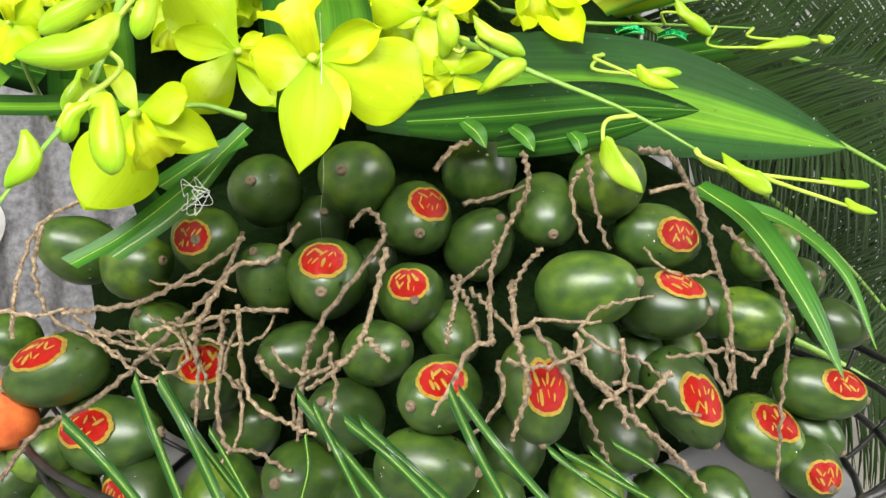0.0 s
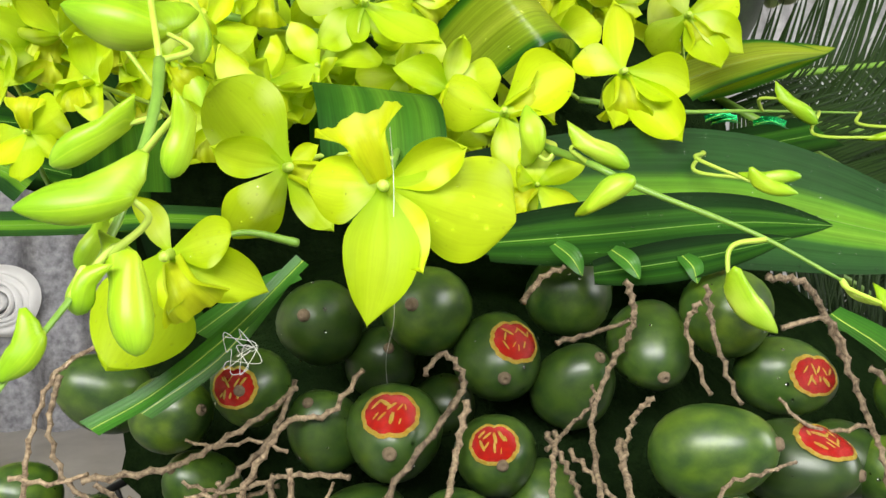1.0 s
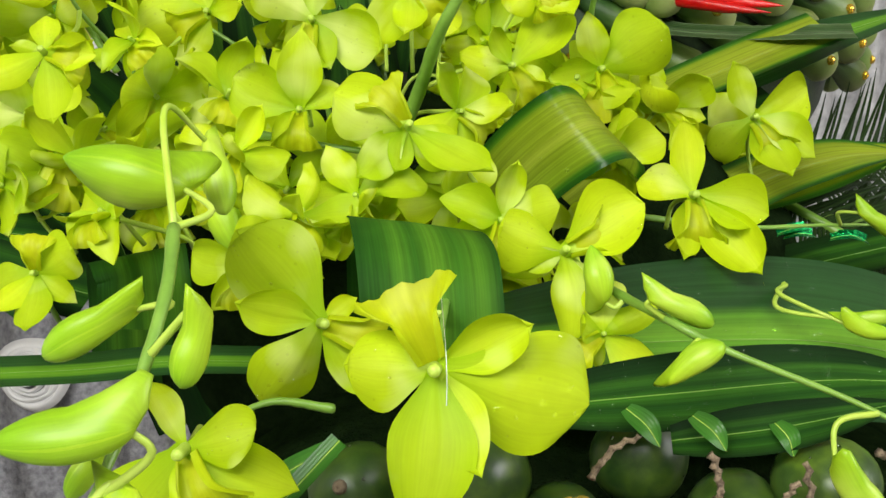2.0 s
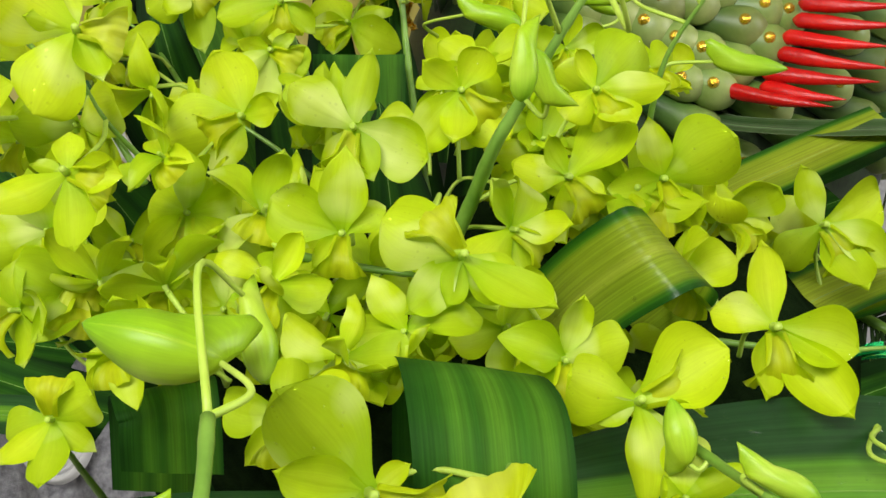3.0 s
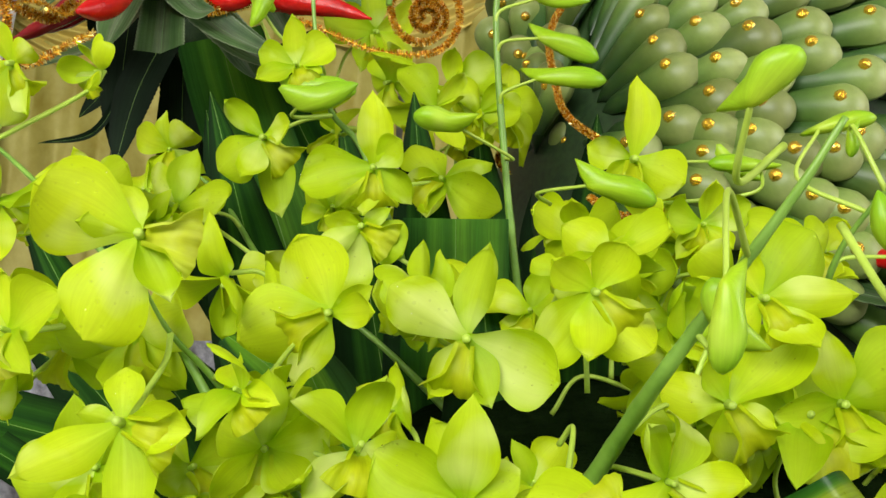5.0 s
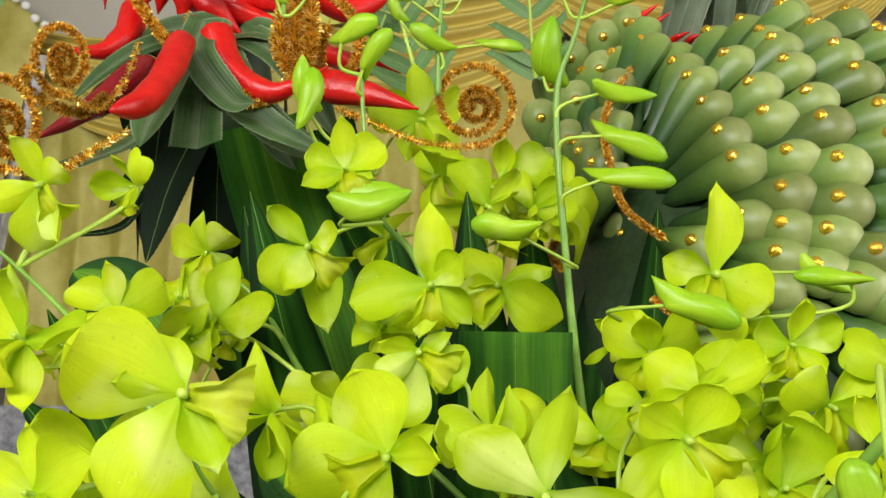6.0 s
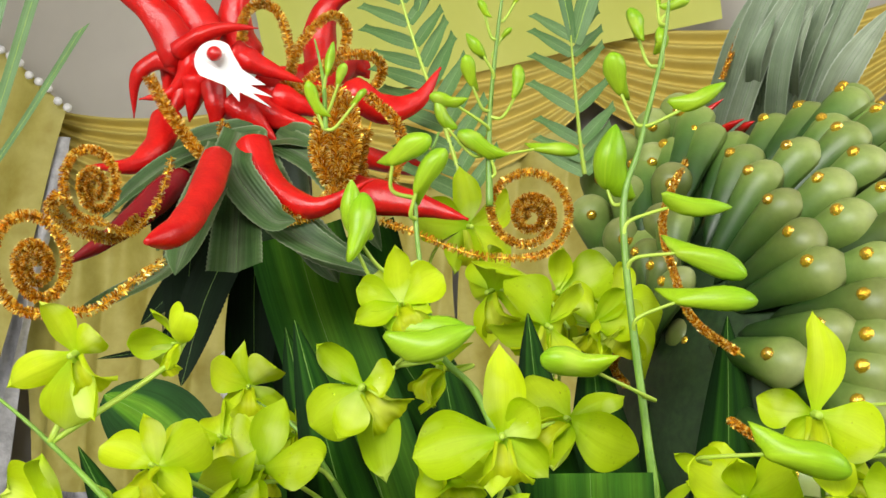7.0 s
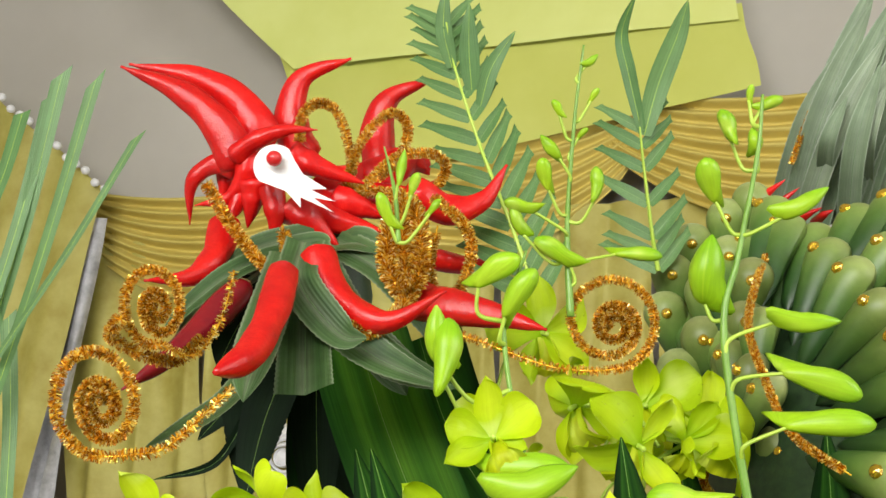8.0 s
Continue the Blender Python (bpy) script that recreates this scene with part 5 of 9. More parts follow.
strap("leaf", "dark and light green striped leaf folded over into a loop", "leaf", [(-0.2516, 0.7854, 0.9238), (-0.241, 0.7578, 0.971), (-0.2294, 0.7293, 0.9894), (-0.217, 0.7005, 0.9944), (-0.21, 0.6858, 0.9858), (-0.2108, 0.6898, 0.9585)], 0.0461, (0.0895, -0.9954, 0.0332), MID_LEAF, "strap", 0.03, side=(1.0077, -0.0036, 0.1859))
strap("leaf", "yellow-green striped strap leaf", "leaf", [(0.0259, 0.9645, 1.0256), (0.0736, 0.9902, 1.0677), (0.1388, 1.0172, 1.0966), (0.214, 1.065, 1.1238)], 0.0422, (0.1647, -0.5607, 0.8176), STRIPED, "strap", 0.15)
strap("leaf", "yellow-green striped strap leaf", "leaf", [(0.0669, 0.8861, 0.9803), (0.1283, 0.9233, 1.01), (0.194, 0.9593, 1.0265), (0.2483, 0.9831, 1.0288)], 0.0512, (0.0486, -0.509, 0.8594), STRIPED, "tip", 0.15)
strap("leaf", "yellow-green striped strap leaf", "leaf", [(0.08, 0.9189, 0.9982), (0.1435, 0.9434, 1.0082), (0.2018, 0.9683, 1.023), (0.2563, 0.9923, 1.0324)], 0.0497, (0.0399, -0.5985, 0.7876), STRIPED, "tip", 0.15)
strap("leaf", "dark green broad leaf with a pale midrib", "leaf", [(0.0736, 1.0271, 1.0699), (0.1422, 1.0537, 1.0907), (0.214, 1.0811, 1.117), (0.3108, 1.1203, 1.1449)], 0.0539, (0.2482, -0.4972, 0.8551), BROAD, "tip", 0.10)
strap("leaf", "tall dark green strap leaf with bright veins", "leaf", [(-0.291, 1.1505, 1.0801), (-0.3268, 1.1588, 1.1852), (-0.3602, 1.1685, 1.2743), (-0.3802, 1.1821, 1.3329)], 0.0700, (0.2396, -0.9805, 0.0349), MID_LEAF, "strap", 0.10)
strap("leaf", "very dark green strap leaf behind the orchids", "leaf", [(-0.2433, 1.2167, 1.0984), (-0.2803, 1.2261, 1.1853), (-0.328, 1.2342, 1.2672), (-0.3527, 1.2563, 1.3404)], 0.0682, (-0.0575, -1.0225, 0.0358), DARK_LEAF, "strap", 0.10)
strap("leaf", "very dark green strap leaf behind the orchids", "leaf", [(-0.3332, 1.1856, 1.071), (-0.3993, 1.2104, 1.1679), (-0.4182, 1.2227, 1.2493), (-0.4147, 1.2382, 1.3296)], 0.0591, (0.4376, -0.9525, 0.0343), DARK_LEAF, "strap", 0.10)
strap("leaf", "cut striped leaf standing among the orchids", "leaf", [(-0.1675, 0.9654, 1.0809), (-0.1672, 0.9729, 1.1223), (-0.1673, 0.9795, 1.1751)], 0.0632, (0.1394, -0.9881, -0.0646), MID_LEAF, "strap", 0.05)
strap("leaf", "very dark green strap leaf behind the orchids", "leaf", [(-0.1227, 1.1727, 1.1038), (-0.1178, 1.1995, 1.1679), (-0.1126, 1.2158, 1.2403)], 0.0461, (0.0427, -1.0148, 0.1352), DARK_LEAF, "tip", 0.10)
strap("leaf", "broad green leaf wet with drops", "leaf", [(-0.2053, 0.9341, 1.0298), (-0.2395, 0.9487, 1.0567), (-0.2756, 0.9629, 1.0855), (-0.3106, 0.9777, 1.1064)], 0.0614, (0.3107, -0.8366, 0.4649), BROAD, "oval", 0.12, wet=30)
strap("leaf", "dark green broad leaf with a pale midrib", "leaf", [(-0.1857, 0.845, 1.0262), (-0.2142, 0.8736, 1.0561), (-0.2346, 0.9027, 1.082), (-0.2534, 0.9221, 1.1101)], 0.0446, (0.2824, -0.811, 0.5244), BROAD, "oval", 0.12)
strap("leaf", "dark green broad leaf with a pale midrib", "leaf", [(-0.4141, 1.1283, 1.1531), (-0.4539, 1.1409, 1.1855), (-0.487, 1.155, 1.2069), (-0.5214, 1.1695, 1.2206)], 0.0636, (0.3282, -0.8868, 0.3404), BROAD, "oval", 0.12)
strap("leaf", "dark green broad leaf with a pale midrib", "leaf", [(-0.3071, 0.7914, 0.951), (-0.3244, 0.7902, 0.963), (-0.3697, 0.8062, 0.9621)], 0.0264, (0.0727, -0.6726, 0.7227), BROAD, "strap", 0.10)
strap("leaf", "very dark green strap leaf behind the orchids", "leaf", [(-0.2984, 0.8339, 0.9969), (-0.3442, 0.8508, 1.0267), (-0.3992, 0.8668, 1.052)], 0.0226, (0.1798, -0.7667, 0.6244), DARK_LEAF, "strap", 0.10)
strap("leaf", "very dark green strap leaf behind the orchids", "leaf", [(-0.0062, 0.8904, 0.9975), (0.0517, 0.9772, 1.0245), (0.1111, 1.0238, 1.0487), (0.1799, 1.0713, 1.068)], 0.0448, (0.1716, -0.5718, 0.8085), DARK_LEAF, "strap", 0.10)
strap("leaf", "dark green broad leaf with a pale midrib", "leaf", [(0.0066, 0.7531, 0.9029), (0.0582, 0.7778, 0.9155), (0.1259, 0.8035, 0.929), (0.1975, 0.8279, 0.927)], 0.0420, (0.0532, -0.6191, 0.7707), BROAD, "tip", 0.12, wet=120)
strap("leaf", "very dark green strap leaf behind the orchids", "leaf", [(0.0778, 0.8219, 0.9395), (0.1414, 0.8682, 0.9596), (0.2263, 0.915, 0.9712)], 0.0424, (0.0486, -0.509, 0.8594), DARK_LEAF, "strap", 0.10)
# three more dark leaves added to hide bright cloth at the lower left
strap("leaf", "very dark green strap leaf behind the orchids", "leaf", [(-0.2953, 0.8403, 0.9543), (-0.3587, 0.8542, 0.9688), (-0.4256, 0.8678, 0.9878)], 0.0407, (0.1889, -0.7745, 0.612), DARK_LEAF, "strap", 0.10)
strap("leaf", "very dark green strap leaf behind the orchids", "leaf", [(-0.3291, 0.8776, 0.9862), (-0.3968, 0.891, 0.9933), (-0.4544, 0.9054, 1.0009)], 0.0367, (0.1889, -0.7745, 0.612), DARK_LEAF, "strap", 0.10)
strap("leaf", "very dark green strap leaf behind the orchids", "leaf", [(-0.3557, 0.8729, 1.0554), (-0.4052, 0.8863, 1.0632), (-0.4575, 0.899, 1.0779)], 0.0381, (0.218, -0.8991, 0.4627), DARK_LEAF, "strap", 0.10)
# dark leaves added behind the orchids so that gaps between flowers look dark
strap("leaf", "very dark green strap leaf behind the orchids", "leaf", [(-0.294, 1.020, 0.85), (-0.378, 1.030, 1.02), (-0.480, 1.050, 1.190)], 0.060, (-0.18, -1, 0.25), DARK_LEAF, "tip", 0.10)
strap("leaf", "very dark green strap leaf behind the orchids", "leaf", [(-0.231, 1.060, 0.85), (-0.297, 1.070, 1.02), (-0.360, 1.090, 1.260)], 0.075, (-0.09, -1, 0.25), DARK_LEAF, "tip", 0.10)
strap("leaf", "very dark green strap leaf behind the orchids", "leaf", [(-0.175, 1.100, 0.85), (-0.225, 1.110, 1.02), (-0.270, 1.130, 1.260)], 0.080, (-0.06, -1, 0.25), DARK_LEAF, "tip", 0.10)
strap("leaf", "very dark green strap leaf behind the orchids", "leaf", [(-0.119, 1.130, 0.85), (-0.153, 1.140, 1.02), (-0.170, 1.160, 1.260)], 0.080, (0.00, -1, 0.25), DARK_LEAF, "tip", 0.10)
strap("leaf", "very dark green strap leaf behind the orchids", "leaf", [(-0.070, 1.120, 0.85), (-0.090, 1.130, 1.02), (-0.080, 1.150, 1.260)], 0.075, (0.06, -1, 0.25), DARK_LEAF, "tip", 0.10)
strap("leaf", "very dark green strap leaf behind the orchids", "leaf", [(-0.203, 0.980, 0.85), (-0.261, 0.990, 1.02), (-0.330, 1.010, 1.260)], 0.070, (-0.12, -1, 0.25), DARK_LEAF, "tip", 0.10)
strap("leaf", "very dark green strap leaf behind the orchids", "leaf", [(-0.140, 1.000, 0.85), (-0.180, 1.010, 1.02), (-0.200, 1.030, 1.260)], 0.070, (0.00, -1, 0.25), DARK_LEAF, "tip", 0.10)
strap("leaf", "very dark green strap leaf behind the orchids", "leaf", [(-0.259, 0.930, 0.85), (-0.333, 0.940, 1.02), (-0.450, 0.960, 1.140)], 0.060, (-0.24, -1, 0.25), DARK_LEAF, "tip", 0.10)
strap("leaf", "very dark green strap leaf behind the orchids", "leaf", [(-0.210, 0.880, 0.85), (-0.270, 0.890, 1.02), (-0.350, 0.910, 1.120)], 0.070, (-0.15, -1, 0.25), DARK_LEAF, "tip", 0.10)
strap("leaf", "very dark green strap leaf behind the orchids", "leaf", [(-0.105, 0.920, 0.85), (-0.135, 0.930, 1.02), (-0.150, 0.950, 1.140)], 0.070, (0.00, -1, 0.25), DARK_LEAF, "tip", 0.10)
# cycad fronds behind
cycad("dark glossy cycad frond with needle leaflets", [(0.1612, 0.9702, 0.9954), (0.2351, 0.9299, 0.9501), (0.2936, 0.9012, 0.9111), (0.3804, 0.8701, 0.8609)], 0.0042, 0.115, (0.2, -0.818, 0.4806), 80)
cycad("dark glossy cycad frond with needle leaflets", [(0.2, 1.0182, 0.9803), (0.2858, 1.015, 0.9655), (0.3616, 1.0108, 0.9457), (0.4626, 1.0056, 0.921)], 0.0040, 0.115, (-0.1, -0.7972, 0.5784), 80)
cycad("dark glossy cycad frond with needle leaflets", [(0.2033, 1.1257, 1.0055), (0.3144, 1.1281, 1.0164), (0.3977, 1.1292, 1.0218), (0.5088, 1.1281, 1.0164)], 0.0040, 0.130, (0, -0.8877, 0.3931), 80)
cycad("dark glossy cycad frond with needle leaflets", [(0.196, 0.9782, 0.8887), (0.2757, 0.9898, 0.8469), (0.3585, 0.9967, 0.7834), (0.4539, 1.0051, 0.6785)], 0.0040, 0.130, (0.1, -0.8877, 0.3931), 90)
cycad("dark glossy cycad frond with needle leaflets", [(0.2312, 1.0591, 0.9326), (0.303, 1.0637, 0.9058), (0.3796, 1.0735, 0.856), (0.4755, 1.0807, 0.7936)], 0.0040, 0.140, (0, -0.8669, 0.491), 90)
cycad("dark glossy cycad frond with needle leaflets", [(0.207, 1.1333, 0.9447), (0.3171, 1.1564, 0.9092), (0.4158, 1.1528, 0.8921), (0.532, 1.1503, 0.8808)], 0.0040, 0.150, (0, -0.9084, 0.2953), 90)
cycad("dark glossy cycad frond with needle leaflets", [(0.2101, 0.9825, 0.8123), (0.2916, 0.9935, 0.7683), (0.3797, 1.0139, 0.72), (0.4778, 1.0384, 0.6906)], 0.0040, 0.140, (0, -0.8669, 0.491), 90)
cycad("dark glossy cycad frond with needle leaflets", [(0.2, 0.8208, 0.7733), (0.2675, 0.8268, 0.7536), (0.3449, 0.8378, 0.7088), (0.4072, 0.8464, 0.6533)], 0.0040, 0.090, (0.1, -0.8669, 0.491), 70)
# ---- orchids ----
s = spray("green orchid stem with yellow-green flowers and buds", [(-0.0577, 0.6293, 0.9955), (-0.0591, 0.5871, 0.9826), (-0.0574, 0.5259, 0.9775)], 0.0022)
flower(s, -0.0571, 0.5009, 0.9792, 0.046, -0.99, 0.134, 0.348, -0.11, -0.931, 0.0517, form=((-43, 1.00), (119, 0.55), (-6, 0.72), (30, 0.94), (-97, 0.66)))
flower(s, -0.1067, 0.5845, 0.9793, 0.343, -0.927, 0.122, -0.937, 0.004, 0.348, 0.0487, form=((-86, 0.83), (29, 1.00), (0, 0.68), (-154, 0.68), (128, 0.34)))
s = spray("bent orchid stem hung with closed green buds", [(-0.1331, 0.4884, 1.0251), (-0.1263, 0.4564, 1.0103), (-0.1277, 0.4332, 0.9886), (-0.1307, 0.4212, 0.9752), (-0.1333, 0.4097, 0.9657), (-0.1462, 0.3861, 0.9451), (-0.1525, 0.3742, 0.9343)], 0.0021)
bud(s, -0.1095, 0.4368, 1.0085, -0.119, 0.4339, 0.9908, 1.25)
bud(s, -0.1189, 0.4032, 0.9875, -0.1515, 0.401, 0.9824)
bud(s, -0.1223, 0.4107, 0.9698, -0.1248, 0.4068, 0.9416, 1.10)
bud(s, -0.1337, 0.4048, 0.9669, -0.1367, 0.4028, 0.9534, 1.50)
bud(s, -0.1372, 0.515, 1.0359, -0.177, 0.5141, 1.0434, 1.25)
bud(s, -0.1378, 0.4652, 1.0046, -0.1662, 0.4628, 0.9965, 0.90)
bud(s, -0.1349, 0.4312, 0.9763, -0.1467, 0.429, 0.9641, 1.10)
bud(s, -0.1386, 0.3825, 0.9533, -0.1494, 0.3802, 0.9402, 1.30)
bud(s, -0.1395, 0.5522, 1.0506, -0.1292, 0.5493, 1.0252, 0.95)
s = spray("green orchid stem with yellow-green flowers and buds", [(-0.1025, 0.5802, 0.9466), (-0.1237, 0.5601, 0.9541), (-0.1422, 0.5282, 0.9488)], 0.0020)
flower(s, -0.1344, 0.4942, 0.9561, -0.055, -1.008, 0.037, -0.494, 0.095, 0.865, 0.0485, form=((-111, 1.00), (95, 0.54), (0, 0.54), (149, 0.72), (-159, 0.47)))
s = spray("orchid stem with closed buds over the broad leaf", [(-0.042, 0.7328, 1.0083), (0.004, 0.651, 0.9851), (0.0244, 0.5805, 0.9801), (0.0453, 0.57, 0.9699), (0.0911, 0.5595, 0.9516), (0.1241, 0.5485, 0.9336)], 0.0024)
bud(s, 0.0045, 0.6201, 0.9806, -0.0002, 0.623, 1.0039, 1.30)
bud(s, 0.0183, 0.5763, 0.9886, 0.0429, 0.5767, 0.9826, 0.90)
bud(s, 0.0216, 0.5479, 0.9638, 0.0377, 0.5507, 0.9792, 1.25)
bud(s, 0.0787, 0.5513, 0.9321, 0.0978, 0.5492, 0.9105)
bud(s, 0.1405, 0.5461, 0.924, 0.1628, 0.5447, 0.9172)
bud(s, 0.194, 0.5546, 0.9157, 0.2138, 0.5546, 0.9157, 0.60)
bud(s, 0.2025, 0.5522, 0.9046, 0.2172, 0.5513, 0.9004, 0.70)
flower(s, -0.0107, 0.6421, 0.999, 0.148, -0.959, 0.331, -0.91, -0.097, -0.403, 0.0419, form=((46, 0.82), (180, 1.00), (0, 0.51), (-92, 0.89), (-65, 0.93)))
flower(s, 0.005, 0.6282, 0.9657, 0.337, -0.918, -0.182, 0.871, 0.105, 0.48, 0.0258, 0.30)
s = spray("thin orchid stem with small buds before the cycad", [(0.0399, 0.7962, 1.0009), (0.0985, 0.8179, 0.9921), (0.157, 0.8406, 0.9906), (0.2349, 0.864, 0.9874)], 0.0020)
flower(s, 0.0565, 0.7184, 1.0177, 0.046, -0.99, 0.134, -0.027, 0.133, 0.991, 0.0492, form=((-63, 0.57), (115, 0.77), (0, 0.78), (147, 1.00), (-162, 0.74)))
flower(s, 0.1258, 0.9086, 1.0554, 0.046, -0.99, 0.134, -0.388, 0.106, 0.916, 0.0497, form=((92, 1.00), (-105, 0.76), (0, 0.77), (141, 0.93), (-170, 1.00)))
bud(s, 0.1160, 0.6700, 0.9630, 0.1410, 0.6690, 0.9665, 0.70)
bud(s, 0.1165, 0.6690, 0.9615, 0.1390, 0.6670, 0.9545, 0.85)
bud(s, 0.1689, 0.8222, 0.9994, 0.1962, 0.8217, 0.987, 0.80)
bud(s, 0.223, 0.7921, 0.975, 0.2564, 0.7937, 0.9827, 0.70)
bud(s, 0.2623, 0.7932, 0.98, 0.2734, 0.7933, 0.9808, 1.40)
flower(s, 0.0578, 0.8658, 1.0607, 0.344, -0.837, 0.413, -0.49, 0.095, 0.867, 0.0371, 0.20)
flower(s, 0.0034, 0.8251, 1.0772, 0.245, -0.828, 0.514, -0.162, 0.125, 0.979, 0.0474)
s = spray("green orchid stem with yellow-green flowers and buds", [(-0.256, 0.7326, 0.9305), (-0.2507, 0.6774, 0.9689), (-0.2425, 0.6407, 0.9933)], 0.0020)
flower(s, -0.2425, 0.6407, 0.9933, 0.046, -0.99, 0.134, 0.074, -0.131, -0.989, 0.0308, form=((-108, 0.88), (79, 0.80), (0, 1.00), (35, 0.84), (-43, 0.69)))
s = spray("green orchid stem with yellow-green flowers and buds", [(-0.1331, 0.8486, 0.994), (-0.139, 0.83, 1.052), (-0.1421, 0.7965, 1.1117)], 0.0026)
flower(s, -0.1422, 0.7916, 1.1149, 0.09, -0.995, 0.033, 0.176, 0.049, 0.983, 0.0456, form=((-73, 0.87), (104, 1.00), (0, 0.88), (-149, 0.66), (145, 0.70)))
flower(s, -0.1336, 0.7002, 1.0635, 0.09, -0.995, 0.033, 0.09, 0.041, 0.995, 0.0374, form=((-71, 0.98), (59, 0.60), (0, 1.00), (-35, 0.88), (-141, 0.55)))
flower(s, -0.0792, 0.6747, 1.054, 0.192, -0.98, 0.231, 0.702, 0.039, -0.711, 0.0445, form=((163, 0.82), (-1, 0.62), (0, 1.00), (97, 0.76), (72, 0.50)))
flower(s, -0.1106, 0.7008, 1.0185, 0.076, -0.908, -0.32, 0.014, 0.035, 0.999, 0.0271, 0.30)
flower(s, -0.0604, 0.757, 1.0618, 0.187, -0.93, 0.23, -0.754, -0.046, 0.656, 0.0331)
flower(s, -0.0634, 0.7151, 1.0184, 0.654, -0.537, 0.209, -0.486, -0.015, 0.874, 0.0335, 0.30)
s = spray("green orchid stem with yellow-green flowers and buds", [(-0.1782, 0.8041, 0.9839), (-0.2387, 0.7769, 1.0851), (-0.2582, 0.7511, 1.1181), (-0.2652, 0.7361, 1.1398)], 0.0022)
flower(s, -0.2562, 0.7124, 1.1574, 0.29, -0.974, 0.13, -0.963, -0.078, 0.259, 0.0439, form=((-73, 0.96), (12, 1.00), (0, 0.58), (-126, 0.67), (57, 0.51)))
flower(s, -0.2496, 0.6807, 1.0922, 0.092, -0.989, 0.233, -0.971, -0.08, 0.226, 0.0407, form=((68, 0.51), (-175, 0.61), (0, 0.41), (-49, 1.00), (-119, 0.99)))
flower(s, -0.2335, 0.7819, 1.0707, 0.09, -0.995, 0.033, 0.014, 0.035, 0.999, 0.0439, form=((-169, 0.66), (39, 0.62), (0, 0.81), (93, 1.00), (128, 0.78)))
flower(s, -0.2618, 0.8319, 1.1411, 0.363, -0.787, -0.478, -0.159, 0.019, 0.987, 0.0351, 0.35)
flower(s, -0.2098, 0.826, 1.1244, 0.09, -0.995, 0.033, 0.819, 0.093, 0.567, 0.0449, form=((-69, 0.84), (-158, 1.00), (0, 0.52), (150, 0.86), (36, 0.70)))
flower(s, -0.248, 0.7093, 1.0423, -0.547, 0.563, 0.289, 0.354, 0.063, 0.933, 0.0327, 0.30)
flower(s, -0.2152, 0.7022, 1.0404, -0.246, 0.597, 0.483, -0.327, 0.002, 0.945, 0.0320, 0.30)
flower(s, -0.2897, 0.7152, 1.0292, -0.114, -0.903, 0.333, 0.187, 0.05, 0.981, 0.0318)
flower(s, -0.1602, 0.6771, 1.0431, 0.373, -0.703, 0.519, 0.51, 0.074, 0.857, 0.0273, 0.40)
bud(s, -0.1916, 0.724, 1.03, -0.1669, 0.7252, 0.9968)
flower(s, -0.1464, 0.7279, 1.0242, 0.286, -0.924, 0.128, 0.51, 0.074, 0.857, 0.0333)
flower(s, -0.1941, 0.7237, 1.0276, -0.015, -0.894, 0.331, -0.754, -0.046, 0.656, 0.0318)
flower(s, -0.2179, 0.8033, 1.0665, 0.669, -0.743, 0.016, 0.87, 0.094, 0.485, 0.0351, 0.20)
s = spray("thick orchid stem with closed buds", [(-0.0939, 0.7857, 1.0492), (-0.0816, 0.7675, 1.0721), (-0.0672, 0.7316, 1.101), (-0.0534, 0.7195, 1.1224), (-0.0404, 0.7072, 1.1426), (-0.0201, 0.696, 1.1727), (-0.0066, 0.6939, 1.1944)], 0.0042)
bud(s, -0.0421, 0.7012, 1.1184, -0.0488, 0.7014, 1.1417, 1.35)
bud(s, -0.0214, 0.5826, 1.1483, -0.0263, 0.5826, 1.1621, 1.20)
bud(s, -0.0506, 0.6047, 1.1864, -0.0427, 0.6051, 1.2022, 1.50)
bud(s, -0.0529, 0.6366, 1.1409, -0.0501, 0.638, 1.1146, 1.10)
flower(s, -0.0166, 0.8035, 1.132, 0.09, -0.995, 0.033, -0.378, -0.003, 0.926, 0.0407, form=((63, 1.00), (-106, 0.55), (0, 0.57), (108, 0.89), (166, 0.83)))
flower(s, -0.0313, 0.8006, 1.087, 0.09, -0.995, 0.033, -0.531, -0.019, 0.847, 0.0476, form=((80, 1.00), (-52, 0.67), (0, 0.57), (-163, 0.67), (153, 0.47)))
flower(s, 0.0202, 0.8253, 1.0852, 0.09, -0.995, 0.033, -0.304, 0.004, 0.953, 0.0466, form=((-87, 0.70), (83, 1.00), (0, 0.69), (177, 0.74), (-129, 0.47)))
flower(s, -0.0187, 0.8314, 1.0715, 0.284, -0.928, 0.028, 0.51, 0.074, 0.857, 0.0322, 0.20)
flower(s, -0.0873, 0.814, 1.1346, 0.13, -0.991, -0.041, -0.736, -0.124, 0.665, 0.0430, form=((71, 0.63), (-172, 0.90), (0, 0.70), (-92, 1.00), (-125, 0.89)))
flower(s, -0.0803, 0.8385, 1.1509, 0.186, -0.873, 0.428, 0.272, 0.056, 0.961, 0.0309)
s = spray("thin orchid stem with small green buds", [(0.0151, 0.8658, 1.1072), (0.0254, 0.8481, 1.1521), (0.0464, 0.831, 1.1849), (0.0592, 0.8228, 1.2061)], 0.0020)
bud(s, 0.0525, 0.8505, 1.1501, 0.0932, 0.8539, 1.1433, 0.75)
bud(s, 0.0308, 0.8505, 1.2095, 0.0351, 0.8505, 1.1973, 1.20)
bud(s, 0.022, 0.8769, 1.2127, 0.0493, 0.8798, 1.2213, 0.90)
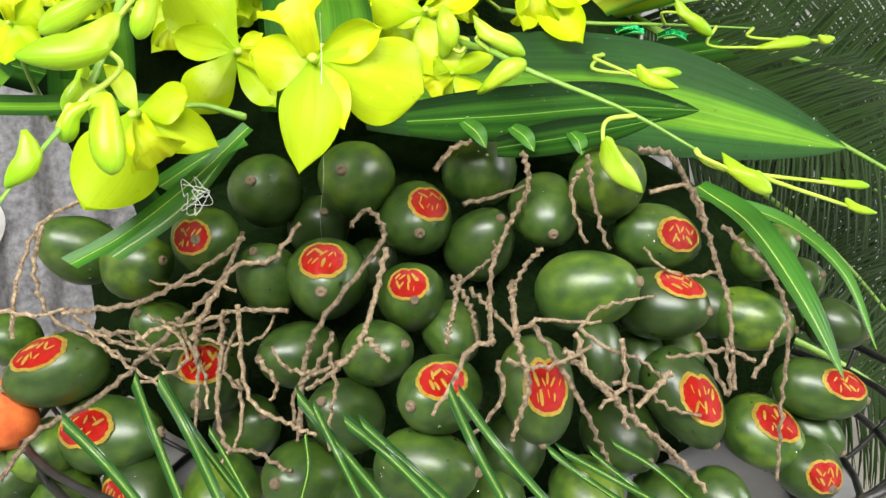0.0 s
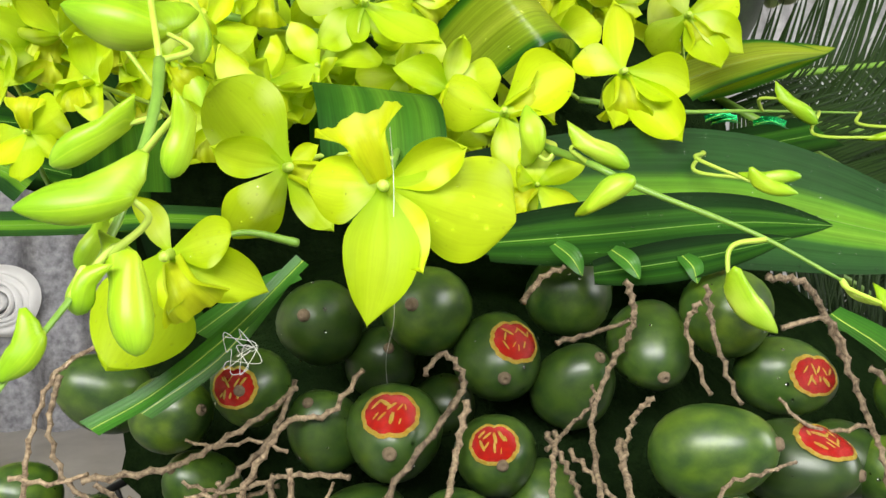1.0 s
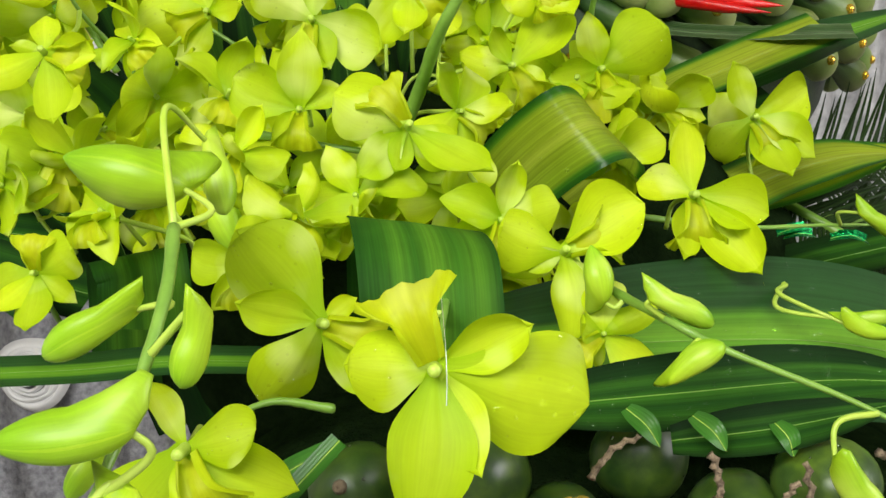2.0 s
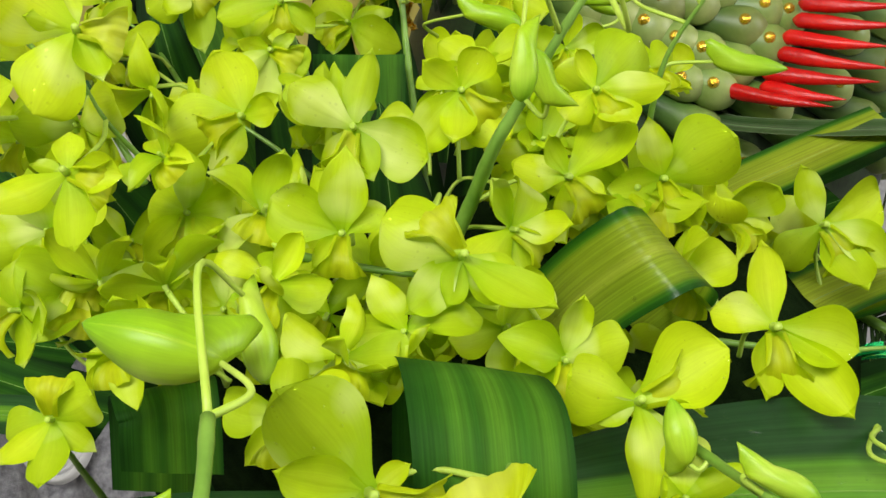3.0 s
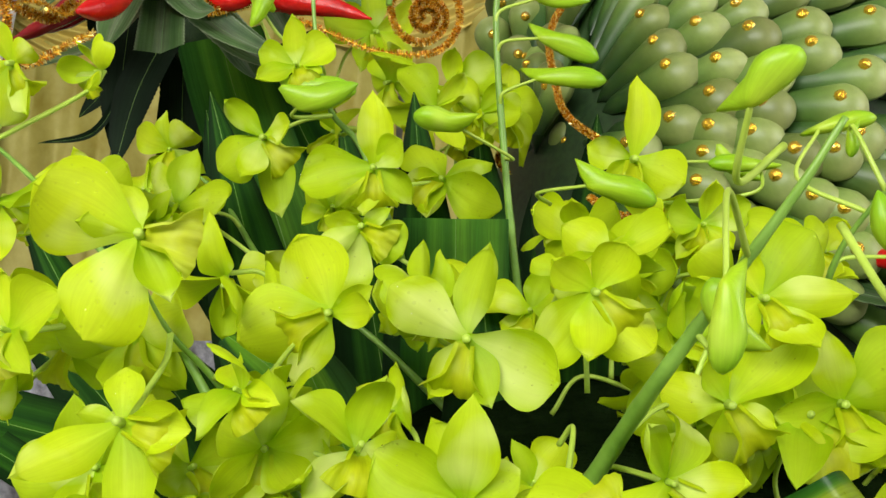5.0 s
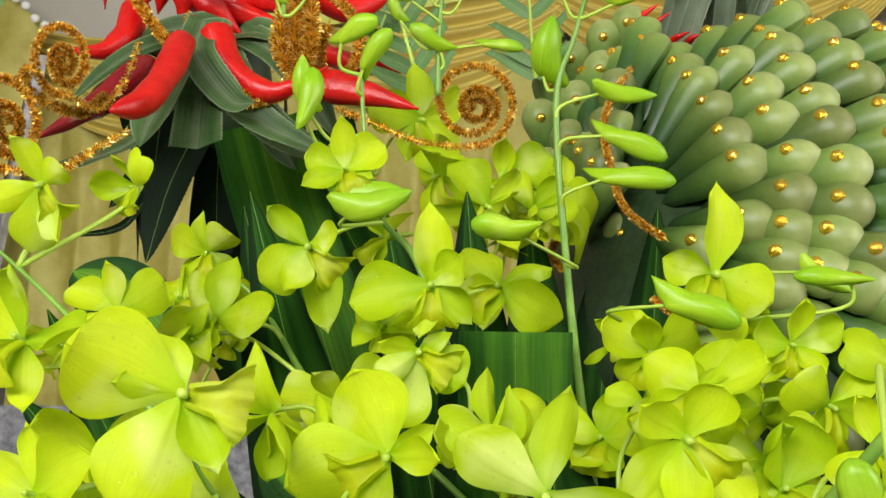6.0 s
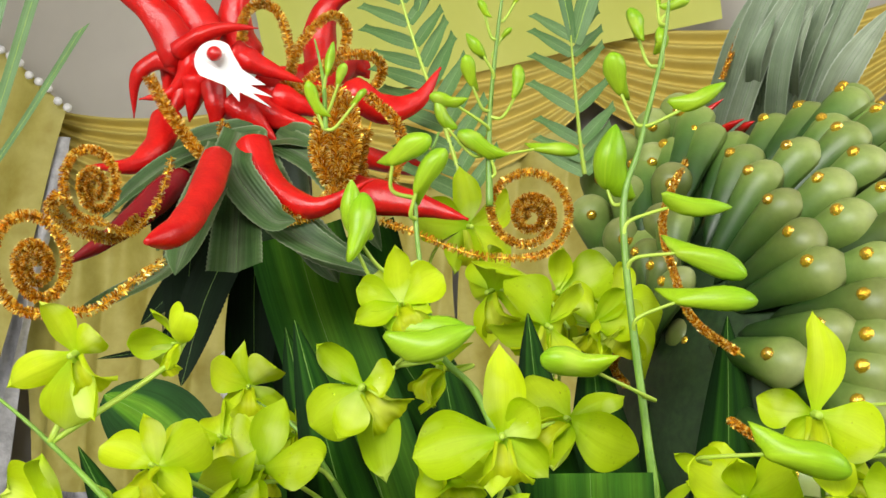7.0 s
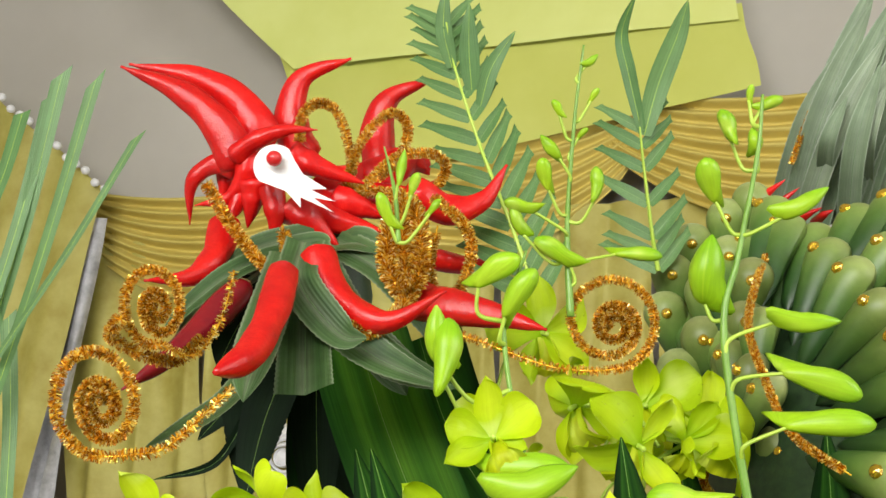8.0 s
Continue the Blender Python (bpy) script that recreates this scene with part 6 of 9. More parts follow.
s = spray("tall upright orchid stem with green buds", [(-0.1223, 1.0042, 1.0634), (-0.1304, 1.0006, 1.1233), (-0.1386, 1.0012, 1.2035), (-0.1447, 1.0063, 1.3063), (-0.1336, 1.011, 1.3486), (-0.1183, 1.0208, 1.4036), (-0.113, 1.0202, 1.4349)], 0.0030)
bud(s, -0.153, 1.01, 1.3258, -0.149, 1.0047, 1.3598, 1.30)
bud(s, -0.1428, 1.0128, 1.3786, -0.1469, 1.0082, 1.4005, 1.35)
bud(s, -0.1318, 1.0193, 1.4117, -0.1317, 1.0164, 1.4281, 1.50)
bud(s, -0.1177, 1.0279, 1.4064, -0.1191, 1.0254, 1.4192, 1.50)
bud(s, -0.114, 1.0297, 1.4293, -0.1035, 1.0301, 1.4378, 1.20)
bud(s, -0.1196, 1.0278, 1.4341, -0.1181, 1.0265, 1.443, 1.20)
bud(s, -0.1195, 1.0081, 1.3134, -0.0864, 1.0146, 1.3105, 0.75)
bud(s, -0.1171, 1.0028, 1.2876, -0.0807, 1.0107, 1.2804, 0.90)
bud(s, -0.1188, 0.9968, 1.2615, -0.077, 1.0038, 1.265, 0.85)
bud(s, -0.1102, 1.0106, 1.3665, -0.0851, 1.0129, 1.3796, 0.80)
bud(s, -0.0888, 0.9024, 1.1886, -0.0529, 0.9072, 1.1873)
bud(s, -0.1612, 0.9519, 1.2257, -0.186, 0.9482, 1.2382, 1.40)
s = spray("green orchid stem with yellow-green flowers and buds", [(-0.1956, 0.9505, 1.1506), (-0.2189, 0.9549, 1.2139), (-0.2393, 0.9511, 1.2425), (-0.2492, 0.957, 1.3116), (-0.2362, 0.9571, 1.3504)], 0.0024)
flower(s, -0.2021, 0.8972, 1.199, 0.13, -0.991, -0.041, 0.078, -0.031, 0.996, 0.0395, form=((-107, 1.00), (52, 0.66), (0, 0.97), (-172, 0.72), (132, 0.71)))
flower(s, -0.2763, 0.9471, 1.2218, 0.13, -0.991, -0.041, -0.693, -0.12, 0.711, 0.0449, form=((122, 0.54), (-73, 0.72), (0, 0.67), (-149, 1.00), (-118, 0.67)))
flower(s, -0.2542, 0.9382, 1.2616, 0.131, -1.003, 0.259, -0.254, -0.073, 0.964, 0.0302, form=((-60, 0.79), (65, 0.88), (0, 1.00), (-108, 0.86), (136, 0.54)))
flower(s, -0.1879, 1.1279, 1.2784, 0.13, -0.991, -0.041, 0.116, -0.026, 0.993, 0.0383, form=((59, 1.00), (-124, 0.91), (0, 0.74), (136, 0.93), (-158, 0.92)))
flower(s, -0.1527, 1.1333, 1.2603, 0.6, -0.732, 0.068, 0.499, 0.029, 0.866, 0.0436, 0.20)
flower(s, -0.2277, 1.1025, 1.2794, -0.18, -0.939, 0.162, -0.493, -0.101, 0.864, 0.0402, 0.20)
flower(s, -0.1784, 1.0113, 1.201, -0.02, -0.616, 0.175, 0.762, 0.073, 0.643, 0.0371, 0.40)
flower(s, -0.2049, 0.878, 1.1671, 0.13, -0.991, -0.041, -0.832, -0.132, 0.539, 0.0402, form=((-102, 1.00), (-174, 0.66), (0, 0.58), (115, 0.45), (-64, 0.73)))
flower(s, -0.1697, 0.8639, 1.1309, 0.415, -0.861, 0.163, -0.168, -0.063, 0.984, 0.0321)
bud(s, -0.2496, 0.9197, 1.2356, -0.215, 0.9238, 1.2463)
bud(s, -0.2758, 0.9343, 1.2881, -0.2695, 0.9339, 1.3178, 1.10)
bud(s, -0.2469, 0.9469, 1.3188, -0.2342, 0.9477, 1.3411, 1.20)
bud(s, -0.2786, 0.9404, 1.2985, -0.2792, 0.9357, 1.3244, 1.10)
bud(s, -0.2594, 0.9479, 1.3339, -0.2423, 0.9481, 1.3503, 1.25)
bud(s, -0.2574, 0.9325, 1.2488, -0.2199, 0.9389, 1.2509, 0.90)
s = spray("green orchid stem with yellow-green flowers and buds", [(-0.2873, 0.9789, 1.1497), (-0.326, 1.0123, 1.1948), (-0.3575, 1.0174, 1.2167)], 0.0020)
flower(s, -0.3593, 1.0169, 1.2239, -0.179, -0.943, 0.262, -0.168, -0.063, 0.984, 0.0280, 0.40)
flower(s, -0.3298, 0.9518, 1.1823, 0.024, -0.946, -0.239, 0.176, -0.018, 0.984, 0.0388, 0.20)
flower(s, -0.3716, 1.0064, 1.1947, -0.179, -0.943, 0.262, -0.493, -0.101, 0.864, 0.0318, 0.30)
s = spray("green orchid stem with yellow-green flowers and buds", [(-0.2452, 0.765, 1.0873), (-0.2707, 0.7702, 1.1241), (-0.3295, 0.7906, 1.1772), (-0.3686, 0.8044, 1.2068), (-0.3942, 0.8104, 1.2244)], 0.0021)
flower(s, -0.3461, 0.7859, 1.2377, 0.03, -0.995, -0.241, -0.499, -0.101, 0.86, 0.0307, form=((92, 0.50), (-131, 1.00), (0, 0.78), (-179, 0.84), (-82, 0.81)))
flower(s, -0.3433, 0.7687, 1.1742, -0.179, -0.943, 0.262, 0.176, -0.018, 0.984, 0.0321)
flower(s, -0.3187, 0.7338, 1.1202, -0.08, -0.93, 0.262, -0.168, -0.063, 0.984, 0.0305)
s = spray("green orchid stem with yellow-green flowers and buds", [(-0.0481, 0.9928, 1.0859), (-0.0559, 0.9689, 1.1508), (-0.0604, 0.9461, 1.1996)], 0.0022)
flower(s, -0.0649, 0.9251, 1.2042, 0.13, -0.991, -0.041, 0.208, -0.013, 0.978, 0.0455, form=((103, 0.69), (-75, 0.59), (0, 1.00), (166, 0.89), (-137, 0.51)))
flower(s, -0.0273, 0.9315, 1.1692, 0.13, -0.991, -0.041, 0.17, -0.019, 0.985, 0.0269, form=((58, 1.00), (-100, 0.92), (0, 0.97), (134, 0.83), (-150, 0.88)))
flower(s, -0.0456, 0.9799, 1.1602, -0.075, -0.967, -0.039, -0.634, -0.115, 0.764, 0.0325, 0.20)
flower(s, -0.0931, 0.9635, 1.1633, -0.192, -0.844, 0.266, -0.168, -0.063, 0.984, 0.0319, 0.30)
flower(s, -0.0488, 0.8702, 1.1186, -0.074, -0.979, 0.26, -0.168, -0.063, 0.984, 0.0347)
bud(s, 0.0087, 0.9551, 1.2012, -0.0213, 0.9509, 1.2073, 0.90)
bud(s, -0.0138, 0.972, 1.2072, 0.0125, 0.976, 1.1947, 0.80)
s = spray("upright orchid stem with small green buds", [(-0.2262, 1.0886, 1.3315), (-0.226, 1.0928, 1.366), (-0.224, 1.0928, 1.397), (-0.2155, 1.0891, 1.4552), (-0.2075, 1.0882, 1.4973)], 0.0024)
bud(s, -0.2242, 1.0887, 1.3618, -0.2392, 1.0823, 1.3824, 1.10)
bud(s, -0.2433, 1.0794, 1.3942, -0.2591, 1.0749, 1.4032, 1.20)
bud(s, -0.2509, 1.0804, 1.3813, -0.2577, 1.0758, 1.3998)
bud(s, -0.2344, 1.0837, 1.4081, -0.237, 1.08, 1.4266, 1.20)
bud(s, -0.2066, 1.0899, 1.4019, -0.2028, 1.0874, 1.4201, 1.20)
bud(s, -0.2267, 1.0869, 1.4274, -0.2374, 1.0824, 1.4413, 1.10)
bud(s, -0.2251, 1.0876, 1.454, -0.2253, 1.0857, 1.4641, 1.30)
bud(s, -0.2153, 1.0919, 1.44, -0.2094, 1.0918, 1.4465, 1.20)
bud(s, -0.2079, 1.0905, 1.4843, -0.1989, 1.091, 1.4907, 1.10)
bud(s, -0.2061, 1.0946, 1.463, -0.202, 1.0939, 1.4714, 1.10)
bud(s, -0.1978, 1.1076, 1.3696, -0.17, 1.1126, 1.3701, 0.85)
flower(s, -0.2509, 1.1669, 1.33, 0.28, -0.902, 0.135, -0.01, -0.177, 0.984, 0.0426, 0.30)
flower(s, -0.192, 1.0672, 1.2547, 0.372, -0.899, -0.074, 0.556, -0.046, 0.83, 0.0376)
s = spray("thin orchid tip with tiny buds", [(-0.314, 1.0241, 1.3715), (-0.3158, 1.0293, 1.3984), (-0.3199, 1.0356, 1.4167), (-0.3221, 1.0329, 1.4296)], 0.0016)
bud(s, -0.3179, 1.0217, 1.381, -0.322, 1.0176, 1.3997)
bud(s, -0.3135, 1.0281, 1.4078, -0.3082, 1.026, 1.4248, 0.80)
bud(s, -0.305, 1.0212, 1.3974, -0.3016, 1.0196, 1.4096, 1.10)
bud(s, -0.296, 1.0248, 1.3862, -0.2906, 1.0242, 1.3952, 1.10)
s = spray("green orchid stem with yellow-green flowers and buds", [(-0.1488, 0.885, 0.9211), (-0.1773, 0.8647, 0.9915), (-0.2195, 0.843, 1.0581)], 0.0026)
flower(s, -0.2676, 0.7984, 1.0557, 0.276, -0.765, 0.423, -0.486, -0.015, 0.874, 0.0334, 0.10)
flower(s, -0.1314, 0.7698, 1.0345, 0.381, -0.866, 0.125, 0.354, 0.063, 0.933, 0.0360, 0.10)
flower(s, -0.087, 0.7534, 1.0255, -0.114, -0.903, 0.333, -0.327, 0.002, 0.945, 0.0362, 0.10)
flower(s, -0.1658, 0.7456, 1.0059, 0.183, -0.88, 0.228, 0.187, 0.05, 0.981, 0.0347, 0.10)
flower(s, -0.0422, 0.8393, 1.0715, -0.117, -0.91, 0.133, 0.014, 0.035, 0.999, 0.0345, 0.10)
flower(s, -0.0442, 0.8605, 1.1083, -0.217, -0.919, 0.135, -0.486, -0.015, 0.874, 0.0338, 0.10)
flower(s, -0.3312, 0.815, 1.1219, 0.382, -0.862, 0.225, 0.354, 0.063, 0.933, 0.0345, 0.10)
flower(s, 0.0625, 0.909, 1.0706, 0.384, -0.859, 0.324, 0.187, 0.05, 0.981, 0.0340, 0.10)
flower(s, -0.008, 0.7993, 0.9848, 0.284, -0.868, 0.326, -0.159, 0.019, 0.987, 0.0339, 0.10)
s = spray("green orchid stem with yellow-green flowers and buds", [(-0.1511, 0.9404, 1.0481), (-0.2144, 0.9499, 1.1068), (-0.2818, 0.9594, 1.1501)], 0.0026)
flower(s, -0.2578, 0.9429, 1.138, -0.18, -0.935, 0.062, -0.336, -0.083, 0.938, 0.0338, 0.15)
flower(s, -0.0667, 0.9479, 1.136, 0.217, -0.887, 0.163, 0.004, -0.041, 0.999, 0.0327, 0.15)
flower(s, -0.0133, 0.9143, 1.1407, 0.415, -0.857, 0.063, 0.343, 0.006, 0.939, 0.0339, 0.15)
flower(s, -0.3669, 0.9064, 1.187, -0.08, -0.934, 0.362, -0.168, -0.063, 0.984, 0.0309, 0.15)
flower(s, -0.3135, 0.7752, 1.1116, 0.316, -0.874, 0.163, 0.176, -0.018, 0.984, 0.0279, 0.15)
flower(s, -0.1208, 0.9414, 1.1208, 0.118, -0.904, 0.263, 0.004, -0.041, 0.999, 0.0309, 0.15)
flower(s, 0.0204, 0.9183, 1.1521, 0.316, -0.878, 0.263, 0.004, -0.041, 0.999, 0.0322, 0.15)
s = spray("green orchid stem with yellow-green flowers and buds", [(-0.1656, 0.7331, 1.0525), (-0.1113, 0.7343, 1.0426), (-0.0629, 0.736, 1.0387)], 0.0024)
flower(s, -0.1435, 0.6256, 0.997, -0.156, -0.873, 0.322, -0.162, 0.125, 0.979, 0.0303, 0.15)
flower(s, -0.1268, 0.6491, 1.016, 0.34, -0.738, 0.399, 0.509, 0.139, 0.849, 0.0299, 0.15)
flower(s, -0.1033, 0.6714, 1.0229, -0.055, -0.855, 0.42, -0.331, 0.112, 0.937, 0.0311, 0.15)
flower(s, -0.038, 0.6727, 1.0109, 0.243, -0.855, 0.316, 0.185, 0.14, 0.973, 0.0311, 0.15)
flower(s, -0.2178, 0.6652, 1.0168, -0.155, -0.859, 0.422, -0.162, 0.125, 0.979, 0.0311, 0.15)
flower(s, -0.1825, 0.7552, 1.0719, 0.244, -0.842, 0.415, 0.185, 0.14, 0.973, 0.0338, 0.15)
flower(s, -0.2657, 0.7263, 1.0362, 0.243, -0.855, 0.316, 0.352, 0.142, 0.925, 0.0345, 0.15)
flower(s, -0.2889, 0.7492, 1.0645, -0.155, -0.859, 0.422, -0.331, 0.112, 0.937, 0.0357, 0.15)
flower(s, -0.22, 0.7535, 1.0726, 0.144, -0.846, 0.416, 0.011, 0.135, 0.991, 0.0338, 0.15)
# smaller, half-closed flowers deeper in the sprays
for k, (e, at, n, radius) in enumerate(list(FLOWERS)):
    if at.z > 0.98 and at.y > 0.62 and k % 5 != 4:
        rnd = random.Random(k + 400)
        side = Vector((rnd.uniform(-1, 1), 0.4, rnd.uniform(-0.6, 0.8))).normalized()
        q = at + side * radius * rnd.uniform(0.75, 1.05) + Vector((0, rnd.uniform(0.02, 0.045), -0.012))
        f = Vector((rnd.uniform(-0.8, 0.8), -0.8, rnd.uniform(-0.3, 0.9)))
        flower(e, *q, *f, rnd.uniform(-0.8, 0.8), 0.1, 0.9, radius * rnd.uniform(0.62, 0.80), rnd.uniform(0.25, 0.8))
# ---- chili ornament ----
bird = thing("chili_ornament", (-0.4123, 1.1656, 1.4032), "bird-shaped ornament of shiny red chilies with a white paper eye", "ornament")
chili(bird, [(-0.4573, 1.1682, 1.4585), (-0.4723, 1.1597, 1.4911), (-0.4989, 1.1502, 1.5171), (-0.538, 1.1396, 1.5368)], 0.0147)
chili(bird, [(-0.446, 1.1875, 1.4778), (-0.4636, 1.178, 1.5129), (-0.4939, 1.1689, 1.5331), (-0.5407, 1.1582, 1.5451)], 0.0145)
chili(bird, [(-0.4236, 1.2132, 1.4726), (-0.4338, 1.206, 1.5024), (-0.4229, 1.2021, 1.5354), (-0.3856, 1.2065, 1.5487)], 0.0143)
chili(bird, [(-0.377, 1.2632, 1.4712), (-0.3799, 1.2572, 1.5021), (-0.3681, 1.2543, 1.5301), (-0.3342, 1.2581, 1.5435)], 0.0150)
chili(bird, [(-0.4607, 1.1511, 1.4642), (-0.4417, 1.1476, 1.4746), (-0.4199, 1.1504, 1.481), (-0.3979, 1.1546, 1.4803)], 0.0074)
chili(bird, [(-0.4599, 1.1674, 1.4606), (-0.4775, 1.1635, 1.4646), (-0.4944, 1.1626, 1.4522), (-0.4982, 1.167, 1.4233)], 0.0084)
chili(bird, [(-0.4488, 1.1575, 1.4696), (-0.4532, 1.1596, 1.4533), (-0.4657, 1.1599, 1.4389), (-0.4896, 1.1563, 1.4344)], 0.0088)
chili(bird, [(-0.4751, 1.1737, 1.4677), (-0.4751, 1.1765, 1.4516), (-0.4813, 1.1775, 1.4397)], 0.0069)
chili(bird, [(-0.4466, 1.1562, 1.4502), (-0.4483, 1.1589, 1.4331), (-0.4527, 1.1611, 1.4161)], 0.0093)
chili(bird, [(-0.4332, 1.1544, 1.445), (-0.4297, 1.1539, 1.4225), (-0.4327, 1.1567, 1.4033)], 0.0092)
chili(bird, [(-0.4235, 1.1639, 1.4304), (-0.4073, 1.164, 1.4178), (-0.3888, 1.1686, 1.3995)], 0.0123)
chili(bird, [(-0.4119, 1.1731, 1.4313), (-0.389, 1.1755, 1.418), (-0.3569, 1.18, 1.4086)], 0.0114)
chili(bird, [(-0.398, 1.1827, 1.4379), (-0.3767, 1.1881, 1.4297), (-0.3574, 1.193, 1.4221)], 0.0105)
chili(bird, [(-0.4253, 1.1718, 1.471), (-0.4062, 1.1773, 1.4602), (-0.3734, 1.1856, 1.4467)], 0.0105)
chili(bird, [(-0.3404, 1.1756, 1.4395), (-0.316, 1.1921, 1.4237), (-0.2906, 1.2002, 1.4303), (-0.2726, 1.2036, 1.4555)], 0.0122)
chili(bird, [(-0.3517, 1.2388, 1.4023), (-0.3081, 1.2588, 1.3925), (-0.2639, 1.2673, 1.3901)], 0.0089)
chili(bird, [(-0.333, 1.1271, 1.3535), (-0.3014, 1.1138, 1.3444), (-0.2694, 1.1108, 1.336), (-0.2424, 1.1072, 1.3262)], 0.0128)
chili(bird, [(-0.3836, 1.0916, 1.3848), (-0.3681, 1.0793, 1.3537), (-0.3344, 1.0685, 1.3332), (-0.297, 1.0724, 1.3496)], 0.0120)
chili(bird, [(-0.3891, 1.0522, 1.3686), (-0.3829, 1.008, 1.3334), (-0.3842, 0.9759, 1.3097), (-0.3924, 0.9503, 1.3001)], 0.0088, blunt=1.2)
chili(bird, [(-0.4652, 1.1528, 1.4212), (-0.4616, 1.1275, 1.3929), (-0.4715, 1.1082, 1.3756), (-0.4936, 1.0843, 1.3713)], 0.0112)
chili(bird, [(-0.4391, 1.1251, 1.3718), (-0.455, 1.0867, 1.3392), (-0.468, 1.0573, 1.3169), (-0.4848, 1.0366, 1.3001)], 0.0104, CHILI_DARK)
chili(bird, [(-0.4623, 1.1435, 1.3604), (-0.4822, 1.1234, 1.3369), (-0.4966, 1.1029, 1.3215)], 0.0097, CHILI_DARK)
chili(bird, [(-0.3719, 1.2626, 1.4798), (-0.3501, 1.2667, 1.4788), (-0.3421, 1.2698, 1.4697)], 0.0127)
chili(bird, [(-0.4046, 1.2297, 1.4571), (-0.3853, 1.2418, 1.467), (-0.3646, 1.2472, 1.4575)], 0.0141)
chili(bird, [(-0.3859, 1.2432, 1.4585), (-0.3679, 1.2443, 1.4705), (-0.3523, 1.256, 1.4787), (-0.3421, 1.2592, 1.4717)], 0.0159)
chili(bird, [(-0.3943, 1.2232, 1.4461), (-0.3693, 1.228, 1.445), (-0.3461, 1.242, 1.4481), (-0.3345, 1.2522, 1.4604)], 0.0122)
chili(bird, [(-0.4155, 1.207, 1.4574), (-0.3931, 1.2032, 1.4439), (-0.369, 1.2085, 1.4387)], 0.0108)
chili(bird, [(-0.4588, 1.1697, 1.4486), (-0.4602, 1.1616, 1.4347), (-0.4655, 1.1534, 1.4173)], 0.0088)


def paper_eye(parent, c, along, up, toward, half):
    """A white teardrop of paper with a cut fringe, and a red bead on it."""
    a, u, n = Vector(along).normalized(), Vector(up).normalized(), Vector(toward).normalized()
    edge = [(math.cos(w), 0.95 * math.sin(w)) for w in [radians(60 + 10 * i) for i in range(18)]]
    # the cut spikes of the tail, from the lower side up
    for notch, tip in (((0.55, -1.05), (1.25, -1.7)), ((1.2, -1.25), (2.6, -1.72)), ((1.75, -1.2), (2.62, -1.22)), ((1.6, -0.85), (2.25, -0.72))):
        edge += [notch, tip]
    edge += [(1.2, -0.2), (0.8, 0.35)]
    rows, faces = [], []
    for x, y in edge:
        for d in (0.0, 0.0006):
            rows.append(Vector(c) - Vector(parent.location) + a * x * half + u * y * half - n * (d + 0.10 * half * x * x))
    k = len(edge)
    faces = [tuple(2 * i for i in range(k)), tuple(2 * i + 1 for i in reversed(range(k)))]
    faces += [(2 * i, 2 * i + 1, 2 * ((i + 1) % k) + 1, 2 * ((i + 1) % k)) for i in range(k)]
    pe = part("paper_eye", mesh_of("paper_eye", rows, faces, None, (PAPER,), smooth=False), parent, "white cut-paper eye patch")
    v, f, uv = lathe([(max(0.02, math.sin(math.pi * i / 10)), -math.cos(math.pi * i / 10)) for i in range(11)], 16)
    part("pupil", mesh_of("pupil", v, f, uv, (EYE_RED,)), pe, "round red bead", Matrix.Translation(Vector(c) + u * 0.28 * half + n * half * 0.25 - Vector(parent.location)) @ Matrix.Scale(half * 0.36, 4))


paper_eye(bird, (-0.4198, 1.1271, 1.4498), (0.974, 0.203, -0.143), (0.174, -0.143, 0.98), (0.037, -1.013, -0.067), 0.0152)
# dark mass added to close the gaps behind the chilies
knot_v, knot_f, knot_u = lathe([(max(0.02, math.sin(math.pi * i / 12)), -math.cos(math.pi * i / 12)) for i in range(13)], 16)
part("knot", mesh_of("knot", knot_v, knot_f, knot_u, (SCALE_CORE,)), bird, "dark green filler mass added behind the chilies", Matrix.Translation((0.005, 0.03, -0.035)) @ Matrix.Diagonal((0.034, 0.028, 0.055, 1)))
# pineapple leaves under the ornament
strap("pineapple_leaf", "stiff grey-green pineapple leaf with toothed edges", "leaf", [(-0.4022, 1.1088, 1.3854), (-0.3995, 1.0555, 1.3394), (-0.3976, 1.0203, 1.3073), (-0.398, 1.0031, 1.2876)], 0.0290, (-0.0042, -1.0387, 0.0332), PINE, "tip", 0.34)
strap("pineapple_leaf", "stiff grey-green pineapple leaf with toothed edges", "leaf", [(-0.3953, 1.1107, 1.3815), (-0.3834, 1.0699, 1.3331), (-0.3742, 1.0378, 1.2912)], 0.0331, (0.1845, -0.9851, -0.0741), PINE, "cut", 0.34)
strap("pineapple_leaf", "stiff grey-green pineapple leaf with toothed edges", "leaf", [(-0.393, 1.1099, 1.3885), (-0.3691, 1.0816, 1.3402), (-0.3424, 1.0705, 1.3138), (-0.2982, 1.0824, 1.292)], 0.0275, (0.3756, -0.8185, 0.345), PINE, "tip", 0.34)
strap("pineapple_leaf", "stiff grey-green pineapple leaf with toothed edges", "leaf", [(-0.3821, 1.0925, 1.3813), (-0.363, 1.0726, 1.3388), (-0.3319, 1.0833, 1.3107), (-0.2984, 1.1234, 1.2937)], 0.0209, (0.28, -0.9018, 0.1354), PINE, "tip", 0.34)
strap("pineapple_leaf", "stiff grey-green pineapple leaf with toothed edges", "leaf", [(-0.3885, 1.09, 1.3885), (-0.3847, 1.0649, 1.3599), (-0.3583, 1.055, 1.3268), (-0.34, 1.0489, 1.3219)], 0.0236, (0.28, -0.9018, 0.1354), PINE, "tip", 0.34)
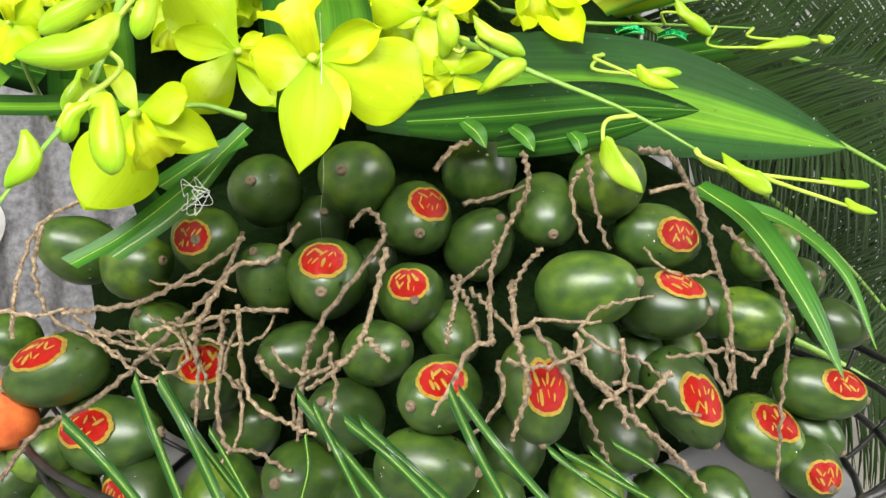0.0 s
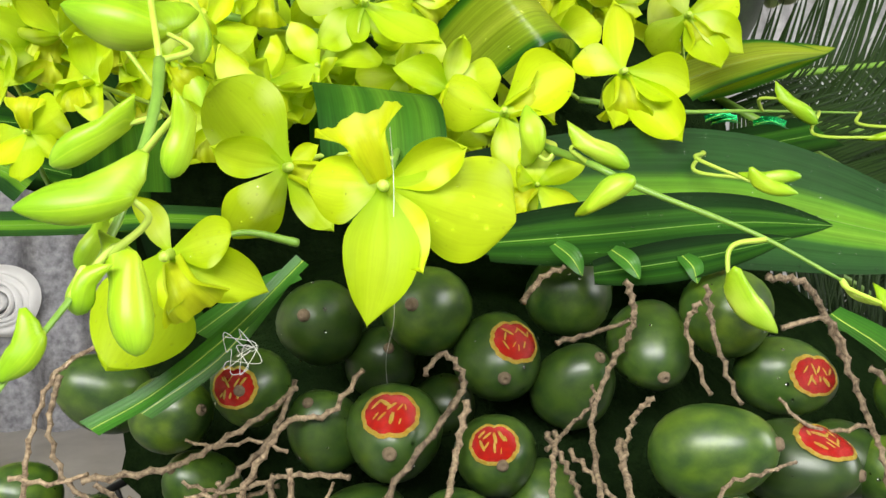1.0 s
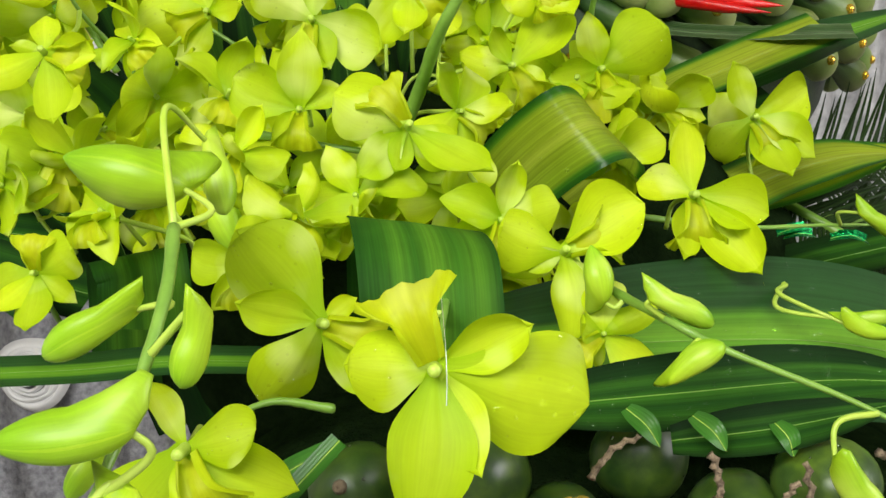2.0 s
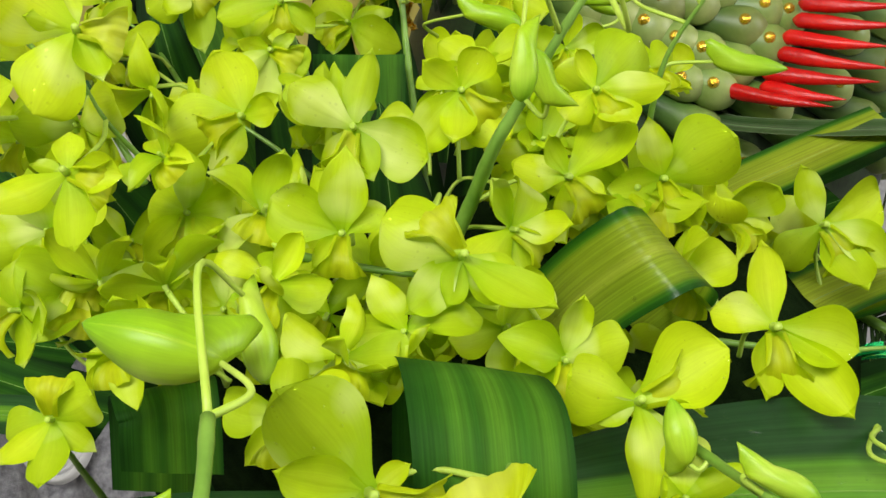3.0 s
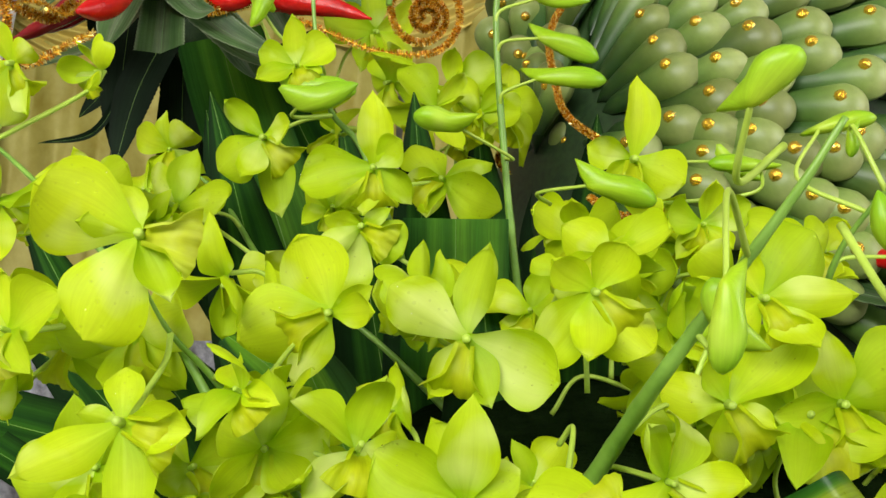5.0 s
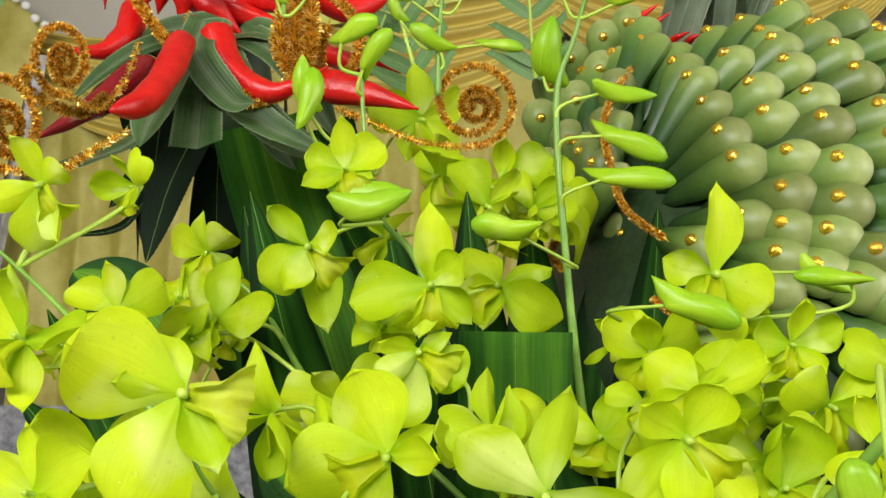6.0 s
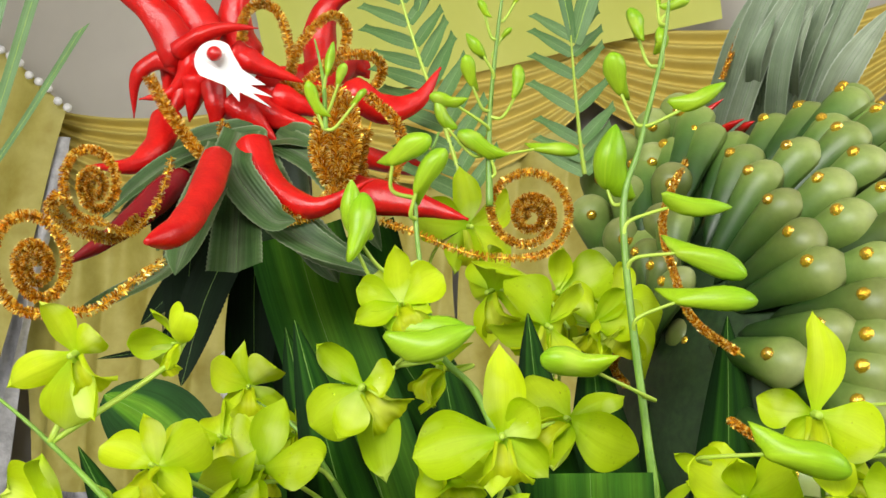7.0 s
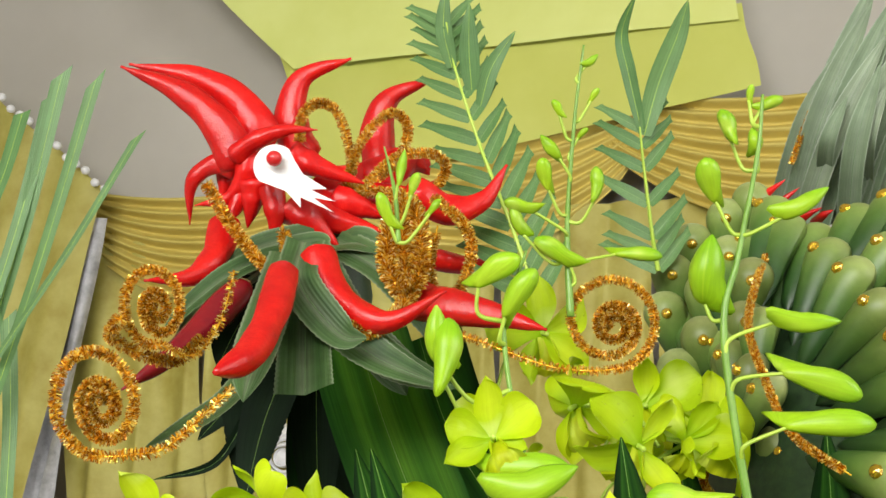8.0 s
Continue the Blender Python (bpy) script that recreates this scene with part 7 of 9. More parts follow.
strap("pineapple_leaf", "stiff grey-green pineapple leaf with toothed edges", "leaf", [(-0.402, 1.1583, 1.3972), (-0.4382, 1.1233, 1.3828), (-0.465, 1.1019, 1.3595), (-0.4833, 1.0825, 1.3335)], 0.0169, (-0.0169, -0.8933, 0.3629), PINE, "tip", 0.34)
strap("pineapple_leaf", "stiff grey-green pineapple leaf with toothed edges", "leaf", [(-0.4014, 1.157, 1.4049), (-0.433, 1.1423, 1.397), (-0.4566, 1.1298, 1.3852)], 0.0238, (-0.0093, -0.9094, 0.4613), PINE, "tip", 0.34)
strap("pineapple_leaf", "stiff grey-green pineapple leaf with toothed edges", "leaf", [(-0.4059, 1.0948, 1.3439), (-0.4078, 1.0206, 1.2954), (-0.4122, 0.9617, 1.2737), (-0.4216, 0.9308, 1.2634)], 0.0145, (0.0914, -0.9554, 0.2428), PINE, "tip", 0.34)
strap("pineapple_leaf", "stiff grey-green pineapple leaf with toothed edges", "leaf", [(-0.3891, 1.1701, 1.4021), (-0.3712, 1.1635, 1.3996), (-0.3505, 1.1588, 1.3894)], 0.0240, (0.3832, -0.8346, 0.4434), PINE, "tip", 0.34)
strap("pineapple_leaf", "stiff grey-green pineapple leaf with toothed edges", "leaf", [(-0.4217, 1.1445, 1.3964), (-0.396, 1.1387, 1.3974), (-0.386, 1.1312, 1.3915)], 0.0156, (0.2851, -0.8533, 0.4479), PINE, "tip", 0.34)
strap("pineapple_leaf", "hanging pineapple leaf with shade painted into its colour", "leaf", [(-0.4213, 1.1757, 1.3375), (-0.4417, 1.1609, 1.2837), (-0.4541, 1.1485, 1.2249)], 0.0316, (-0.0194, -1.0064, -0.1636), SHADED_LEAF, "tip", 0.30)
strap("pineapple_leaf", "hanging pineapple leaf with shade painted into its colour", "leaf", [(-0.4155, 1.1971, 1.3389), (-0.4174, 1.1978, 1.2751), (-0.4185, 1.2012, 1.1973)], 0.0346, (0.275, -0.9503, -0.177), SHADED_LEAF, "tip", 0.30)
strap("pineapple_leaf", "hanging pineapple leaf with shade painted into its colour", "leaf", [(-0.439, 1.192, 1.344), (-0.4741, 1.1931, 1.3017), (-0.5043, 1.193, 1.2712)], 0.0210, (-0.1099, -1.0413, -0.0607), SHADED_LEAF, "tip", 0.30)
strap("pineapple_leaf", "hanging pineapple leaf with shade painted into its colour", "leaf", [(-0.397, 1.221, 1.3398), (-0.3993, 1.2219, 1.2744), (-0.3954, 1.228, 1.1864)], 0.0426, (0.3732, -0.9316, -0.1815), SHADED_LEAF, "tip", 0.30)
strap("pineapple_leaf", "hanging pineapple leaf with shade painted into its colour", "leaf", [(-0.4599, 1.1774, 1.2887), (-0.4819, 1.169, 1.2549), (-0.5203, 1.1534, 1.2456)], 0.0063, (0.192, -1.0013, 0.0243), SHADED_LEAF, "tip", 0.55)
strap("pineapple_leaf", "stiff grey-green pineapple leaf with toothed edges", "leaf", [(-0.4354, 1.16, 1.3881), (-0.4529, 1.13, 1.3658), (-0.4643, 1.1, 1.3429), (-0.4791, 1.09, 1.3196)], 0.0260, (-0.3, -1, 0.5), PINE, "tip", 0.30)
strap("pineapple_leaf", "hanging pineapple leaf with shade painted into its colour", "leaf", [(-0.4362, 1.15, 1.3749), (-0.4454, 1.12, 1.3417), (-0.4553, 1.11, 1.3159)], 0.0300, (0.05, -1.0, 0.15), SHADED_LEAF, "tip", 0.30)
strap("pineapple_leaf", "stiff grey-green pineapple leaf with toothed edges", "leaf", [(-0.4028, 1.16, 1.3857), (-0.3755, 1.13, 1.3456), (-0.344, 1.12, 1.3137), (-0.3085, 1.14, 1.2948)], 0.0300, (0.3, -1, 0.3), PINE, "tip", 0.30)
strap("pineapple_leaf", "stiff grey-green pineapple leaf with toothed edges", "leaf", [(-0.3932, 1.17, 1.4025), (-0.3527, 1.15, 1.3766), (-0.327, 1.15, 1.3445), (-0.3112, 1.16, 1.3144)], 0.0260, (0.4, -1, 0.3), PINE, "tip", 0.30)
strap("pineapple_leaf", "stiff grey-green pineapple leaf with toothed edges", "leaf", [(-0.3799, 1.16, 1.349), (-0.3549, 1.15, 1.3163), (-0.3428, 1.16, 1.2937)], 0.0240, (0.2, -1, 0.2), PINE, "tip", 0.30)
strap("pineapple_leaf", "hanging pineapple leaf with shade painted into its colour", "leaf", [(-0.4546, 1.19, 1.3816), (-0.4606, 1.18, 1.3084), (-0.4659, 1.18, 1.231)], 0.0360, (0.05, -1.0, 0.15), SHADED_LEAF, "tip", 0.30)
# gold tinsel curls
tinsel(coil([(-0.3008, 1.1064, 1.3285), (-0.2768, 1.1074, 1.3187), (-0.2466, 1.1101, 1.3057), (-0.2250, 1.1060, 1.3005)], (-0.2055, 1.1040, 1.3280), (1, 0.04, 0), (0, -0.19, 0.98), 0.0280, 0.0285, 2.9, -92, 1), r=0.0034, n=150, dense=1.1)
tinsel(coil([(-0.3959, 0.9817, 1.2938), (-0.3983, 0.943, 1.277), (-0.4067, 0.9231, 1.2641), (-0.4190, 0.9120, 1.2620)], (-0.4315, 0.9035, 1.2868), (0.98, 0.15, 0), (0, -0.22, 0.975), 0.0195, 0.0255, 2.8, -88, -1), r=0.0034, n=150, dense=1.1)
tinsel(coil([(-0.426, 1.0659, 1.3699), (-0.4255, 1.041, 1.3363), (-0.4340, 1.0222, 1.3160)], (-0.4460, 0.9945, 1.3420), (0.98, 0.14, 0), (0, -0.20, 0.98), 0.0165, 0.0220, 2.6, -80, -1), r=0.0034, n=150, dense=1.1)
tinsel([(-0.4319, 1.0313, 1.3261), (-0.4477, 1.0204, 1.3134), (-0.4685, 0.9938, 1.3252), (-0.4584, 0.9835, 1.3358)], r=0.0045, n=30)
tinsel([(-0.4692, 1.1277, 1.4422), (-0.4541, 1.1246, 1.4168), (-0.4374, 1.1215, 1.3939), (-0.4205, 1.1171, 1.3776), (-0.413, 1.1274, 1.3854), (-0.4206, 1.142, 1.4116)], r=0.0052, n=30)
tinsel([(-0.4226, 1.1906, 1.4841), (-0.4192, 1.188, 1.5023), (-0.4063, 1.1888, 1.5111), (-0.3928, 1.1931, 1.5011), (-0.3865, 1.2004, 1.4661), (-0.3926, 1.2022, 1.45)], r=0.0045, n=30)
tinsel([(-0.3903, 1.2019, 1.454), (-0.3779, 1.1992, 1.482), (-0.3582, 1.2091, 1.5044), (-0.3458, 1.2133, 1.4935), (-0.3547, 1.216, 1.4691), (-0.3743, 1.2149, 1.4555)], r=0.0045, n=30)
tinsel([(-0.3782, 1.1954, 1.4451), (-0.3524, 1.1963, 1.4662), (-0.326, 1.2008, 1.4682), (-0.3169, 1.2046, 1.4565), (-0.3301, 1.2049, 1.4409), (-0.3524, 1.1914, 1.4358)], r=0.0045, n=30)
tinsel([(-0.334, 1.1353, 1.4224), (-0.3401, 1.1174, 1.4005), (-0.3393, 1.1019, 1.3723), (-0.3264, 1.0974, 1.353), (-0.3185, 1.1059, 1.3714), (-0.322, 1.1202, 1.4033), (-0.3308, 1.1259, 1.4201)], r=0.0072, n=30, dense=1.3)
tinsel([(-0.3318, 1.1254, 1.422), (-0.331, 1.111, 1.3876), (-0.3257, 1.0975, 1.353), (-0.3334, 1.0788, 1.3341), (-0.3544, 1.0656, 1.3292), (-0.3693, 1.0705, 1.3441)], r=0.0068, n=30, dense=1.2)
tinsel([(-0.3193, 1.158, 1.4259), (-0.3, 1.1543, 1.4079), (-0.2925, 1.1491, 1.3873), (-0.3002, 1.1421, 1.3605), (-0.3151, 1.1403, 1.3557), (-0.3209, 1.1456, 1.3775), (-0.3152, 1.1521, 1.4049)], r=0.0047, n=30)
tinsel([(-0.3967, 1.2014, 1.4502), (-0.3679, 1.1878, 1.4405), (-0.3402, 1.1735, 1.433)], r=0.0050, n=30)
# ---- the breast of pinned pods ----
breast = thing("pod_breast", (0.056, 1.346, 1.158), "rounded breast of overlapping pale green pods with amber beads", "ornament")
core_v, core_f, core_u = lathe([(max(0.02, math.sin(math.pi * i / 20)), -math.cos(math.pi * i / 20)) for i in range(21)], 32)
part("core", mesh_of("core", core_v, core_f, core_u, (SCALE_CORE,)), breast, "dark green core", Matrix.Scale(0.239, 4))
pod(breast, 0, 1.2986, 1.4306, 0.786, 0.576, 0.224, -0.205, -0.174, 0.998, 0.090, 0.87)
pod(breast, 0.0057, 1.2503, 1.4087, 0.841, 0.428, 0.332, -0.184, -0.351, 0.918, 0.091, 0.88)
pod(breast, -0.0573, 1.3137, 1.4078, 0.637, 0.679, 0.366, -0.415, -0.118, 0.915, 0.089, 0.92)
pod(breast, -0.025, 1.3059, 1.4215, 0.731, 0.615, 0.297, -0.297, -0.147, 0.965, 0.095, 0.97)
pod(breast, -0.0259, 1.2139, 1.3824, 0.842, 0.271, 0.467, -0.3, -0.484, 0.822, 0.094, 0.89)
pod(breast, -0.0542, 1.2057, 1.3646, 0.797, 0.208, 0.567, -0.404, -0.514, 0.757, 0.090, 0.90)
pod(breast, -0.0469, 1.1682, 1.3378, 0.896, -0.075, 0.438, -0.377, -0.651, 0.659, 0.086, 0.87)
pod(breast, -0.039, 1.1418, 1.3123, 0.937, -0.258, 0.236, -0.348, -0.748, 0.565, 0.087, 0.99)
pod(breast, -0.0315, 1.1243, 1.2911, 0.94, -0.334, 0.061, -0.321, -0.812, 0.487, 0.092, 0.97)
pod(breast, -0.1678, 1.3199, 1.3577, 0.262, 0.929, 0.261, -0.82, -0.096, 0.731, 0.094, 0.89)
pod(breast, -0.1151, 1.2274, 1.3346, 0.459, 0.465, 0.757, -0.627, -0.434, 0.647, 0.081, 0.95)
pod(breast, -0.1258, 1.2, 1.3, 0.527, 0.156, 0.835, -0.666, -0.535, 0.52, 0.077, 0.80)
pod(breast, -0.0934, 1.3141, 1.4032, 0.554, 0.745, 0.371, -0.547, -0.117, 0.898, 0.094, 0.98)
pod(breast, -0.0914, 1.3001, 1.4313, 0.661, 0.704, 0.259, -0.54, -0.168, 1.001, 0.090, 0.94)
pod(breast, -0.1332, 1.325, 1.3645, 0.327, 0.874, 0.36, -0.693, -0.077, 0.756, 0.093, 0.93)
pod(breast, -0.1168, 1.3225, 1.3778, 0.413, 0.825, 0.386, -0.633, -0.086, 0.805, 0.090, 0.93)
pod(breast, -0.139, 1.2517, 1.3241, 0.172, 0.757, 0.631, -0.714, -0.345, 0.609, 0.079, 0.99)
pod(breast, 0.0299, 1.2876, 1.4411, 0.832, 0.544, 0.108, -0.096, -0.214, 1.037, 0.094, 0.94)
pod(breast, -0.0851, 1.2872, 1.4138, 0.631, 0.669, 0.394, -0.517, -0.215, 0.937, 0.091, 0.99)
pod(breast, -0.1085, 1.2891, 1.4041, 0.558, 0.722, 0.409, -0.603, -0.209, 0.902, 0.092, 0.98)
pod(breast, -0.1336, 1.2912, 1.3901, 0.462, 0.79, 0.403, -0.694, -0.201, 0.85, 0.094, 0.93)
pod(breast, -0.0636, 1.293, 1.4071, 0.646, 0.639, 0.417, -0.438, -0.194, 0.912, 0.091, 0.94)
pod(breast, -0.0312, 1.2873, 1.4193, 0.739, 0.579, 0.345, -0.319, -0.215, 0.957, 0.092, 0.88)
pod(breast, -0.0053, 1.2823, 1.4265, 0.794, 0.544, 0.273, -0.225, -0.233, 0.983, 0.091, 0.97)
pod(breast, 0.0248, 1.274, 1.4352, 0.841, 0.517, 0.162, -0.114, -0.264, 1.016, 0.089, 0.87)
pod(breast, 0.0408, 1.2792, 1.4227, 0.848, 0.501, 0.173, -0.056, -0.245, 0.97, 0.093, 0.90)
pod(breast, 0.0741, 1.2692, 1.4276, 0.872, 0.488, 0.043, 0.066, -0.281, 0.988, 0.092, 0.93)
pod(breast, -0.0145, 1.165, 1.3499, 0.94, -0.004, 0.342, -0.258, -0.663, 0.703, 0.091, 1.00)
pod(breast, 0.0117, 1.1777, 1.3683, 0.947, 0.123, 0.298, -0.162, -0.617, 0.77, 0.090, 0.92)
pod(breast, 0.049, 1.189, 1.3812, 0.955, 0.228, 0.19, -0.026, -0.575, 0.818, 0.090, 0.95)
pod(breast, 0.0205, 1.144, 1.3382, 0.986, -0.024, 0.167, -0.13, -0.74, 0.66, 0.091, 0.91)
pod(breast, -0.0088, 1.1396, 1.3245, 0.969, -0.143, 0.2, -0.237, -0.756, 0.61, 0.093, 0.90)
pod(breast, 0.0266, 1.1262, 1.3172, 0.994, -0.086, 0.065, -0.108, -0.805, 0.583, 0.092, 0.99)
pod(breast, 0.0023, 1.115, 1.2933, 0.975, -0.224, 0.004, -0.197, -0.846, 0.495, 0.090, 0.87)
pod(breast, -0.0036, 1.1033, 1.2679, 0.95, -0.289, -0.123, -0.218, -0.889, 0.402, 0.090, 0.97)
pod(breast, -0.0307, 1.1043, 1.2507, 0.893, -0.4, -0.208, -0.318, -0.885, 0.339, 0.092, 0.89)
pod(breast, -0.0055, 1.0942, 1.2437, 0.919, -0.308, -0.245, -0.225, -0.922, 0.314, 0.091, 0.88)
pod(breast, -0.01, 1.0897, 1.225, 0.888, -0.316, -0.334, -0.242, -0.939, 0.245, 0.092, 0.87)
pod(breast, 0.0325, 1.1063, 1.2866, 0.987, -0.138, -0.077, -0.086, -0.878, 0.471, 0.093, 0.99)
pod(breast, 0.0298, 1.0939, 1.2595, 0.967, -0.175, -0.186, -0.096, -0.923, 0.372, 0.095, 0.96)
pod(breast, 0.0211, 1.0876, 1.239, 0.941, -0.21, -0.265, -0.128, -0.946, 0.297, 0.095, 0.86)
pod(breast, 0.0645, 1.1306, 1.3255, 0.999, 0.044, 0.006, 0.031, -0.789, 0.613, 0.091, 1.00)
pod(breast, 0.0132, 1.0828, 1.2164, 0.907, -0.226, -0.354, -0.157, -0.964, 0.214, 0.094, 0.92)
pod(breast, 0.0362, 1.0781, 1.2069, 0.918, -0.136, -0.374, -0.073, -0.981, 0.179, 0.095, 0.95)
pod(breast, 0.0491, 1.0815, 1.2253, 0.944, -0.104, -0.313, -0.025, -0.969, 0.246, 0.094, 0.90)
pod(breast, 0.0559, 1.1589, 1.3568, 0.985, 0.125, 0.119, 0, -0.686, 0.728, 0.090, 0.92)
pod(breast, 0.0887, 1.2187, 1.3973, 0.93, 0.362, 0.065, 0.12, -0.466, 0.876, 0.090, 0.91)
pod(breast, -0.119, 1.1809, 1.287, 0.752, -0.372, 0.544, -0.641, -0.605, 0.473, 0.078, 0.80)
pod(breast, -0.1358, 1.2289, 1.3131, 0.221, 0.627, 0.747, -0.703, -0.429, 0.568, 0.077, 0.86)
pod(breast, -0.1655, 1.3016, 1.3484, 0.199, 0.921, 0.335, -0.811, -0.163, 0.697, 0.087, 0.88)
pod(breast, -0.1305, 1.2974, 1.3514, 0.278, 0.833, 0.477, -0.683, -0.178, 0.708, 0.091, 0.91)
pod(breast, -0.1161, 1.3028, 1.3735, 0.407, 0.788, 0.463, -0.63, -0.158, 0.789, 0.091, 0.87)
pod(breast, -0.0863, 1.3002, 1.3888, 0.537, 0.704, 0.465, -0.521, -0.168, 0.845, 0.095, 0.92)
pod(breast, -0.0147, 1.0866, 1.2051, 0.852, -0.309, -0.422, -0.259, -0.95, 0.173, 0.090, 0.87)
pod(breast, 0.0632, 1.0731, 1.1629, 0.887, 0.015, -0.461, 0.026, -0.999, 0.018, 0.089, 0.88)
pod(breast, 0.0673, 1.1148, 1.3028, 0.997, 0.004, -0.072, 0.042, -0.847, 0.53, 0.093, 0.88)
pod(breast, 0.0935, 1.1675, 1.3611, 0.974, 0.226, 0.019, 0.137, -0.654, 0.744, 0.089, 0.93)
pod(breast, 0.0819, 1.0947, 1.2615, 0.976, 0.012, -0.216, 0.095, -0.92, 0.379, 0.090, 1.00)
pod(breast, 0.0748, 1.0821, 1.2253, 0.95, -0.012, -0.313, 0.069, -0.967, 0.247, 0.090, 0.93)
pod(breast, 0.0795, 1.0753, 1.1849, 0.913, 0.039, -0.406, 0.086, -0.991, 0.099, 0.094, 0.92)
pod(breast, 0.0873, 1.0748, 1.1579, 0.887, 0.103, -0.449, 0.115, -0.993, -0.001, 0.095, 0.93)
pod(breast, 0.0921, 1.0871, 1.2368, 0.957, 0.046, -0.288, 0.132, -0.948, 0.289, 0.090, 0.92)
pod(breast, 0.0592, 1.0754, 1.1938, 0.917, -0.042, -0.397, 0.012, -0.991, 0.131, 0.089, 0.92)
pod(breast, 0.1042, 1.0779, 1.1754, 0.901, 0.135, -0.411, 0.177, -0.982, 0.064, 0.090, 0.98)
pod(breast, 0.1124, 1.0832, 1.2056, 0.924, 0.134, -0.358, 0.207, -0.963, 0.174, 0.094, 0.93)
pod(breast, 0.1407, 1.0993, 1.2385, 0.926, 0.218, -0.308, 0.31, -0.904, 0.295, 0.089, 0.90)
pod(breast, 0.1286, 1.0899, 1.2186, 0.924, 0.182, -0.337, 0.266, -0.938, 0.222, 0.090, 0.89)
pod(breast, 0.163, 1.1092, 1.2416, 0.901, 0.295, -0.318, 0.392, -0.868, 0.306, 0.090, 0.98)
pod(breast, 0.1478, 1.0952, 1.2146, 0.903, 0.252, -0.348, 0.336, -0.919, 0.207, 0.090, 0.87)
pod(breast, 0.1312, 1.0857, 1.1917, 0.901, 0.211, -0.379, 0.275, -0.953, 0.124, 0.095, 0.94)
pod(breast, 0.0748, 1.346, 1.4304, 0.807, 0.588, -0.056, 0.069, 0, 0.998, 0.095, 0.92)
pod(breast, 0.032, 1.368, 1.429, 0.766, 0.643, 0.016, -0.088, 0.081, 0.993, 0.094, 0.95)
pod(breast, 0.0597, 1.3042, 1.4278, 0.837, 0.543, 0.073, 0.013, -0.153, 0.988, 0.094, 0.96)
pod(breast, 0.0862, 1.3854, 1.4264, 0.78, 0.601, -0.176, 0.111, 0.144, 0.983, 0.092, 0.87)
pod(breast, 0.0006, 1.3362, 1.4251, 0.747, 0.64, 0.178, -0.203, -0.036, 0.979, 0.090, 0.98)
pod(breast, 0.1084, 1.3127, 1.4238, 0.836, 0.54, -0.097, 0.192, -0.122, 0.974, 0.094, 0.99)
pod(breast, 0.0385, 1.4111, 1.4225, 0.749, 0.653, -0.111, -0.064, 0.238, 0.969, 0.091, 0.95)
pod(breast, 0.1282, 1.3724, 1.42, 0.776, 0.569, -0.271, 0.265, 0.097, 0.96, 0.094, 0.95)
pod(breast, -0.019, 1.377, 1.4186, 0.691, 0.714, 0.114, -0.275, 0.113, 0.955, 0.094, 0.93)
pod(breast, 0.0827, 1.431, 1.416, 0.753, 0.598, -0.275, 0.098, 0.311, 0.945, 0.093, 0.96)
pod(breast, 0.1501, 1.3253, 1.4134, 0.799, 0.546, -0.25, 0.345, -0.076, 0.936, 0.091, 0.99)
pod(breast, -0.0013, 1.4275, 1.4122, 0.705, 0.706, -0.068, -0.21, 0.299, 0.931, 0.095, 0.87)
pod(breast, 0.0428, 1.2439, 1.4108, 0.888, 0.408, 0.211, -0.048, -0.374, 0.926, 0.095, 0.99)
pod(breast, 0.1371, 1.4144, 1.4095, 0.737, 0.554, -0.388, 0.297, 0.25, 0.921, 0.093, 0.87)
pod(breast, -0.053, 1.3505, 1.4083, 0.623, 0.738, 0.258, -0.399, 0.017, 0.917, 0.094, 0.88)
pod(breast, 0.1354, 1.267, 1.4069, 0.866, 0.485, -0.122, 0.291, -0.29, 0.912, 0.095, 0.95)
pod(breast, 0.0507, 1.4608, 1.4056, 0.738, 0.618, -0.271, -0.019, 0.42, 0.907, 0.089, 0.88)
pod(breast, 0.1753, 1.362, 1.403, 0.735, 0.551, -0.394, 0.437, 0.059, 0.898, 0.093, 0.94)
pod(breast, -0.0449, 1.4162, 1.4017, 0.634, 0.773, 0.04, -0.37, 0.257, 0.893, 0.093, 0.99)
pod(breast, 0.1196, 1.457, 1.3991, 0.724, 0.534, -0.437, 0.233, 0.407, 0.883, 0.090, 0.86)
pod(breast, 0.1765, 1.2903, 1.3965, 0.801, 0.528, -0.281, 0.441, -0.204, 0.874, 0.095, 0.86)
pod(breast, 0.0095, 1.2168, 1.394, 0.891, 0.301, 0.34, -0.17, -0.473, 0.864, 0.094, 0.88)
pod(breast, 0.1795, 1.4109, 1.3926, 0.684, 0.526, -0.505, 0.452, 0.238, 0.86, 0.094, 0.97)
pod(breast, 0.1338, 1.225, 1.3901, 0.905, 0.416, -0.087, 0.285, -0.443, 0.85, 0.094, 0.94)
pod(breast, -0.061, 1.2554, 1.3874, 0.679, 0.496, 0.542, -0.428, -0.332, 0.84, 0.094, 0.89)
pod(breast, 0.2054, 1.3336, 1.3861, 0.71, 0.554, -0.435, 0.547, -0.045, 0.836, 0.093, 0.91)
pod(breast, -0.0471, 1.4575, 1.3848, 0.637, 0.766, -0.087, -0.378, 0.408, 0.831, 0.094, 0.97)
pod(breast, 0.1606, 1.4613, 1.3822, 0.674, 0.481, -0.561, 0.383, 0.422, 0.821, 0.092, 0.93)
pod(breast, 0.1829, 1.2496, 1.3796, 0.829, 0.497, -0.259, 0.465, -0.353, 0.812, 0.089, 0.86)
pod(breast, 0.2148, 1.3895, 1.3758, 0.631, 0.53, -0.566, 0.582, 0.159, 0.798, 0.093, 0.93)
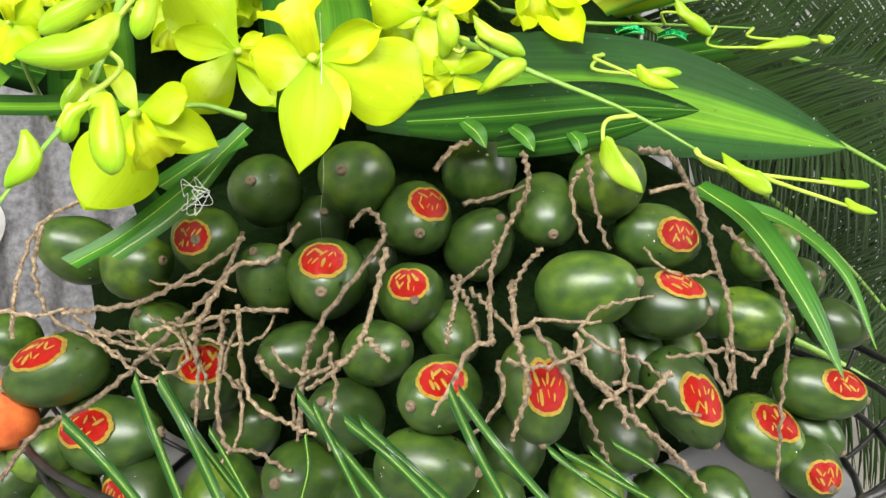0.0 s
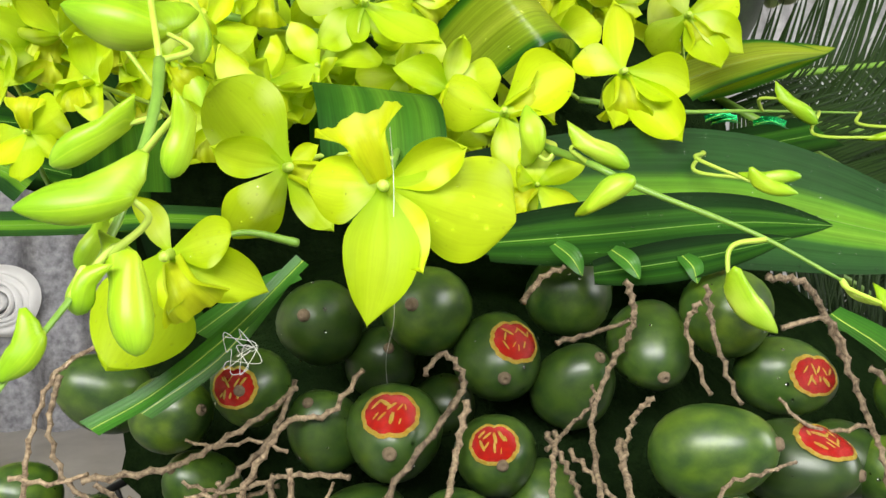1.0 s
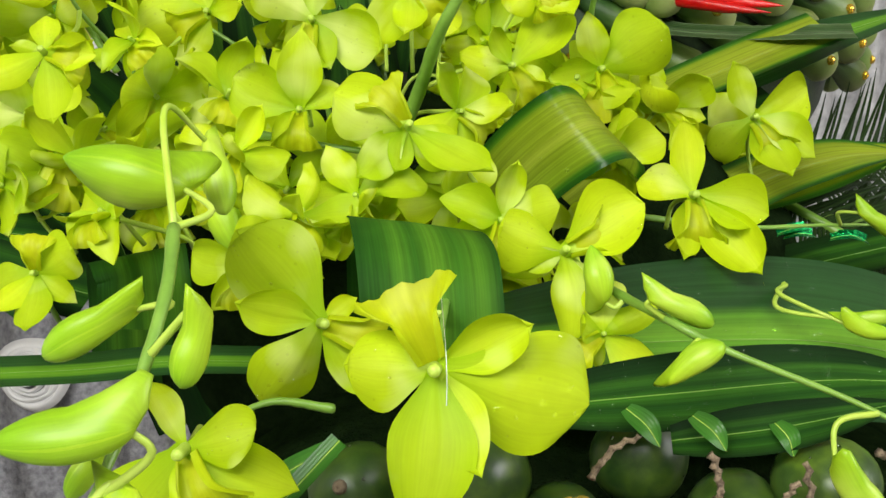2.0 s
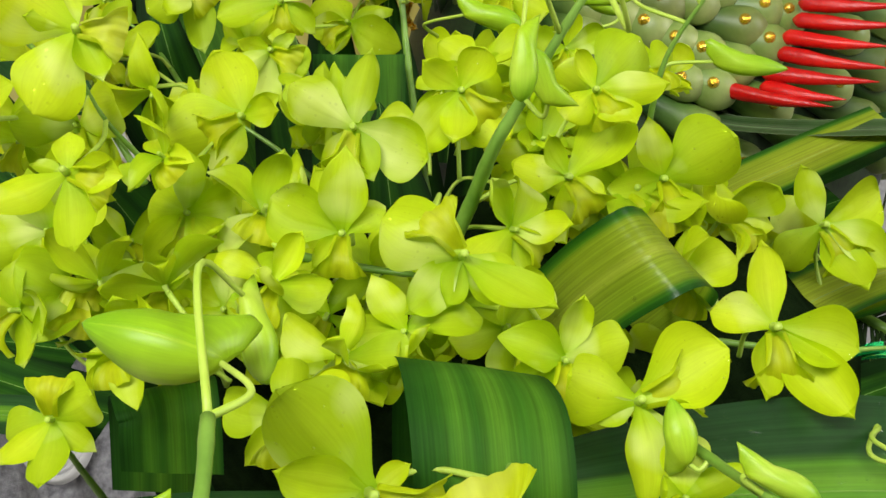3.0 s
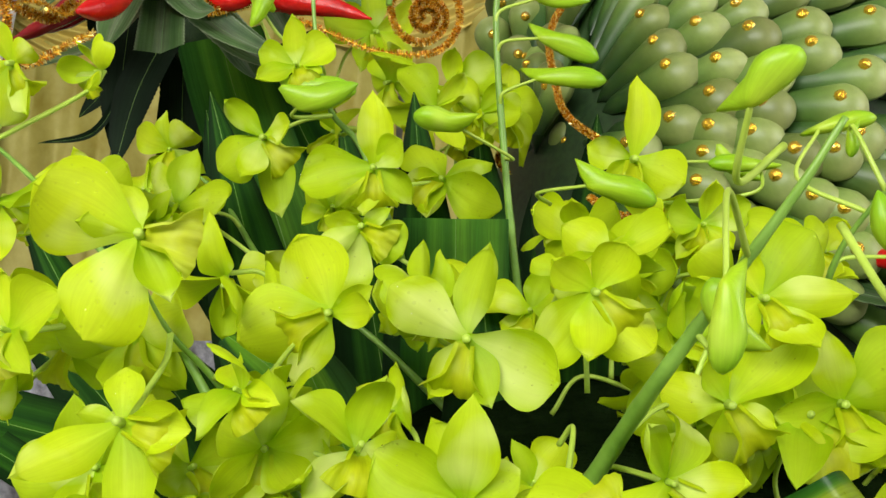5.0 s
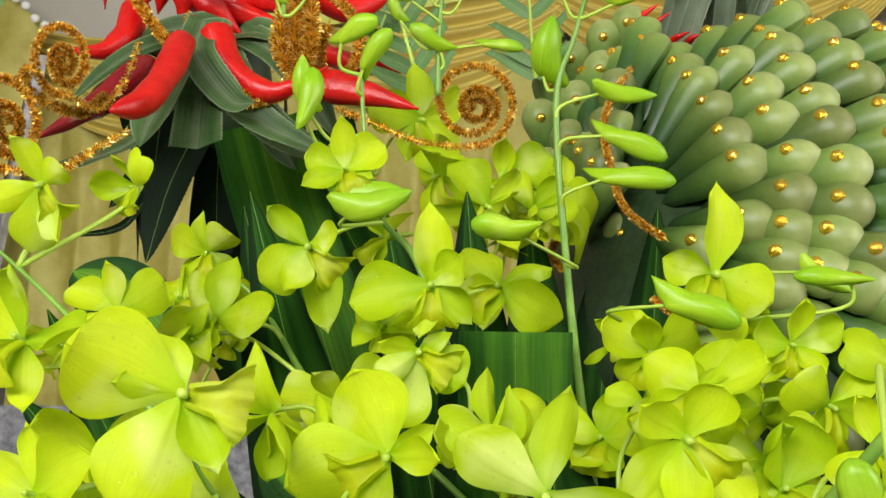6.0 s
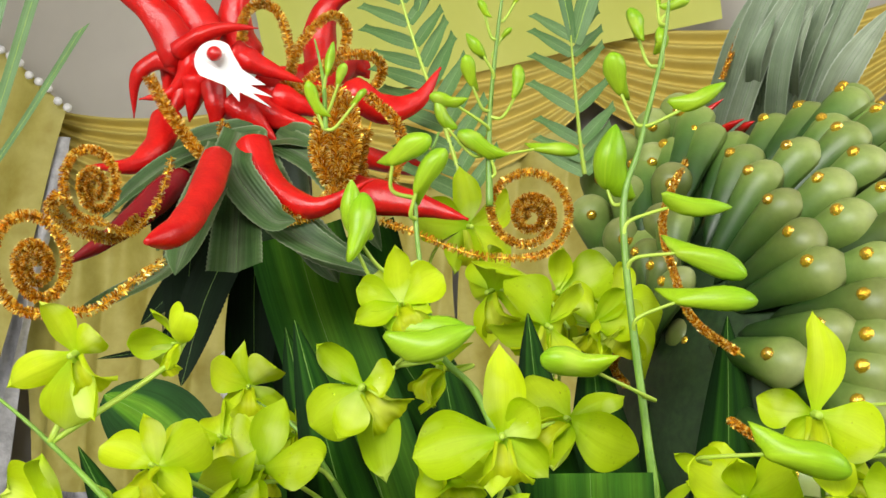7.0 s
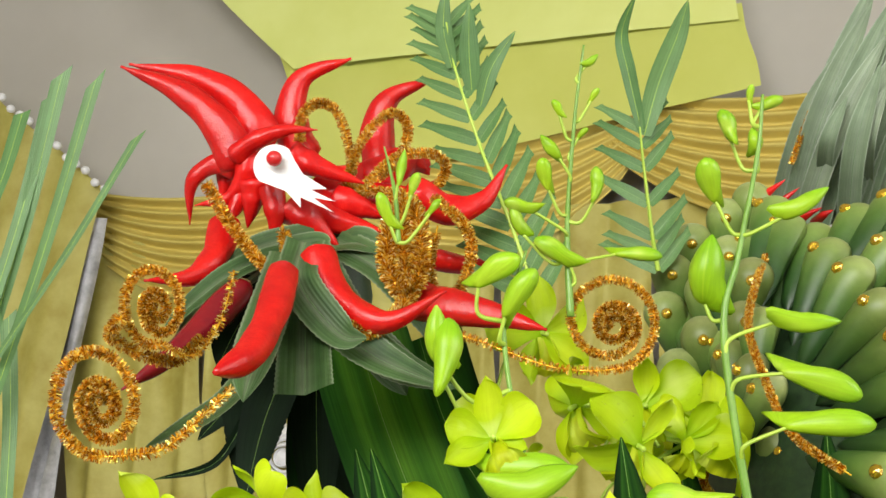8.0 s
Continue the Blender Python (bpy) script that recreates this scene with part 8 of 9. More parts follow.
pod(breast, 0.1144, 1.1884, 1.3731, 0.949, 0.315, -0.027, 0.214, -0.577, 0.788, 0.094, 0.95)
pod(breast, 0.2212, 1.295, 1.3692, 0.714, 0.558, -0.424, 0.605, -0.187, 0.774, 0.090, 0.91)
pod(breast, 0.2008, 1.4488, 1.3653, 0.604, 0.461, -0.65, 0.53, 0.377, 0.76, 0.094, 0.93)
pod(breast, 0.173, 1.2085, 1.3627, 0.876, 0.434, -0.209, 0.429, -0.504, 0.75, 0.089, 0.98)
pod(breast, 0.2407, 1.3554, 1.3588, 0.598, 0.558, -0.576, 0.676, 0.034, 0.736, 0.094, 0.87)
pod(breast, 0.2228, 1.2515, 1.3523, 0.75, 0.542, -0.379, 0.611, -0.346, 0.712, 0.092, 0.91)
pod(breast, 0.2361, 1.4224, 1.3484, 0.531, 0.483, -0.696, 0.66, 0.28, 0.698, 0.094, 0.90)
pod(breast, 0.149, 1.1711, 1.3458, 0.931, 0.334, -0.149, 0.341, -0.641, 0.688, 0.090, 0.93)
pod(breast, 0.255, 1.3128, 1.3419, 0.6, 0.587, -0.543, 0.729, -0.122, 0.674, 0.095, 0.87)
pod(breast, 0.2103, 1.2073, 1.3355, 0.81, 0.492, -0.32, 0.565, -0.508, 0.65, 0.090, 0.95)
pod(breast, 0.2632, 1.3847, 1.3316, 0.48, 0.538, -0.693, 0.759, 0.142, 0.636, 0.094, 0.93)
pod(breast, 0.1132, 1.141, 1.3289, 0.976, 0.196, -0.092, 0.21, -0.751, 0.626, 0.092, 0.98)
pod(breast, 0.2564, 1.2655, 1.3251, 0.642, 0.595, -0.483, 0.734, -0.295, 0.612, 0.094, 0.87)
pod(breast, 0.2443, 1.4575, 1.3211, 0.452, 0.402, -0.796, 0.69, 0.409, 0.598, 0.094, 0.89)
pod(breast, 0.1847, 1.1666, 1.3185, 0.88, 0.399, -0.259, 0.471, -0.657, 0.588, 0.091, 0.98)
pod(breast, 0.2795, 1.3389, 1.3146, 0.472, 0.6, -0.646, 0.819, -0.026, 0.574, 0.092, 0.97)
pod(breast, 0.2444, 1.2176, 1.3081, 0.714, 0.565, -0.413, 0.69, -0.47, 0.55, 0.090, 0.98)
pod(breast, 0.2749, 1.4181, 1.3042, 0.37, 0.484, -0.793, 0.802, 0.264, 0.536, 0.090, 0.88)
pod(breast, 0.1476, 1.1327, 1.3016, 0.942, 0.265, -0.207, 0.336, -0.781, 0.526, 0.092, 0.91)
pod(breast, 0.2833, 1.2884, 1.2977, 0.514, 0.64, -0.571, 0.833, -0.211, 0.512, 0.092, 0.99)
pod(breast, 0.2194, 1.1726, 1.2913, 0.801, 0.487, -0.349, 0.599, -0.635, 0.488, 0.093, 0.86)
pod(breast, 0.2952, 1.3704, 1.2873, 0.338, 0.586, -0.736, 0.876, 0.09, 0.474, 0.091, 0.94)
pod(breast, 0.1015, 1.1085, 1.2847, 0.98, 0.095, -0.174, 0.167, -0.87, 0.464, 0.092, 0.96)
pod(breast, 0.2739, 1.2367, 1.2808, 0.595, 0.637, -0.49, 0.798, -0.4, 0.45, 0.092, 0.87)
pod(breast, 0.2771, 1.4533, 1.277, 0.282, 0.39, -0.876, 0.81, 0.393, 0.436, 0.090, 0.98)
pod(breast, 0.1829, 1.1341, 1.2743, 0.882, 0.364, -0.299, 0.465, -0.776, 0.426, 0.091, 0.97)
pod(breast, 0.3031, 1.3175, 1.2704, 0.371, 0.666, -0.647, 0.905, -0.104, 0.412, 0.095, 0.95)
pod(breast, 0.2514, 1.1876, 1.2639, 0.698, 0.581, -0.418, 0.716, -0.58, 0.388, 0.093, 0.95)
pod(breast, 0.3022, 1.4051, 1.26, 0.211, 0.535, -0.818, 0.902, 0.216, 0.374, 0.091, 0.99)
pod(breast, 0.2978, 1.2629, 1.2535, 0.458, 0.698, -0.551, 0.886, -0.305, 0.35, 0.092, 0.99)
pod(breast, 0.2169, 1.1442, 1.247, 0.8, 0.476, -0.366, 0.589, -0.739, 0.326, 0.091, 0.98)
pod(breast, 0.3153, 1.3509, 1.2431, 0.221, 0.665, -0.713, 0.95, 0.018, 0.312, 0.094, 0.95)
pod(breast, 0.2792, 1.2099, 1.2367, 0.574, 0.671, -0.469, 0.818, -0.499, 0.288, 0.092, 0.88)
pod(breast, -0.0604, 1.1111, 1.234, 0.796, -0.503, -0.336, -0.426, -0.861, 0.279, 0.090, 0.91)
pod(breast, 0.3009, 1.4407, 1.2328, 0.103, 0.438, -0.893, 0.897, 0.347, 0.274, 0.093, 0.88)
pod(breast, 0.3152, 1.2942, 1.2262, 0.306, 0.741, -0.598, 0.949, -0.19, 0.25, 0.089, 0.88)
pod(breast, 0.248, 1.162, 1.2197, 0.696, 0.589, -0.411, 0.703, -0.674, 0.226, 0.094, 0.88)
pod(breast, 0.3197, 1.3866, 1.2158, 0.073, 0.63, -0.773, 0.966, 0.149, 0.212, 0.094, 0.91)
pod(breast, 0.3015, 1.2382, 1.2093, 0.434, 0.748, -0.502, 0.899, -0.395, 0.188, 0.092, 0.91)
pod(breast, 0.2059, 1.1223, 1.2028, 0.801, 0.461, -0.382, 0.549, -0.819, 0.164, 0.093, 0.87)
pod(breast, 0.3254, 1.3288, 1.1989, 0.145, 0.76, -0.633, 0.987, -0.063, 0.15, 0.091, 0.99)
pod(breast, 0.2748, 1.1864, 1.1925, 0.574, 0.693, -0.435, 0.801, -0.585, 0.126, 0.090, 0.95)
pod(breast, 0.3162, 1.4226, 1.1885, -0.065, 0.552, -0.832, 0.953, 0.281, 0.112, 0.091, 0.90)
pod(breast, 0.3173, 1.2708, 1.182, 0.28, 0.809, -0.517, 0.957, -0.275, 0.088, 0.089, 0.86)
pod(breast, 0.0039, 1.0789, 1.1794, 0.85, -0.205, -0.486, -0.191, -0.978, 0.079, 0.095, 0.98)
pod(breast, 0.2365, 1.1419, 1.1755, 0.703, 0.587, -0.401, 0.661, -0.748, 0.064, 0.094, 0.97)
pod(breast, 0.328, 1.3651, 1.1716, -0.02, 0.753, -0.657, 0.996, 0.07, 0.05, 0.095, 0.88)
pod(breast, 0.2959, 1.216, 1.1651, 0.438, 0.784, -0.439, 0.879, -0.476, 0.026, 0.093, 0.93)
pod(breast, -0.0526, 1.0956, 1.1625, 0.695, -0.313, -0.647, -0.398, -0.917, 0.017, 0.092, 0.99)
pod(breast, 0.3052, 1.4573, 1.1612, -0.173, 0.413, -0.894, 0.913, 0.408, 0.012, 0.094, 1.00)
pod(breast, 0.1887, 1.1074, 1.1586, 0.801, 0.444, -0.401, 0.486, -0.874, 0.002, 0.090, 0.95)
pod(breast, 0.3261, 1.3062, 1.1547, 0.119, 0.85, -0.513, 0.989, -0.146, -0.012, 0.093, 0.96)
pod(breast, 0.2624, 1.1675, 1.1482, 0.589, 0.703, -0.399, 0.756, -0.654, -0.036, 0.093, 0.98)
pod(breast, 0.323, 1.4011, 1.1443, -0.183, 0.718, -0.672, 0.978, 0.202, -0.05, 0.091, 0.99)
pod(breast, 0.1342, 1.085, 1.1417, 0.855, 0.283, -0.435, 0.287, -0.956, -0.06, 0.091, 0.94)
pod(breast, 0.3105, 1.2493, 1.1379, 0.293, 0.859, -0.421, 0.932, -0.354, -0.074, 0.094, 0.96)
pod(breast, -0.018, 1.0842, 1.1352, 0.757, -0.159, -0.633, -0.271, -0.959, -0.083, 0.091, 0.89)
pod(breast, 0.2185, 1.1283, 1.1313, 0.712, 0.58, -0.395, 0.595, -0.797, -0.098, 0.091, 0.95)
pod(breast, 0.3273, 1.3425, 1.1274, -0.044, 0.873, -0.486, 0.994, -0.013, -0.112, 0.095, 0.99)
pod(breast, 0.0762, 1.0758, 1.1248, 0.855, 0.126, -0.504, 0.074, -0.99, -0.121, 0.091, 0.92)
pod(breast, 0.2823, 1.1979, 1.1209, 0.464, 0.803, -0.374, 0.829, -0.542, -0.136, 0.094, 0.90)
pod(breast, -0.0716, 1.1079, 1.1183, 0.584, -0.181, -0.791, -0.467, -0.872, -0.145, 0.091, 0.86)
pod(breast, 0.3107, 1.4353, 1.117, -0.338, 0.652, -0.679, 0.933, 0.327, -0.15, 0.090, 0.94)
pod(breast, 0.1671, 1.1005, 1.1144, 0.795, 0.435, -0.423, 0.407, -0.899, -0.16, 0.093, 0.95)
pod(breast, 0.3178, 1.2849, 1.1105, 0.146, 0.916, -0.375, 0.959, -0.224, -0.174, 0.091, 0.99)
pod(breast, 0.0181, 1.0803, 1.1079, 0.794, 0.001, -0.608, -0.139, -0.973, -0.183, 0.093, 0.88)
pod(breast, 0.2432, 1.1548, 1.104, 0.611, 0.702, -0.366, 0.686, -0.7, -0.198, 0.089, 1.00)
pod(breast, 0.3209, 1.3782, 1.1001, -0.2, 0.884, -0.423, 0.97, 0.118, -0.212, 0.095, 0.99)
pod(breast, 0.1111, 1.0855, 1.0975, 0.827, 0.287, -0.483, 0.202, -0.954, -0.221, 0.093, 0.90)
pod(breast, 0.2954, 1.2316, 1.0936, 0.336, 0.885, -0.323, 0.877, -0.419, -0.236, 0.090, 0.90)
pod(breast, -0.0368, 1.0981, 1.091, 0.675, -0.054, -0.736, -0.34, -0.908, -0.245, 0.090, 0.99)
pod(breast, 0.2916, 1.4659, 1.0897, -0.478, 0.548, -0.687, 0.863, 0.439, -0.25, 0.094, 0.97)
pod(breast, -0.161, 1.2981, 1.3809, -0.072, 0.162, 1.045, -0.06, -0.975, 0.2, 0.085, 0.95)
pod(breast, -0.144, 1.2491, 1.3257, -0.158, 0.148, 1.037, -0.06, -0.975, 0.2, 0.085, 0.95)
pod(breast, -0.1071, 1.2486, 1.366, 0.183, 0.213, 1.022, -0.06, -0.975, 0.2, 0.085, 0.95)
pod(breast, -0.1434, 1.3173, 1.4071, 0.014, 0.178, 1.044, -0.06, -0.975, 0.2, 0.085, 0.95)
pod(breast, -0.1157, 1.319, 1.4255, 0.099, 0.195, 1.037, -0.06, -0.975, 0.2, 0.085, 0.95)
pod(breast, -0.0951, 1.3206, 1.4378, 0.183, 0.213, 1.022, -0.06, -0.975, 0.2, 0.085, 0.95)
pod(breast, -0.1678, 1.2817, 1.3499, -0.326, 0.123, 1, -0.06, -0.975, 0.2, 0.085, 0.95)
pod(breast, -0.1188, 1.2836, 1.3895, 0.048, 0.184, 1.042, -0.06, -0.975, 0.2, 0.085, 0.95)
pod(breast, -0.1385, 1.2645, 1.3607, -0.072, 0.162, 1.045, -0.06, -0.975, 0.2, 0.085, 0.95)
pod(breast, -0.1143, 1.2427, 1.3342, 0.014, 0.178, 1.044, -0.06, -0.975, 0.2, 0.085, 0.95)
pod(breast, -0.1258, 1.2253, 1.304, -0.072, 0.162, 1.045, -0.06, -0.975, 0.2, 0.085, 0.95)
pod(breast, -0.1184, 1.2116, 1.2725, -0.158, 0.148, 1.037, -0.06, -0.975, 0.2, 0.085, 0.95)
pod(breast, -0.1617, 1.2498, 1.3034, -0.326, 0.123, 1, -0.06, -0.975, 0.2, 0.085, 0.95)
pod(breast, -0.1039, 1.1984, 1.2459, 0.183, 0.213, 1.022, -0.06, -0.975, 0.2, 0.085, 0.95)
pod(breast, -0.1427, 1.2372, 1.2781, -0.326, 0.123, 1, -0.06, -0.975, 0.2, 0.085, 0.95)
tinsel([(-0.087, 1.2912, 1.3984), (-0.1073, 1.2259, 1.3584), (-0.1166, 1.1954, 1.3276), (-0.1123, 1.1581, 1.2907), (-0.1026, 1.1311, 1.2573), (-0.0756, 1.1046, 1.2329)], r=0.0032, n=40, label="gold tinsel wire laid on the pod breast")
tinsel([(-0.0352, 1.0772, 1.1832), (-0.065, 1.0891, 1.1816), (-0.088, 1.103, 1.1961)], r=0.0032, n=40, label="gold tinsel wire laid on the pod breast")
tinsel([(-0.1505, 1.1679, 1.2407), (-0.1551, 1.1685, 1.2298), (-0.1463, 1.1537, 1.2158)], r=0.0032, n=40, label="gold tinsel wire laid on the pod breast")
fringe = thing("chili_fringe", (0.1179, 1.0574, 1.1537), "fan of slim red chilies laid under the pods", "chili")
chili(fringe, [(0.0953, 1.0855, 1.1543), (0.132, 1.0633, 1.1431), (0.1691, 1.0513, 1.1361)], 0.0061)
chili(fringe, [(0.1245, 1.0881, 1.1551), (0.1513, 1.0651, 1.146), (0.1791, 1.0524, 1.1411)], 0.0061)
chili(fringe, [(0.1247, 1.0885, 1.1664), (0.1636, 1.0666, 1.1578), (0.2031, 1.055, 1.1535)], 0.0061)
chili(fringe, [(0.1374, 1.0902, 1.1808), (0.1739, 1.068, 1.1698), (0.2112, 1.056, 1.1633)], 0.0061)
chili(fringe, [(0.1418, 1.091, 1.1933), (0.1761, 1.0686, 1.184), (0.2114, 1.0566, 1.1792)], 0.0061)
chili(fringe, [(0.1503, 1.0922, 1.2057), (0.1844, 1.0698, 1.1976), (0.2196, 1.0578, 1.1942)], 0.0061)
chili(fringe, [(0.1547, 1.093, 1.2182), (0.1866, 1.0705, 1.211), (0.2198, 1.0583, 1.2086)], 0.0061)
chili(fringe, [(0.159, 1.0937, 1.2286), (0.1908, 1.0712, 1.2223), (0.2239, 1.0591, 1.2209)], 0.0061)
chili(fringe, [(0.1633, 1.0944, 1.239), (0.193, 1.0718, 1.2345), (0.2241, 1.0596, 1.2348)], 0.0061)
chili(fringe, [(0.1677, 1.0952, 1.2515), (0.1973, 1.0727, 1.2476), (0.2283, 1.0604, 1.2487)], 0.0061)
chili(fringe, [(0.1699, 1.0959, 1.264), (0.2005, 1.0734, 1.2608), (0.2325, 1.0613, 1.2626)], 0.0061)
top = thing("chili_fringe", (-0.0755, 1.3039, 1.4357), "few small red chilies stuck behind the pods", "chili")
chili(top, [(-0.0936, 1.3418, 1.436), (-0.0809, 1.327, 1.4452), (-0.0676, 1.3228, 1.4536)], 0.0040)
chili(top, [(-0.0877, 1.3447, 1.4258), (-0.0727, 1.33, 1.4369), (-0.0572, 1.3259, 1.447)], 0.0040)
chili(top, [(-0.0634, 1.35, 1.4211), (-0.0527, 1.3356, 1.4263), (-0.0409, 1.3318, 1.4305)], 0.0040)
chili(top, [(-0.0454, 1.353, 1.4226), (-0.0395, 1.338, 1.4259), (-0.0324, 1.3337, 1.4283)], 0.0040)
strap("leaf", "grey-green leaf under the pod breast", "leaf", [(0.0633, 1.1535, 1.1714), (0.08, 1.0935, 1.1341), (0.1375, 1.058, 1.1211), (0.2307, 1.0463, 1.1187)], 0.0364, (0.0487, -0.367, 0.9126), PINE, "strap", 0.10)
# the tail: a pineapple crown
strap("pineapple_leaf", "stiff grey-green pineapple leaf of the tail", "leaf", [(-0.0465, 1.4831, 1.4444), (-0.0171, 1.4213, 1.5316), (0.0324, 1.4134, 1.627)], 0.0249, (-0.2182, -0.9792, 0.0594), TAIL_LEAF, "tip", 0.40)
strap("pineapple_leaf", "stiff grey-green pineapple leaf of the tail", "leaf", [(-0.0276, 1.4767, 1.4417), (0.0046, 1.4144, 1.535), (0.0578, 1.406, 1.6366)], 0.0282, (-0.2182, -0.9792, 0.0594), TAIL_LEAF, "tip", 0.40)
strap("pineapple_leaf", "stiff grey-green pineapple leaf of the tail", "leaf", [(0.0013, 1.4713, 1.4436), (0.0259, 1.4099, 1.5239), (0.0729, 1.4027, 1.6127)], 0.0279, (-0.2182, -0.9792, 0.0594), TAIL_LEAF, "tip", 0.40)
strap("pineapple_leaf", "stiff grey-green pineapple leaf of the tail", "leaf", [(0.019, 1.4656, 1.4359), (0.0462, 1.4065, 1.5059), (0.0967, 1.4018, 1.5842)], 0.0276, (-0.2182, -0.9792, 0.0594), TAIL_LEAF, "tip", 0.40)
strap("pineapple_leaf", "stiff grey-green pineapple leaf of the tail", "leaf", [(-0.0527, 1.4982, 1.4693), (-0.0305, 1.4398, 1.5304), (0.0118, 1.4349, 1.6008)], 0.0182, (-0.2182, -0.9792, 0.0594), TAIL_LEAF, "tip", 0.40)
strap("pineapple_leaf", "stiff grey-green pineapple leaf of the tail", "leaf", [(0.0366, 1.459, 1.4332), (0.0562, 1.4023, 1.4817), (0.0998, 1.4002, 1.5383)], 0.0273, (-0.2182, -0.9792, 0.0594), TAIL_LEAF, "tip", 0.40)
strap("pineapple_leaf", "stiff grey-green pineapple leaf of the tail", "leaf", [(-0.018, 1.4523, 1.4725), (-0.0204, 1.3955, 1.4995), (-0.0015, 1.3924, 1.5365)], 0.0138, (-0.2182, -0.9792, 0.0594), TAIL_LEAF, "tip", 0.40)
strap("pineapple_leaf", "stiff grey-green pineapple leaf of the tail", "leaf", [(0.0147, 1.4487, 1.4688), (0.0109, 1.3908, 1.5002), (0.03, 1.3869, 1.5415)], 0.0154, (-0.2182, -0.9792, 0.0594), TAIL_LEAF, "tip", 0.40)
strap("pineapple_leaf", "stiff grey-green pineapple leaf of the tail", "leaf", [(-0.0409, 1.5232, 1.4569), (-0.0053, 1.4597, 1.5602), (0.051, 1.45, 1.6721)], 0.0223, (-0.2182, -0.9792, 0.0594), TAIL_LEAF, "tip", 0.40)
strap("pineapple_leaf", "stiff grey-green pineapple leaf of the tail", "leaf", [(-0.0023, 1.5115, 1.4461), (0.0435, 1.449, 1.5544), (0.1116, 1.4407, 1.671)], 0.0255, (-0.2182, -0.9792, 0.0594), TAIL_LEAF, "tip", 0.40)
strap("pineapple_leaf", "stiff grey-green pineapple leaf of the tail", "leaf", [(-0.0391, 1.4645, 1.4404), (-0.0108, 1.4055, 1.5112), (0.0377, 1.4002, 1.5904)], 0.0209, (-0.2182, -0.9792, 0.0594), TAIL_LEAF, "tip", 0.40)
strap("pineapple_leaf", "stiff grey-green pineapple leaf of the tail", "leaf", [(-0.0114, 1.4843, 1.4444), (0.0195, 1.4206, 1.5443), (0.0722, 1.411, 1.6525)], 0.0227, (-0.2182, -0.9792, 0.0594), TAIL_LEAF, "tip", 0.40)
strap("pineapple_leaf", "stiff grey-green pineapple leaf of the tail", "leaf", [(0.0077, 1.468, 1.4398), (0.0325, 1.4078, 1.5139), (0.0799, 1.4018, 1.5962)], 0.0222, (-0.2182, -0.9792, 0.0594), TAIL_LEAF, "tip", 0.40)
strap("pineapple_leaf", "stiff grey-green pineapple leaf of the tail", "leaf", [(-0.0026, 1.4515, 1.435), (0.001, 1.3901, 1.4936), (0.0267, 1.3829, 1.5604)], 0.0191, (-0.2182, -0.9792, 0.0594), TAIL_LEAF, "tip", 0.40)
tinsel([(-0.0475, 1.4333, 1.4914), (-0.0298, 1.4296, 1.5301), (-0.0156, 1.4279, 1.5541), (-0.0019, 1.427, 1.5732)], r=0.0032, n=30)
# ---- upright fronds and the room behind ----
frond("grey-green palm frond with cut leaflets standing upright", [(-0.2557, 1.2248, 1.3476), (-0.275, 1.2297, 1.416), (-0.2943, 1.2257, 1.4767), (-0.3099, 1.2222, 1.5386), (-0.3136, 1.2155, 1.5723)], 0.0020, 0.062, (0.1845, -0.9851, -0.0741), 15, lambda s: 0.95 - 0.35 * s, 0.05, 0.90, 1.35)
frond("grey-green palm frond with cut leaflets standing upright", [(-0.1716, 1.2754, 1.3815), (-0.1738, 1.2705, 1.4067), (-0.1762, 1.2611, 1.4571), (-0.1771, 1.2553, 1.4885)], 0.0020, 0.048, (0.1845, -0.9851, -0.0741), 7, lambda s: 1.0 - 0.15 * s, 0.02, 0.85, 1.40)
strap("leaf", "grey-green pointed palm leaf", "leaf", [(-0.1761, 1.2559, 1.4864), (-0.1824, 1.2472, 1.5286), (-0.1852, 1.2415, 1.558), (-0.1726, 1.229, 1.5829)], 0.0119, (0.2826, -0.9664, -0.0786), PALM, "lance", 0.20)
strap("leaf", "grey-green pointed palm leaf", "leaf", [(-0.1743, 1.257, 1.4821), (-0.161, 1.2528, 1.5192), (-0.1438, 1.2445, 1.5544), (-0.1347, 1.237, 1.577)], 0.0177, (0.0863, -1.0038, -0.0697), PALM, "lance", 0.20)
strap("leaf", "grey-green pointed palm leaf", "leaf", [(-0.2987, 1.2273, 1.5213), (-0.2985, 1.2221, 1.5506), (-0.2958, 1.2163, 1.5861)], 0.0153, (0.1845, -0.9851, -0.0741), PALM, "lance", 0.20)
strap("leaf", "grey-green pointed palm leaf", "leaf", [(-0.2934, 1.2305, 1.5085), (-0.2828, 1.2273, 1.5373), (-0.2633, 1.2262, 1.5637)], 0.0127, (0.1845, -0.9851, -0.0741), PALM, "lance", 0.20)
strap("leaf", "grey-green pointed palm leaf", "leaf", [(-0.312, 1.2218, 1.5387), (-0.316, 1.2158, 1.5682), (-0.3113, 1.2107, 1.6015)], 0.0127, (0.1845, -0.9851, -0.0741), PALM, "lance", 0.20)
strap("leaf", "cut palm blade standing upright", "leaf", [(-0.5919, 1.0643, 1.3245), (-0.5695, 1.0727, 1.4163), (-0.5496, 1.0797, 1.5134)], 0.0109, (0.3807, -0.9477, -0.0831), PALM, "cut", 0.20)
strap("leaf", "cut palm blade standing upright", "leaf", [(-0.5863, 1.0604, 1.3522), (-0.5707, 1.0712, 1.4236), (-0.5581, 1.0807, 1.499)], 0.0095, (0.3807, -0.9477, -0.0831), PALM, "cut", 0.20)
